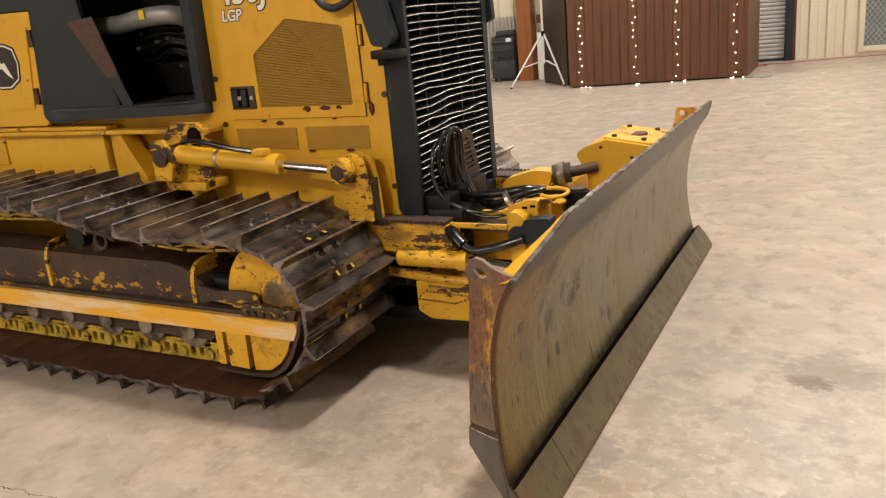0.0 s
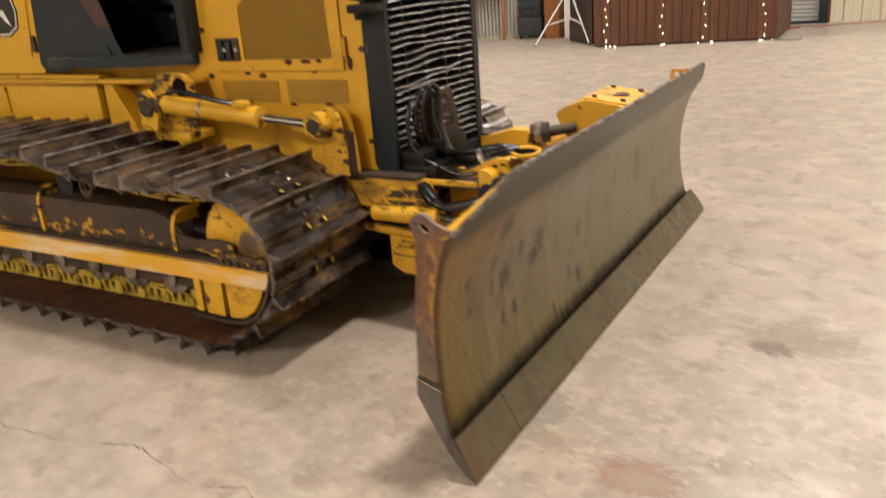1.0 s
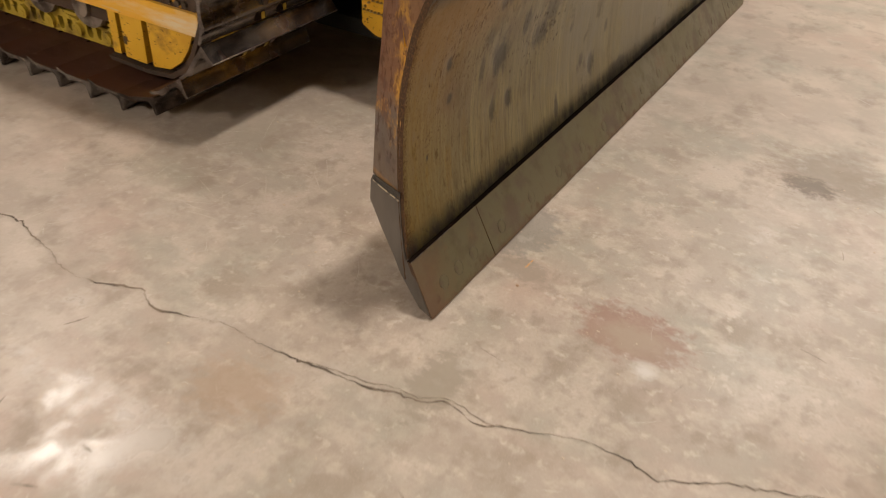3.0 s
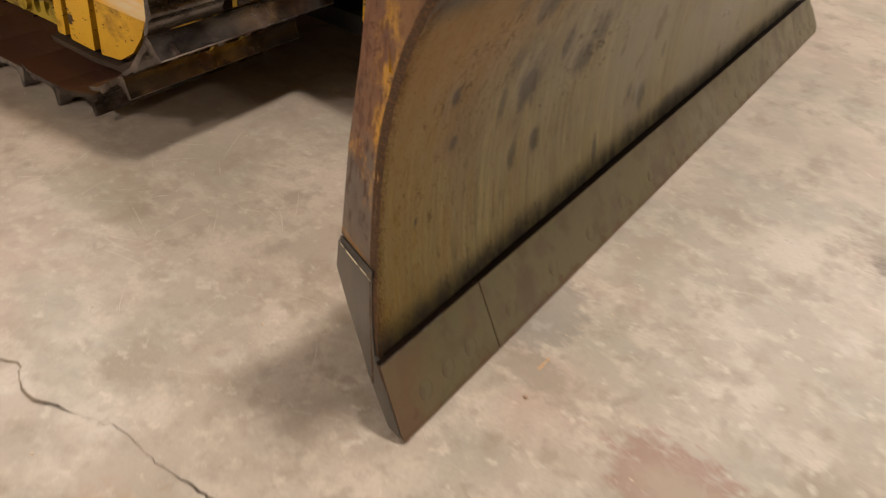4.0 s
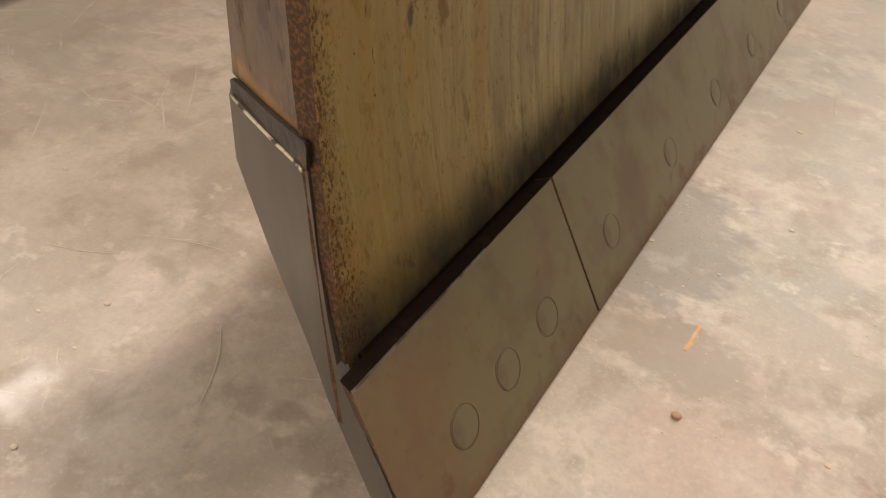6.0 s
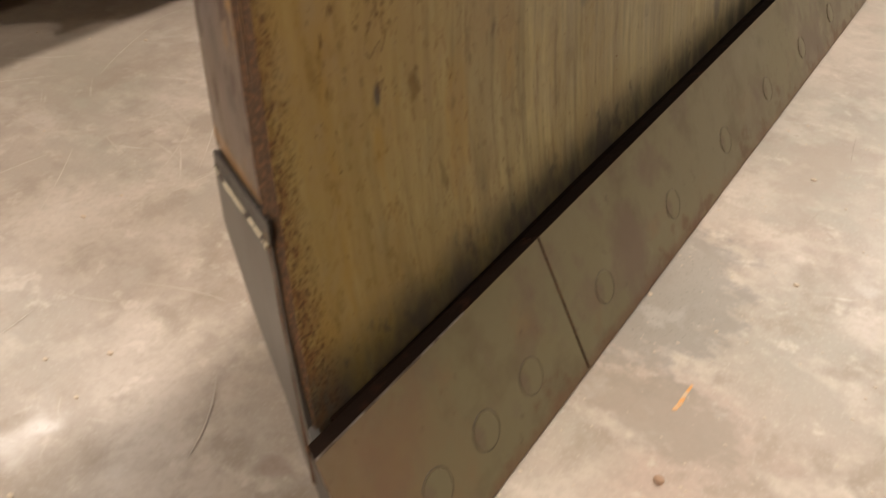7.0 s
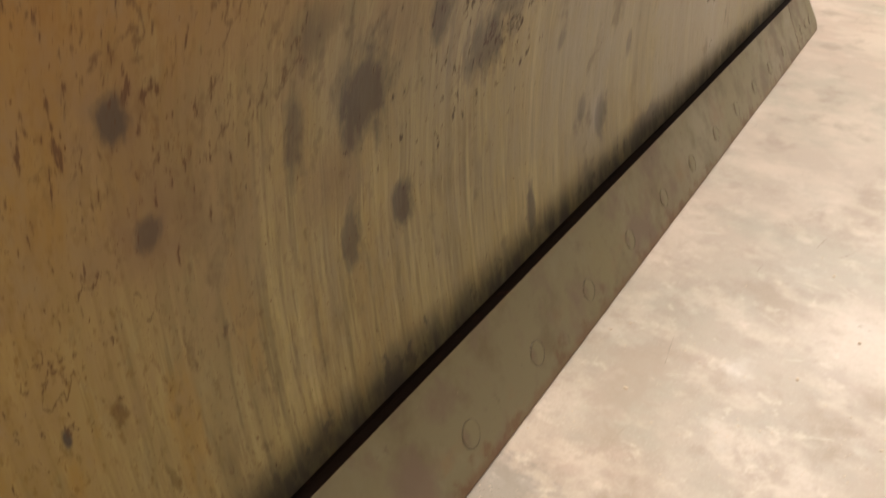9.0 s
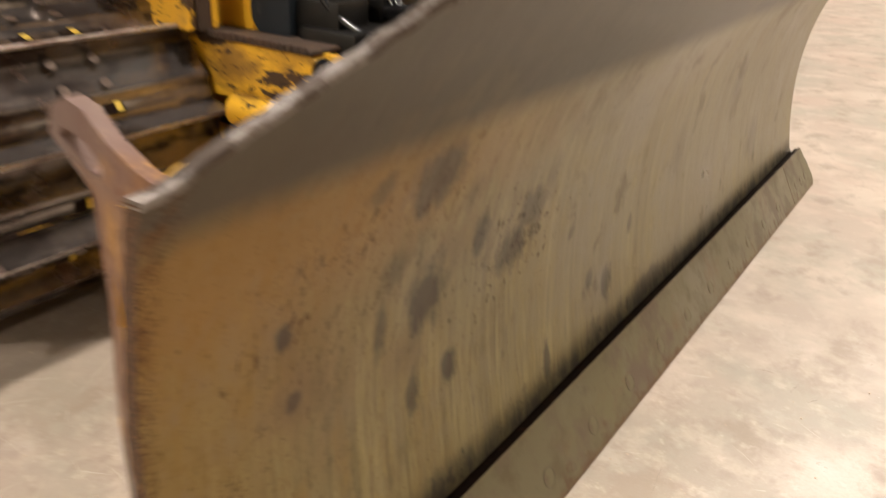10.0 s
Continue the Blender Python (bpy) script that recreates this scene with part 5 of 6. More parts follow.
part("well_panel", prism(B(), [(-1.355, 1.135), (-1.32, 1.098), (-1.16, 1.095), (-0.78, 1.178), (-0.93, 1.62), (-0.97, 2.0), (-1.26, 2.0), (-1.30, 1.62)], "y", 1.735, 1.765, 0.008), M_GREY, well)
part("tread_plate", prism(B(), [(-0.74, 2.2), (-0.80, 1.72), (-0.60, 1.73), (-0.42, 1.77), (-0.30, 1.84), (-0.28, 2.2)], "z", 1.172, 1.177), M_TREAD, well, "worn brown step plate")
part("well_side", box(B(), (-1.08, 2.0, 1.58), (0.05, 0.48, 0.85), None), M_DARK, well)
part("well_jamb", prism(B(), [(-0.285, 1.17), (-0.235, 1.17), (-0.215, 2.0), (-0.27, 2.0)], "y", 1.735, 2.2, 0.006), M_SHROUD, well)
part("well_pillar", prism(B(), [(-0.40, 1.17), (-0.28, 1.17), (-0.27, 2.0), (-0.50, 2.0), (-0.43, 1.78), (-0.36, 1.62), (-0.42, 1.48)], "y", 1.90, 1.93, 0.006), M_GREY, well)
part("well_back", box(B(), (-0.8, 2.25, 1.58), (1.25, 0.03, 0.9), None), M_DARK, well)
# Unseen panel added over the well to keep lamp light out.
part("cab_floor", box(B(), (-0.80, 2.05, 2.02), (1.28, 0.62, 0.04), None, 0.006), M_DARK, well)
part("brace_plate", prism(B(), [(-0.99, 1.585), (-0.82, 1.60), (-0.665, 1.19), (-0.70, 1.185), (-0.74, 1.24)], "y", 1.70, 1.712, 0.003), surf("brown_worn_grip", (0.075, 0.038, 0.03), 0.7, 0.0, [(40.0, I3, 5, 0.5, 0.7, (0.04, 0.025, 0.02), 0.8, 0.8)], [(80.0, I3, 0.4, 0.002)]), well, "brown non-slip brace plate")
part("brace_foot", prism(B(), [(-0.785, 1.31), (-0.705, 1.315), (-0.645, 1.185), (-0.705, 1.178)], "y", 1.692, 1.70, 0.002), M_GREY, well)
part("pipe", tube(B(), [(-1.05, 1.95, 1.555), (-0.90, 1.95, 1.558), (-0.76, 1.95, 1.575), (-0.64, 1.96, 1.582), (-0.57, 2.0, 1.575), (-0.545, 2.08, 1.55)], 0.046, 14), M_PIPE, well, "grey lagged pipe with a yellow tag")
part("pipe_tag", box(B(), (-0.70, 1.902, 1.59), (0.035, 0.004, 0.045), None), surf("yellow_tag", (0.7, 0.5, 0.03), 0.5), well)
for k, (z, r) in enumerate(((1.50, 0.012), (1.455, 0.009), (1.43, 0.011), (1.385, 0.009), (1.36, 0.010))):
    part("hose", tube(B(), [(-1.05, 2.10, z), (-0.85, 2.02 + 0.02 * k, z - 0.02), (-0.65, 2.03, z + 0.01 * k), (-0.50, 2.12, z - 0.05)], r, 8), M_RUBBER, well)
for x, z in ((-0.86, 1.50), (-0.76, 1.455), (-0.68, 1.47), (-0.62, 1.33), (-0.90, 1.43)):
    part("fitting", cyl(B(), (x, 2.02, z), (x + 0.028, 2.01, z + 0.004), 0.009, 8), M_STEEL, well)
part("valve_block", box(B(), (-0.72, 2.14, 1.27), (0.34, 0.12, 0.16), None, 0.012), M_DARK, well)
# rear side cover with door and badge
cover = part("side_cover", prism(B(), [(-2.6, 1.085), (-1.36, 1.085), (-1.31, 1.12), (-1.27, 1.66), (-2.6, 1.69)], "y", 1.745, 2.3, 0.012), M_YELLOW, dozer, "yellow rear side cover with a hinged door")
part("cover_door", prism(B(), [(-2.0, 1.18), (-1.42, 1.175), (-1.345, 1.59), (-2.0, 1.60)], "y", 1.737, 1.747, 0.003), M_YELLOW, cover)
part("top_rail", prism(B(), [(-2.6, 1.70), (-1.27, 1.665), (-1.20, 1.70), (-1.17, 1.80), (-2.6, 1.84)], "y", 1.74, 2.3, 0.01), M_GREY, cover)
for x, z in ((-1.375, 1.24), (-1.325, 1.53)):
    part("hinge", box(B(), (x, 1.735, z), (0.03, 0.016, 0.085), None, 0.004), M_DIRTY, cover)
sh = lambda k: [(-1.60 + (0.145 - k) * a, 1.40 + (0.120 - k) * b) for a, b in ((-0.85, 0.78), (-0.4, 0.98), (0.0, 1.02), (0.4, 0.98), (0.85, 0.78), (1.0, 0.1), (0.86, -0.62), (0.3, -0.98), (-0.3, -0.98), (-0.86, -0.62), (-1.0, 0.1))]
part("badge_edge", prism(B(), sh(0.0), "y", 1.7330, 1.738), M_BLACK, cover)
part("badge_rim", prism(B(), sh(0.008), "y", 1.7318, 1.7340), M_WHITE, cover)
part("badge", prism(B(), sh(0.016), "y", 1.7300, 1.7325), M_BLACK, cover, "black shield-shaped badge with a white mark")
part("badge_mark", prism(B(), [(-1.60 + 0.065 * a, 1.40 + 0.085 * b) for a, b in ((-0.9, -0.5), (-0.5, -0.1), (0.1, -0.1), (0.6, -0.5), (1.2, -0.75), (0.8, -0.2), (0.5, 0.25), (0.1, 0.2), (-0.2, 0.7), (-0.5, 0.75), (-0.4, 0.2), (-0.7, 0.0))], "y", 1.7285, 1.7302), M_WHITE, cover)

# lift cylinders, both sides
for sgn in (1, -1):
    g = lambda y: CY + sgn * (y - CY)
    mount = part("cylinder_mount", prism(B(), [(-0.46, 0.79), (-0.22, 0.79), (-0.20, 0.86), (-0.20, 1.06), (-0.26, 1.09), (-0.40, 1.09), (-0.46, 1.02)], "y", *sorted((g(1.665), g(1.70))), 0.0, [ring((-0.265, 1.03), 0.045, 12)]), M_CHIPPED, dozer, "chipped yellow cylinder mount")
    part("mount_plate", prism(B(), [(-0.46, 0.84), (-0.36, 0.84), (-0.33, 0.95), (-0.38, 1.03), (-0.46, 1.02)], "y", *sorted((g(1.575), g(1.60))), 0.004), M_CHIPPED, mount)
    part("mount_web", box(B(), (-0.33, g(1.72), 0.80), (0.22, 0.16, 0.04), None, 0.006), M_YELLOW_WORN, mount)
    part("mount_pin", cyl(B(), (-0.40, g(1.56), 0.945), (-0.40, g(1.70), 0.945), 0.040, 18), M_DIRTY, mount)
    # Near-black plug gives the mount's hole its inner shade.
    part("mount_recess", cyl(B(), (-0.265, g(1.662), 1.03), (-0.265, g(1.72), 1.03), 0.042, 14), M_GROOVE, mount)
    cl = part("lift_cylinder", cyl(B(), (-0.34, g(1.635), 0.953), (0.225, g(1.635), 0.908), 0.042, 22), M_YELLOW, dozer, "yellow hydraulic lift cylinder with a chromed rod")
    part("gland", cyl(B(), (0.20, g(1.635), 0.910), (0.24, g(1.635), 0.907), 0.047, 22), M_YELLOW, cl)
    part("rod", cyl(B(), (0.22, g(1.635), 0.9085), (0.53, g(1.635), 0.884), 0.019, 16), M_CHROME, cl)
    part("clamp", cyl(B(), (-0.105, g(1.635), 0.934), (-0.09, g(1.635), 0.933), 0.044, 20), M_STEEL, cl)
    part("port", box(B(), (0.15, g(1.62), 0.965), (0.07, 0.05, 0.03), None, 0.008), M_YELLOW, cl)
    part("hose", tube(B(), [(-0.30, g(1.62), 1.01), (-0.2, g(1.61), 1.018), (0.0, g(1.605), 0.985), (0.13, g(1.61), 0.968)], 0.012, 8), M_RUBBER, cl)
    strap = [(0.535, 0.66), (0.655, 0.66), (0.650, 0.80), *[(0.577 + 0.060 * math.cos(a), 0.887 + 0.060 * math.sin(a)) for a in np.linspace(-0.1, 3.3, 10)], (0.525, 0.83)]
    ck = part("lift_clevis", prism(B(), strap, "y", *sorted((g(1.668), g(1.69))), 0.004), M_CHIPPED, dozer, "chipped yellow lift clevis")
    part("clevis_far", prism(B(), [(x + 0.012, z) for x, z in strap], "y", *sorted((g(1.725), g(1.745))), 0.004), M_YELLOW_WORN, ck)
    part("clevis_web", prism(B(), [(0.60, 0.66), (0.662, 0.66), (0.662, 0.84), (0.645, 0.84)], "y", *sorted((g(1.69), g(1.725)))), M_DIRTY, ck)
    part("rod_eye", lathe(B(), (0.545, g(1.635), 0.882), [(-0.03, 0.03), (-0.03, 0.052), (0.03, 0.052), (0.03, 0.03)], 20), M_CHIPPED, ck)
    part("eye_pin", cyl(B(), (0.545, g(1.598), 0.880), (0.545, g(1.75), 0.880), 0.034, 6), M_DIRTY, ck)

# push frame
for sgn in (1, -1):
    g = lambda y: CY + sgn * (y - CY)
    fr = part("push_frame_arm", prism(B(), [(0.34, 0.545), (0.60, 0.515), (0.955, 0.51), (0.985, 0.54), (0.985, 0.60), (0.955, 0.64), (0.34, 0.64)], "y", *sorted((g(1.728), g(1.85))), 0.008), M_CHIPPED, dozer, "chipped yellow push frame arm with a serrated tread edge")
    part("tread_plate", box(B(), (0.65, g(1.779), 0.648), (0.62, 0.12, 0.010), None, 0.002), M_DIRTY, fr)
    part("arm_web", box(B(), (1.10, g(2.02), 0.52), (0.30, 0.03, 0.22), None, 0.004), M_YELLOW, fr)
    part("tread_lip", box(B(), (1.10, g(1.745), 0.638), (0.25, 0.012, 0.022), None, 0.003), M_CHIPPED, fr)
    teeth = B()
    for i in range(31):
        box(teeth, (0.345 + i * 0.020, g(1.7135), 0.653), (0.011, 0.008, 0.014), None)
    part("serrated_edge", teeth, M_DIRTY, fr)
    ac = part("angle_cylinder", cyl(B(), (0.74, g(1.715), 0.494), (1.05, g(1.70), 0.503), 0.037, 20), M_CHIPPED, dozer, "yellow hydraulic angle cylinder with a chromed rod")
    part("gland", cyl(B(), (1.025, g(1.70), 0.503), (1.07, g(1.70), 0.503), 0.044, 20), M_YELLOW, ac)
    part("rod", cyl(B(), (1.05, g(1.70), 0.503), (1.44, g(1.62), 0.492), 0.023, 16), M_CHROME, ac)
    part("lower_rail", tube(B(), [(0.55, g(1.74), 0.428), (0.80, g(1.73), 0.412), (0.96, g(1.725), 0.402), (1.10, g(1.73), 0.402), (1.3, g(1.80), 0.41)], 0.021, 10), M_CHIPPED, fr)
    sb = part("step_box", prism(B(), [(0.80, 0.392), (1.09, 0.385), (1.09, 0.275), (1.04, 0.228), (0.86, 0.222), (0.80, 0.255)], "y", *sorted((g(1.72), g(1.90))), 0.006), M_YELLOW_WORN, dozer, "yellow step with rows of raised serrations")
    for (xa, za), (xb, zb), n in (((0.87, 0.372), (1.06, 0.362), 13), ((0.85, 0.345), (1.06, 0.338), 14), ((0.81, 0.308), (0.98, 0.300), 12), ((0.815, 0.320), (0.865, 0.366), 4), ((0.99, 0.305), (1.06, 0.333), 5)):
        tb = B()
        for i in range(n):
            x, z = xa + (xb - xa) * i / (n - 1), za + (zb - za) * i / (n - 1)
            cyl(tb, (x, g(1.724), z), (x, g(1.708), z + 0.003), 0.0055, 6, 0.003)
        part("serration_row", tb, M_BRASS, sb)
    part("under_guard", box(B(), (0.80, g(1.86), 0.23), (0.5, 0.24, 0.06), None, 0.01), M_DARK, dozer)
cross = part("cross_member", prism(B(), [(1.24, 0.40), (1.30, 0.40), (1.30, 0.68), (1.27, 0.70), (1.24, 0.70)], "y", 1.74, sym(1.74), 0.006), M_YELLOW_WORN, dozer)
part("cross_top", box(B(), (1.215, CY, 0.672), (0.09, 0.76, 0.022), None, 0.004), M_YELLOW_WORN, cross)
part("front_pan", box(B(), (1.02, CY, 0.585), (0.36, 0.70, 0.02), None, 0.004), M_DIRTY, cross, "oily dark pan")
part("centre_post", prism(B(), [(1.18, 0.30), (1.36, 0.30), (1.40, 0.50), (1.34, 0.66), (1.18, 0.66)], "y", CY - 0.16, CY + 0.16, 0.012), M_YELLOW_WORN, cross)
part("pivot_ball", ball(B(), (1.44, CY, 0.46), 0.09, 18), M_DARK, cross)
part("stack_plate", box(B(), (1.29, 1.97, 0.705), (0.13, 0.12, 0.018), pose(0, 0, 0), 0.004), M_YELLOW_WORN, cross)
part("hose_guard", prism(B(), [(1.235, 0.575), (1.41, 0.575), (1.416, 0.675), (1.405, 0.684), (1.305, 0.674), (1.295, 0.645), (1.26, 0.648), (1.235, 0.62)], "y", 1.73, 1.80, 0.008), M_BLUEGREY, dozer, "blue-grey hose guard")
bp = part("slotted_bracket", prism(B(), [(1.205, 0.60), (1.235, 0.60), (1.25, 0.66), (1.335, 0.69), (1.34, 0.738), (1.29, 0.735), (1.225, 0.712), (1.205, 0.69)], "y", 1.80, 1.835, 0.006), M_YELLOW_WORN, dozer, "chipped yellow slotted bracket")
# Dark blocks on the uncut plate paint the shade inside slots.
for x, z in ((1.25, 0.693), (1.285, 0.705), (1.318, 0.712)):
    part("slot", box(B(), (x, 1.799, z), (0.022, 0.004, 0.010), pose(0, 0, 0), 0.002), M_GROOVE, bp)
part("valve_box", box(B(), (0.875, 1.885, 0.685), (0.125, 0.11, 0.105), None, 0.012), M_DARK, dozer, "black valve box")
part("valve_cap", cyl(B(), (0.875, 1.86, 0.735), (0.875, 1.86, 0.765), 0.022, 12), M_DARK, dozer)
part("loop_handle", tube(B(), [(1.33, 1.87, 0.742), (1.38, 1.85, 0.738), (1.42, 1.88, 0.740), (1.42, 1.94, 0.744), (1.37, 1.97, 0.748), (1.32, 1.96, 0.748)], 0.008, 8), M_YELLOW, dozer)
part("boss", cyl(B(), (1.40, 2.12, 0.60), (1.40, 2.12, 0.70), 0.05, 16), M_DARK, dozer)
part("boss_cap", cyl(B(), (1.40, 2.12, 0.70), (1.40, 2.12, 0.715), 0.036, 14), M_DIRTY, dozer)

# tilt cylinder to the blade's box
tc = part("tilt_cylinder", prism(B(), [(1.02, 0.69), (1.14, 0.68), (1.25, 0.70), (1.265, 0.765), (1.18, 0.77), (1.04, 0.73)], "y", 2.19, 2.29, 0.012), M_YELLOW, dozer, "yellow tilt cylinder with a steel coupling")
part("collar", cyl(B(), (1.25, 2.25, 0.738), (1.325, 2.27, 0.748), 0.046, 18), M_DIRTY, tc)
part("collar", cyl(B(), (1.27, 2.256, 0.741), (1.30, 2.262, 0.745), 0.054, 18), M_ROLLER, tc)
part("rod", cyl(B(), (1.31, 2.266, 0.746), (1.42, 2.34, 0.758), 0.024, 16), M_DIRTY, tc)

# step guard and hoses before the grille
def guard_slot(i):
    z, y = 0.795 + 0.0215 * i, 2.045 - 0.004 * i
    return [(y, z), (y + 0.112 - 0.004 * i, z + 0.006), (y + 0.111 - 0.004 * i, z + 0.015), (y - 0.001, z + 0.009)]


gd = part("slotted_guard", prism(B(), [(1.990, 0.712), (2.212, 0.742), (2.150, 0.955), (2.125, 0.968), (2.035, 0.962), (2.005, 0.945)], "x", 0.90, 0.912, 0.0, [guard_slot(i) for i in range(7)]), M_DIRTY, dozer, "brown slotted steel guard before the grille")
part("guard_side", prism(B(), [(0.82, 0.70), (0.905, 0.72), (0.905, 0.94), (0.87, 0.95)], "y", 1.985, 1.998, 0.002), M_DIRTY, gd)
part("guard_foot", box(B(), (0.88, 2.08, 0.72), (0.14, 0.22, 0.08), None, 0.008), M_DARK, gd)
HOSES = [
    [(0.90, 1.98, 0.66), (0.87, 1.93, 0.76), (0.86, 1.91, 0.87), (0.87, 1.945, 0.975), (0.895, 2.0, 0.955), (0.91, 2.0, 0.82), (0.98, 1.99, 0.70), (1.10, 1.92, 0.69), (1.22, 1.92, 0.73), (1.34, 2.0, 0.74)],
    [(0.90, 2.00, 0.64), (0.89, 1.95, 0.75), (0.885, 1.93, 0.88), (0.90, 1.965, 0.990), (0.915, 2.02, 0.965), (0.93, 2.01, 0.80), (1.02, 1.98, 0.675), (1.14, 1.91, 0.675), (1.25, 1.93, 0.715), (1.37, 2.03, 0.72)],
    [(0.87, 1.90, 0.935), (0.865, 1.855, 0.90), (0.865, 1.835, 0.82), (0.90, 1.835, 0.73), (1.0, 1.86, 0.665), (1.12, 1.88, 0.64), (1.25, 1.93, 0.69), (1.36, 2.06, 0.71)],
    [(0.86, 1.92, 0.955), (0.86, 1.87, 0.93), (0.86, 1.845, 0.86), (0.88, 1.845, 0.75), (0.96, 1.86, 0.685), (1.08, 1.87, 0.66), (1.20, 1.90, 0.695), (1.32, 1.98, 0.715)],
    [(0.93, 2.0, 0.70), (1.02, 1.95, 0.715), (1.13, 1.93, 0.73), (1.24, 1.95, 0.745), (1.33, 2.02, 0.72), (1.37, 2.10, 0.68)]]
for k, h in enumerate(HOSES):
    part("hydraulic_hose", tube(B(), h, (0.012, 0.012, 0.008, 0.006, 0.018)[k], 10, 8), M_RUBBER, dozer, "black hydraulic hose")
part("hose_clip", cyl(B(), (1.17, 1.918, 0.70), (1.185, 1.92, 0.71), 0.045, 16), M_STEEL, dozer)
part("thick_hose", tube(B(), [(0.985, 1.76, 0.61), (1.0, 1.72, 0.60), (1.04, 1.70, 0.572), (1.10, 1.69, 0.55), (1.20, 1.69, 0.57), (1.30, 1.72, 0.60)], 0.018, 12), M_RUBBER, dozer, "thick ribbed black hose")
part("hose_boot", tube(B(), [(0.975, 1.745, 0.612), (0.995, 1.725, 0.603), (1.02, 1.708, 0.585), (1.05, 1.697, 0.565)], 0.030, 12), M_RUBBER, dozer)
part("front_box", box(B(), (0.92, 1.98, 0.63), (0.16, 0.34, 0.10), None, 0.012), M_DARK, dozer)

# ---- the blade ----
PROFILE = [(1.597, 0.060), (1.590, 0.090), (1.583, 0.115), (1.575, 0.150), (1.566, 0.200), (1.557, 0.260), (1.551, 0.320), (1.548, 0.380), (1.548, 0.440), (1.552, 0.500), (1.560, 0.560), (1.573, 0.620), (1.592, 0.680), (1.620, 0.735), (1.652, 0.785), (1.684, 0.835), (1.712, 0.885), (1.722, 0.905)]


def prof_x(z):
    for (xa, za), (xb, zb) in zip(PROFILE, PROFILE[1:]):
        if za <= z <= zb:
            return xa + (xb - xa) * (z - za) / (zb - za)
    return PROFILE[0][0] if z < PROFILE[0][1] else PROFILE[-1][0]


def end_y(x, z):
    """Where the near end plate stands: it toes in towards the rear."""
    return 0.900 - 0.57 * (x - 1.414) + 0.022 * min(max((z - 0.5) / 0.27, 0.0), 1.0)


def half_width(z):
    return CY - end_y(prof_x(z), z) - 0.006


def top_z(y):
    d = abs(y - CY)
    base = 0.897 if d < 1.13 else 0.897 - (d - 1.13) / 0.31 * 0.132
    return base + 0.005 * noise.noise((y * 9.0, 0.0, 3.0)) + 0.007 * noise.noise((y * 26.0, 0.0, 1.0)) + 0.004 * noise.noise((y * 60.0, 0.0, 2.0))


DENTS = [(1.288, 0.465, 0.06), (1.257, 0.655, 0.06), (1.524, 0.45, 0.07), (1.012, 0.533, 0.03), (1.353, 0.326, 0.03), (1.26, 0.326, 0.03), (1.941, 0.23, 0.04)]


def mould(y, f, back_by=0.0):
    """A point of the mouldboard: f from 0 at the foot to 1 at the top edge."""
    w = 0.06 + f * (top_z(y) - 0.06)
    yy = CY + (y - CY) / 1.425 * half_width(w)
    x = prof_x(w) + 0.004 * noise.noise((yy * 2.2, w * 2.5, 0.5))
    for dy, dz, r in DENTS:
        x -= 0.006 * math.exp(-((yy - dy) ** 2 + (w - dz) ** 2) / (r * r))
    return Vector((x - back_by, yy, w))


M_RIM = surf("rusty_ochre_edge", (0.13, 0.058, 0.022), 0.75, 0.0, [(300.0, I3, 6, 0.40, 0.52, (0.05, 0.028, 0.014), 0.95, 0.85)], [(70.0, I3, 0.8, 0.004)])
NY, NZ = 150, 40
mb = B()
ys = [CY - 1.425 + 2.85 * i / NY for i in range(NY + 1)]
fs = [j / NZ for j in range(NZ + 1)]
front = [[mb.verts.new(mould(y, f)) for f in fs] for y in ys]
rear = [[mb.verts.new(mould(y, f, 0.016)) for f in fs] for y in ys]
for i in range(NY):
    for j in range(NZ):
        mb.faces.new((front[i][j], front[i + 1][j], front[i + 1][j + 1], front[i][j + 1]))
        mb.faces.new((rear[i][j], rear[i][j + 1], rear[i + 1][j + 1], rear[i + 1][j]))
    mb.faces.new((front[i][0], rear[i][0], rear[i + 1][0], front[i + 1][0]))
for j in range(NZ):
    mb.faces.new((front[0][j], front[0][j + 1], rear[0][j + 1], rear[0][j]))
    mb.faces.new((front[NY][j], rear[NY][j], rear[NY][j + 1], front[NY][j + 1]))
for i in (0, NY):
    for row in (front[i], rear[i]):
        for v in row:
            v.co.y += 0.0014 * noise.noise((v.co.z * 70.0, i, 0.3)) + 0.0012 * noise.noise((v.co.z * 180.0, i, 0.7))
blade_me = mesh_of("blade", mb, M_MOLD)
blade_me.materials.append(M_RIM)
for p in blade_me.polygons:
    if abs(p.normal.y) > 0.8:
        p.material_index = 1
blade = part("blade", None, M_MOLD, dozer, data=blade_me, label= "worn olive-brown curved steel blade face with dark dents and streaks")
lipb = B()
prev = None
for i in range(NY + 1):
    a, b = mould(ys[i], 1.0), mould(ys[i], 1.0, 0.016)
    up = Vector((0.002, 0, 0.003 + 0.002 * noise.noise((ys[i] * 60, 0, 0))))
    cur = [lipb.verts.new(q) for q in (a + Vector((0.0015, 0, -0.004)), a + up, b + up, b + Vector((-0.0015, 0, -0.004)))]
    if prev:
        for k in range(3):
            lipb.faces.new((prev[k], prev[k + 1], cur[k + 1], cur[k]))
    if i in (0, NY):
        lipb.faces.new(cur)
    prev = cur
part("top_lip", lipb, M_LIP, blade, "bright torn upper edge")
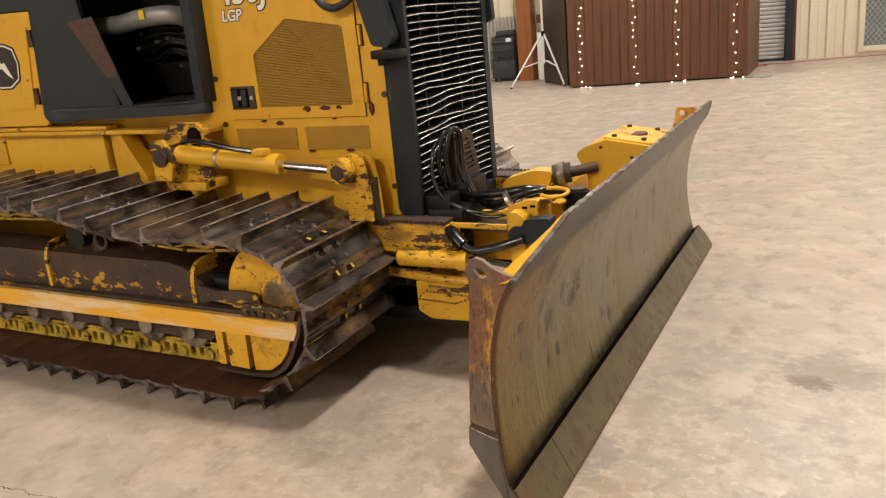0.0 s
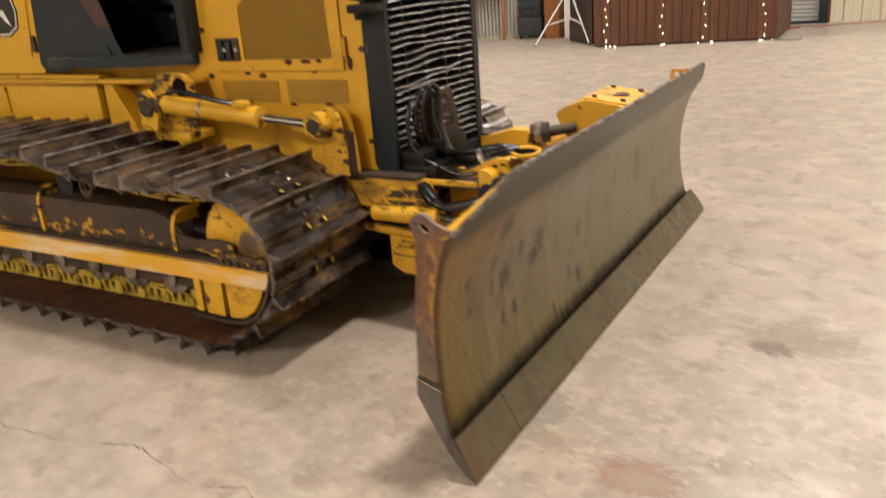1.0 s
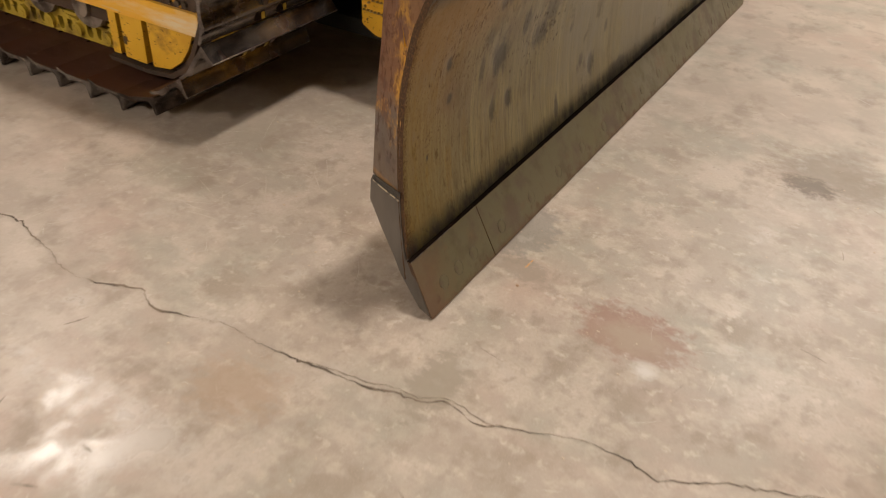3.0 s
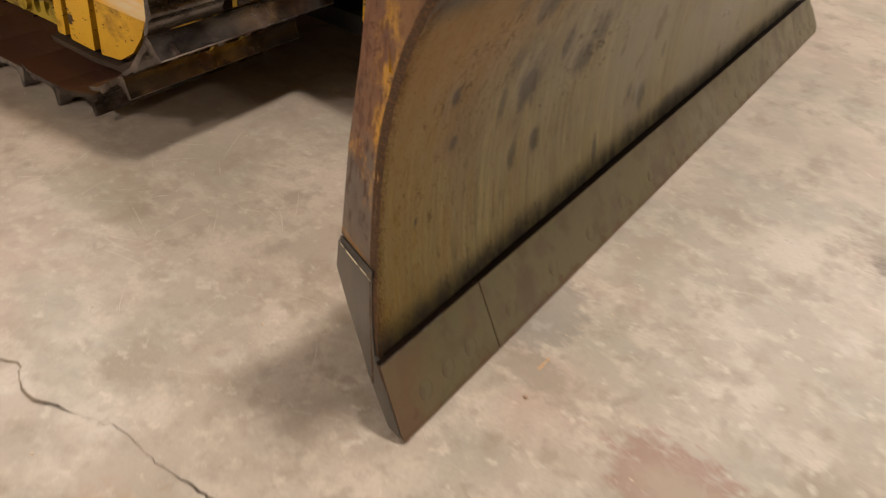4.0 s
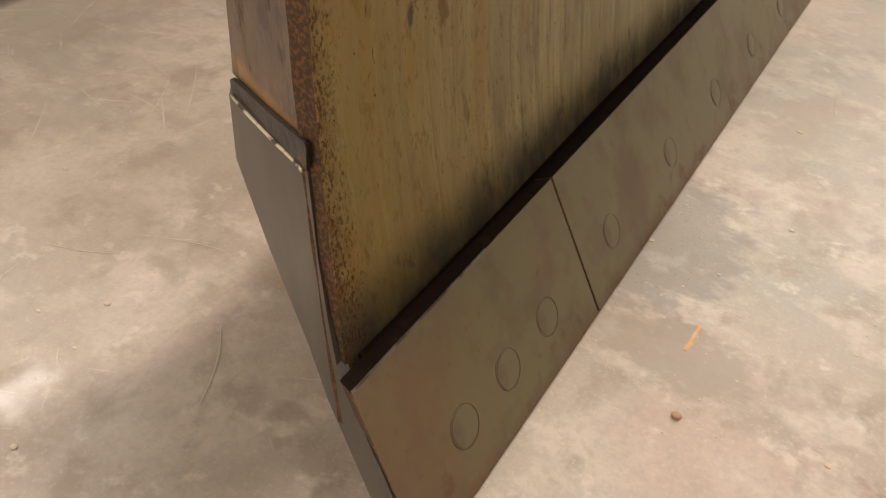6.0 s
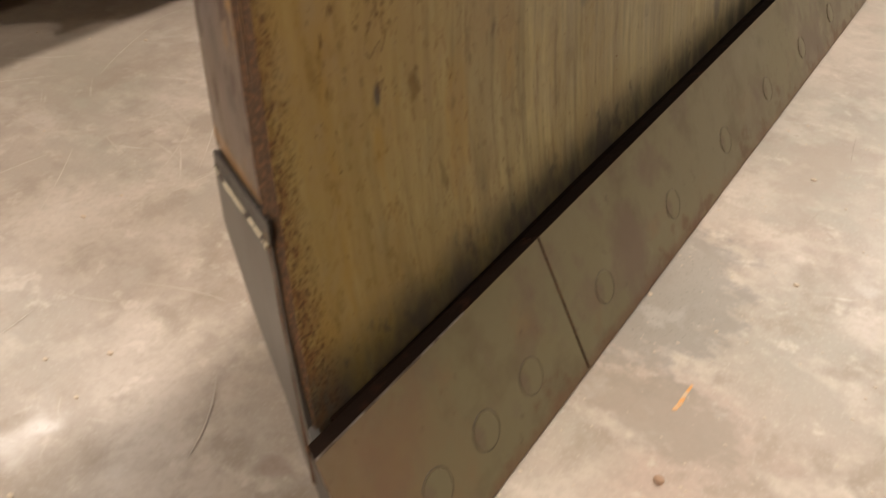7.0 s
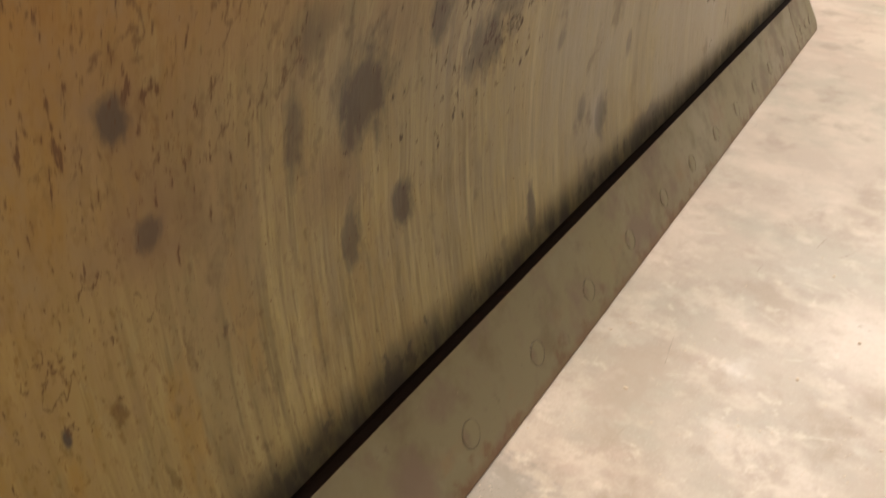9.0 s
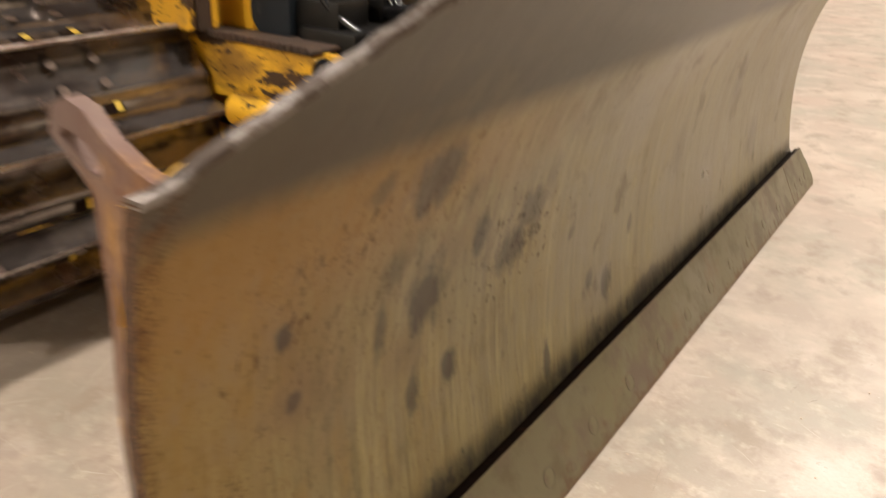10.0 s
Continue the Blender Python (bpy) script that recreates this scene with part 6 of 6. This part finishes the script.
# yellow back of the blade: ribs, beams and the tilt box
for sgn in (1, -1):
    bk = B()
    prev = None
    for i in range(25):
        y = CY - sgn * (1.42 - 0.34 * i / 24)
        p, q = mould(y, 0.985, 0.018), mould(y, 0.80, 0.018)
        r = 0.014 + 0.075 * max(0.0, 1.0 - i / 18)
        cur = [bk.verts.new(v) for v in (p, (p.x - r, p.y + sgn * 0.5 * r, p.z - 0.4 * r), (p.x - r - 0.006, p.y + sgn * 0.5 * r, p.z - 0.4 * r - 0.03), (q.x - 0.01, q.y, q.z), q)]
        if prev:
            for k in range(4):
                bk.faces.new((prev[k], prev[k + 1], cur[k + 1], cur[k]))
        prev = cur
    part("corner_gusset", bk, M_YELLOW, blade, "yellow corner gusset")
part("back_beam", prism(B(), [(1.46, 0.40), (1.515, 0.40), (1.515, 0.64), (1.48, 0.66), (1.465, 0.60)], "y", CY - 1.29, CY + 1.29, 0.008), M_YELLOW_WORN, blade)
part("low_beam", prism(B(), [(1.46, 0.11), (1.53, 0.10), (1.52, 0.26), (1.46, 0.26)], "y", CY - 1.33, CY + 1.33, 0.008), M_YELLOW_WORN, blade)
M_REDBOLT = surf("red_brown_rust", (0.10, 0.035, 0.025), 0.7, 0.0, [(40.0, I3, 5, 0.5, 0.65, (0.045, 0.02, 0.015), 0.8, 0.8)])
bx = part("tilt_box", prism(B(), [(1.312, 0.805), (1.36, 0.72), (1.365, 0.62), (1.53, 0.60), (1.61, 0.76), (1.655, 0.845), (1.45, 0.878), (1.352, 0.846), (1.315, 0.822)], "y", 2.34, 2.72, 0.008), M_YELLOW, blade, "yellow boxed bracket with bolted top plate")
part("box_top", prism(B(), [(1.43, 2.36), (1.66, 2.36), (1.66, 2.70), (1.43, 2.70)], "z", 0.0, 0.010, 0.002), M_YELLOW_WORN, bx).matrix_basis = Matrix.Translation((1.545, 2.53, 0.861)) @ pose(0, 0, 0, 0, 7.5, 0) @ Matrix.Translation((-1.545, -2.53, 0))
for x, y in ((1.47, 2.40), (1.60, 2.40), (1.47, 2.66), (1.60, 2.66)):
    part("box_bolt", cyl(B(), (x, y, 0.866 - (x - 1.545) * 0.13), (x, y, 0.882 - (x - 1.545) * 0.13), 0.012, 6), M_REDBOLT, bx)
part("box_recess", cyl(B(), (1.535, 2.53, 0.862), (1.535, 2.53, 0.8745), 0.05, 20), M_REDBOLT, bx)
for x, z in ((1.425, 0.845), (1.395, 0.775), (1.56, 0.80)):
    part("box_slot", box(B(), (x, 2.338, z), (0.014, 0.006, 0.013), None, 0.002), M_DIRTY, bx)

# end plates, wings, ears
def toe(bm, sgn):
    """Lean a plate built at y = 0 so that its rear stands inwards, and put it at one end of the blade."""
    for v in bm.verts:
        by = v.co.y
        y = end_y(v.co.x, v.co.z) - 0.004 + by
        if v.co.z > 0.70:
            y -= max(0.0, 1.58 - v.co.x) * 0.50 * min(1.0, (v.co.z - 0.70) / 0.09)
        y += 0.007 * min(max((v.co.x - 1.45) / 0.08, 0.0), 1.0)
        y = max(y, 0.767 + 0.08 * v.co.z + by)
        v.co.y = y if sgn > 0 else sym(y)
    return bm


for sgn in (1, -1):
    frontline = [(prof_x(z) - 0.006, z) for z in np.linspace(0.27, 0.755, 12)]
    outer = frontline + [(1.640, 0.768), (1.600, 0.778), (1.562, 0.793), (1.535, 0.812), (1.512, 0.818), (1.492, 0.808), (1.478, 0.782), (1.470, 0.72), (1.455, 0.60), (1.440, 0.45), (1.428, 0.30), (1.424, 0.262)]
    if sgn < 0:
        outer = frontline + [(1.640, 0.768), (1.606, 0.776), (1.606, 0.826), (1.598, 0.834), (1.498, 0.836), (1.490, 0.828), (1.484, 0.76), (1.470, 0.72), (1.455, 0.60), (1.440, 0.45), (1.428, 0.30), (1.424, 0.262)]
    slot = ring((1.522, 0.806), 0.016, 12) if sgn < 0 else [(1.503, 0.775), (1.497, 0.785), (1.505, 0.794), (1.53, 0.785), (1.545, 0.768), (1.535, 0.755), (1.515, 0.757)]
    part("end_plate", toe(prism(B(), outer, "y", 0.0, 0.016, 0.0, [slot]), sgn), M_RUSTPLATE, blade, "rusted scraped end plate with a slotted ear")
    wing = [(1.677, 0.014), (1.636, 0.088), (1.606, 0.104), (1.580, 0.118), (1.568, 0.155), (1.558, 0.20), (1.549, 0.270), (1.427, 0.257), (1.418, 0.242), (1.414, 0.182), (1.56, 0.057)]
    plate = prism(B(), wing, "y", -0.004, 0.006)
    for x in (1.47, 1.53, 1.565, 1.59, 1.605, 1.62, 1.635, 1.65, 1.665):
        bmesh.ops.bisect_plane(plate, geom=plate.verts[:] + plate.edges[:] + plate.faces[:], plane_co=(x, 0, 0), plane_no=(1, 0, 0))
    part("end_wing", toe(plate, sgn), M_ENDWING, blade, "smooth dark grey wing plate welded below")
    wl = prism(B(), [(1.552, 0.284), (1.50, 0.274), (1.434, 0.265), (1.427, 0.260), (1.430, 0.250), (1.50, 0.256), (1.551, 0.262)], "y", -0.0052, 0.0, 0.002)
    part("weld_bead", toe(wl, sgn), M_FILLET, blade, "dark weld fillet")
    chip = tube(B(), [(1.546, -0.0066, 0.261), (1.50, -0.0066, 0.2555), (1.432, -0.0066, 0.2505)], 0.0013, 6, 10)
    part("chipped_seam", toe(chip, sgn), M_WELD, blade, "cream chipped paint along the weld")

# cutting edge and end bits
FACE = [(1.685, 0.0), (1.612, 0.132)]
fd = Vector((FACE[1][0] - FACE[0][0], FACE[1][1] - FACE[0][1]))
FL = fd.length
fd.normalize()
fn = Vector((fd.y, -fd.x))


def edge_bar(y0, y1, chamfer=0):
    """A bar of cutting edge between y0 and y1 in the slanted face; chamfer rounds one end's foot."""
    bm = B()
    n = Matrix(((fn.x, 0, fd.x, 1.685), (0, 1, 0, 0), (fn.y, 0, fd.y, 0.004), (0, 0, 0, 1)))
    out = [(y0, 0.0), (y1, 0.0), (y1, FL), (y0, FL)]
    if chamfer < 0:
        out = [(y0 + 0.002, 0.0), (y1, 0.0), (y1, FL), (y0 + 0.011, FL), (y0, 0.015)]
    if chamfer > 0:
        out = [(y0, 0.0), (y1 - 0.03, 0.0), (y1 - 0.008, 0.012), (y1, 0.035), (y1 - 0.045, FL), (y0, FL)]
    prism(bm, out, "x", -0.020, 0.0, 0.0006)
    for v in bm.verts:
        if chamfer < 0 and v.co.x < -0.01 and v.co.y < y0 + 0.03:
            v.co.y += 0.011
    bmesh.ops.transform(bm, matrix=n, verts=bm.verts)
    return bm


def edge_part(name, bm, label=""):
    me = mesh_of(name, bm, M_EDGE)
    me.materials.append(M_GROOVE)
    me.materials.append(M_RIM)
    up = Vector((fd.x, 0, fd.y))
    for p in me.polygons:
        # Upward faces take the near-black groove colour.
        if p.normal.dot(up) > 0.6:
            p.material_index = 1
        elif p.normal.y < -0.5:
            p.material_index = 2
    return part(name, None, M_EDGE, blade, label, data=me)


SEAM = 1.085
# Filler whose near-black colour holds the groove's deep shade as well as dirt.
part("groove_dirt", prism(B(), [(1.574, 0.066), (1.632, 0.046), (1.612, 0.086), (1.604, 0.098), (1.596, 0.107), (1.588, 0.115), (1.576, 0.116)], "y", 0.824, sym(0.824)), M_GROOVE, blade, "near-black filler for the shade and dirt in the groove")
# Dark plugs added at both ends to hide the inside of the wings.
for sgn in (1, -1):
    plug = B()
    prev = None
    for y, h in ((0.800, 0.110), (0.815, 0.106), (0.835, 0.102), (0.86, 0.099)):
        cur = []
        for x, z in ((1.576, h + 0.002), (1.602, h), (1.62, 0.06), (1.576, 0.08)):
            yy = y - 0.003 + 0.57 * (1.62 - x)
            cur.append(plug.verts.new((x, yy if sgn > 0 else sym(yy), z)))
        if prev:
            for k in range(4):
                plug.faces.new((prev[k], prev[(k + 1) % 4], cur[(k + 1) % 4], cur[k]))
        else:
            plug.faces.new(cur)
        prev = cur
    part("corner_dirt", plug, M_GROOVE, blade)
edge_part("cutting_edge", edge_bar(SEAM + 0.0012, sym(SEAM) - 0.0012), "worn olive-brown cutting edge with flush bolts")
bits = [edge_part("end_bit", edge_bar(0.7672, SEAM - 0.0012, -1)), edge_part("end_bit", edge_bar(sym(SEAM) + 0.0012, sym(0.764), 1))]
# Pale thin tubes laid on the bits' upper edge as a painted highlight.
for y0, y1 in ((0.779, 0.96), (sym(0.96), sym(0.82))):
    q = Vector((1.685, 0, 0.004)) + (FL - 0.0006) * Vector((fd.x, 0, fd.y))
    part("worn_arris", tube(B(), [(q.x + 0.0004, y0 + (y1 - y0) * i / 12, q.z + 0.0006 * noise.noise((i * 0.7, 2, 5))) for i in range(13)], 0.0011, 5, 0), M_LIP, bits[0] if y0 < CY else bits[1], "pale highlight line along the upper edge")
bolt = B()
cyl(bolt, (0, 0, -0.004), (0, 0, 0.0006), 0.0165, 24, 0.0160)
bolt_me = mesh_of("plough_bolt", bolt, M_EDGE)
ringb = B()
tube(ringb, [(0.0178 * math.cos(a), 0.0178 * math.sin(a), 0.0) for a in np.linspace(0, 2 * math.pi, 25)], 0.00045, 5, 0)
ring_me = mesh_of("bolt_gap", ringb, M_BOLT)
BOLTS = [0.858, 0.929, 1.004] + [1.156 + 0.183 * i for i in range(12)] + [sym(1.004), sym(0.929), sym(0.858)]
for y in BOLTS:
    p = Vector((1.685, y, 0.004)) + 0.052 * Vector((fd.x, 0, fd.y))
    m = Matrix(((fd.x, 0, fn.x, p.x), (0, 1, 0, p.y), (fd.y, 0, fn.y, p.z), (0, 0, 0, 1)))
    part("plough_bolt", None, M_EDGE, blade, data=bolt_me, at=m)
    part("bolt_gap", None, M_DARK, blade, data=ring_me, at=m)

# the blade stands a trifle out of square
blade.matrix_basis = Matrix.Translation((1.68, 0.8, 0)) @ pose(0, 0, 0, 0, 0, -0.65) @ Matrix.Translation((-1.68, -0.8, 0))

# ---- the floor's crack and litter ----
CRACK = [(-1.2, 0.25), (-0.5, 0.36), (0.177, 0.408), (0.321, 0.438), (0.502, 0.496), (0.668, 0.459), (0.862, 0.410), (1.03, 0.470), (1.12, 0.435), (1.285, 0.487), (1.46, 0.480), (1.564, 0.496), (1.673, 0.502), (1.735, 0.522), (1.79, 0.520), (1.84, 0.558), (1.95, 0.548), (2.134, 0.626), (2.224, 0.625), (2.30, 0.613), (2.414, 0.679), (2.533, 0.722), (2.692, 0.792), (2.765, 0.788), (2.95, 0.70), (3.3, 0.78), (4.0, 0.85)]
ck = B()
rk = random.Random(3)
line = []
for a, b in zip(CRACK, CRACK[1:]):
    n = max(2, int(math.dist(a, b) / 0.012))
    for i in range(n):
        t = i / n
        line.append((a[0] + (b[0] - a[0]) * t, a[1] + (b[1] - a[1]) * t))
prev = None
for i, (x, y) in enumerate(line):
    x += 0.012 * noise.noise((i * 0.16, 0, 0)) + 0.007 * noise.noise((i * 0.9, 5, 0))
    y += 0.016 * noise.noise((i * 0.16, 9, 0)) + 0.009 * noise.noise((i * 0.9, 2, 0))
    w = 0.0021 + 0.0042 * noise.noise((i * 0.13, 1, 7)) + 0.0009 * rk.random()
    w = 1.2 * max(w, 0.0002)
    w *= min(1.0, max(0.22, 0.70 + 1.9 * noise.noise((i * 0.045, 4, 1))))
    cur = [ck.verts.new((x, y - w * rk.uniform(0.5, 1.2), 0.0012)), ck.verts.new((x, y + w * rk.uniform(0.5, 1.2), 0.0012))]
    if prev:
        ck.faces.new((prev[0], cur[0], cur[1], prev[1]))
    prev = cur
# a second, finer line runs beside it for a stretch
prev = None
for k, x in enumerate(np.linspace(1.50, 2.02, 60)):
    y = float(np.interp(x, [c[0] for c in CRACK], [c[1] for c in CRACK])) + 0.016 * math.sin(math.pi * k / 59) + 0.006 * noise.noise((k * 0.4, 2, 2))
    w = 0.0009 + 0.0008 * noise.noise((k * 0.5, 6, 3))
    cur = [ck.verts.new((x, y - w, 0.0012)), ck.verts.new((x, y + w, 0.0012))]
    if prev:
        ck.faces.new((prev[0], cur[0], cur[1], prev[1]))
    prev = cur
part("crack", ck, M_CRACK, floor, "thin dark wandering crack")
rs = random.Random(21)


def scratches(n, x0, x1, y0, y1, lengths, width, bend=0.6):
    """Thin curved marks scraped into the concrete."""
    bm = B()
    for k in range(n):
        x, y, a = rs.uniform(x0, x1), rs.uniform(y0, y1), rs.uniform(0, 6.28)
        length, turn = rs.uniform(*lengths), rs.uniform(-bend, bend)
        w0 = width * rs.uniform(0.5, 1.3)
        prev = None
        for i in range(9):
            w = w0 * math.sin(math.pi * (i + 0.35) / 8.7) * rs.uniform(0.5, 1.1)
            nx, ny = -math.sin(a), math.cos(a)
            cur = [bm.verts.new((x - nx * w, y - ny * w, 0.0007)), bm.verts.new((x + nx * w, y + ny * w, 0.0007))]
            if prev:
                bm.faces.new((prev[0], cur[0], cur[1], prev[1]))
            prev = cur
            x, y, a = x + length / 8 * math.cos(a), y + length / 8 * math.sin(a), a + turn / 8
    return bm


M_PALE = surf("pale_scraped_concrete", (0.49, 0.43, 0.36), 0.6, 0.0, [(40.0, I3, 6, 0.45, 0.6, (0.44, 0.38, 0.32), 0.9, 0.6)])
M_SCUFF = surf("dark_rubber_scuff", (0.20, 0.16, 0.125), 0.5, 0.0, [(40.0, I3, 6, 0.42, 0.58, (0.33, 0.28, 0.23), 0.95, 0.5)])
part("scratch_marks", scratches(46, 0.55, 1.30, 0.55, 1.55, (0.05, 0.22), 0.0011), M_PALE, floor, "pale curved scrapes")
part("scratch_marks", scratches(60, 0.6, 3.2, -0.3, 2.4, (0.02, 0.10), 0.0009), M_PALE, floor, "pale curved scrapes")
part("scuff_marks", scratches(18, 0.9, 2.2, -0.35, 0.35, (0.015, 0.07), 0.0028, 0.3), M_SCUFF, floor, "short dark scuffs")
part("scuff_marks", scratches(26, 1.8, 3.4, 0.6, 2.6, (0.02, 0.09), 0.0014, 0.5), M_SCUFF, floor, "short dark scuffs")
lit = B()
for k in range(420):
    x, y = rk.uniform(0.0, 3.6), rk.uniform(-0.2, 3.2)
    r = rk.choice((0.0012, 0.0015, 0.002, 0.003))
    bmesh.ops.create_icosphere(lit, subdivisions=1, radius=r, matrix=Matrix.Translation((x, y, r * 0.3)) @ Matrix.Diagonal((rk.uniform(0.7, 1.8), 1, 0.5, 1)))
for k in range(420):
    x, y = rk.uniform(1.62, 2.15), rk.uniform(0.75, 1.75)
    r = rk.uniform(0.0005, 0.0013)
    bmesh.ops.create_icosphere(lit, subdivisions=1, radius=r, matrix=Matrix.Translation((x, y, r * 0.3)) @ Matrix.Diagonal((rk.uniform(0.7, 1.8), 1, 0.5, 1)))
solo("floor_grit", lit, M_GRIT, "scattered pale grit and paint flecks on the concrete", "grit", kind="stuff")
MARK = [(1.7738, 1.0862), (1.7775, 1.0868), (1.7798, 1.0985), (1.7790, 1.1100), (1.7800, 1.1265), (1.7775, 1.1285), (1.7758, 1.1120), (1.7752, 1.0990)]
mk = B()
prism(mk, MARK, "z", 0.0002, 0.0008)
solo("chalk_mark", mk, M_ORANGE, "short orange paint mark on the concrete", "mark")
pb = B()
bmesh.ops.create_icosphere(pb, subdivisions=2, radius=0.0038, matrix=Matrix.Translation((1.794, 1.003, 0.003)) @ Matrix.Diagonal((1.3, 1, 0.8, 1)))
solo("pebble", pb, surf("brown_pebble", (0.36, 0.23, 0.15), 0.8), "small brown pebble on the concrete", "pebble")
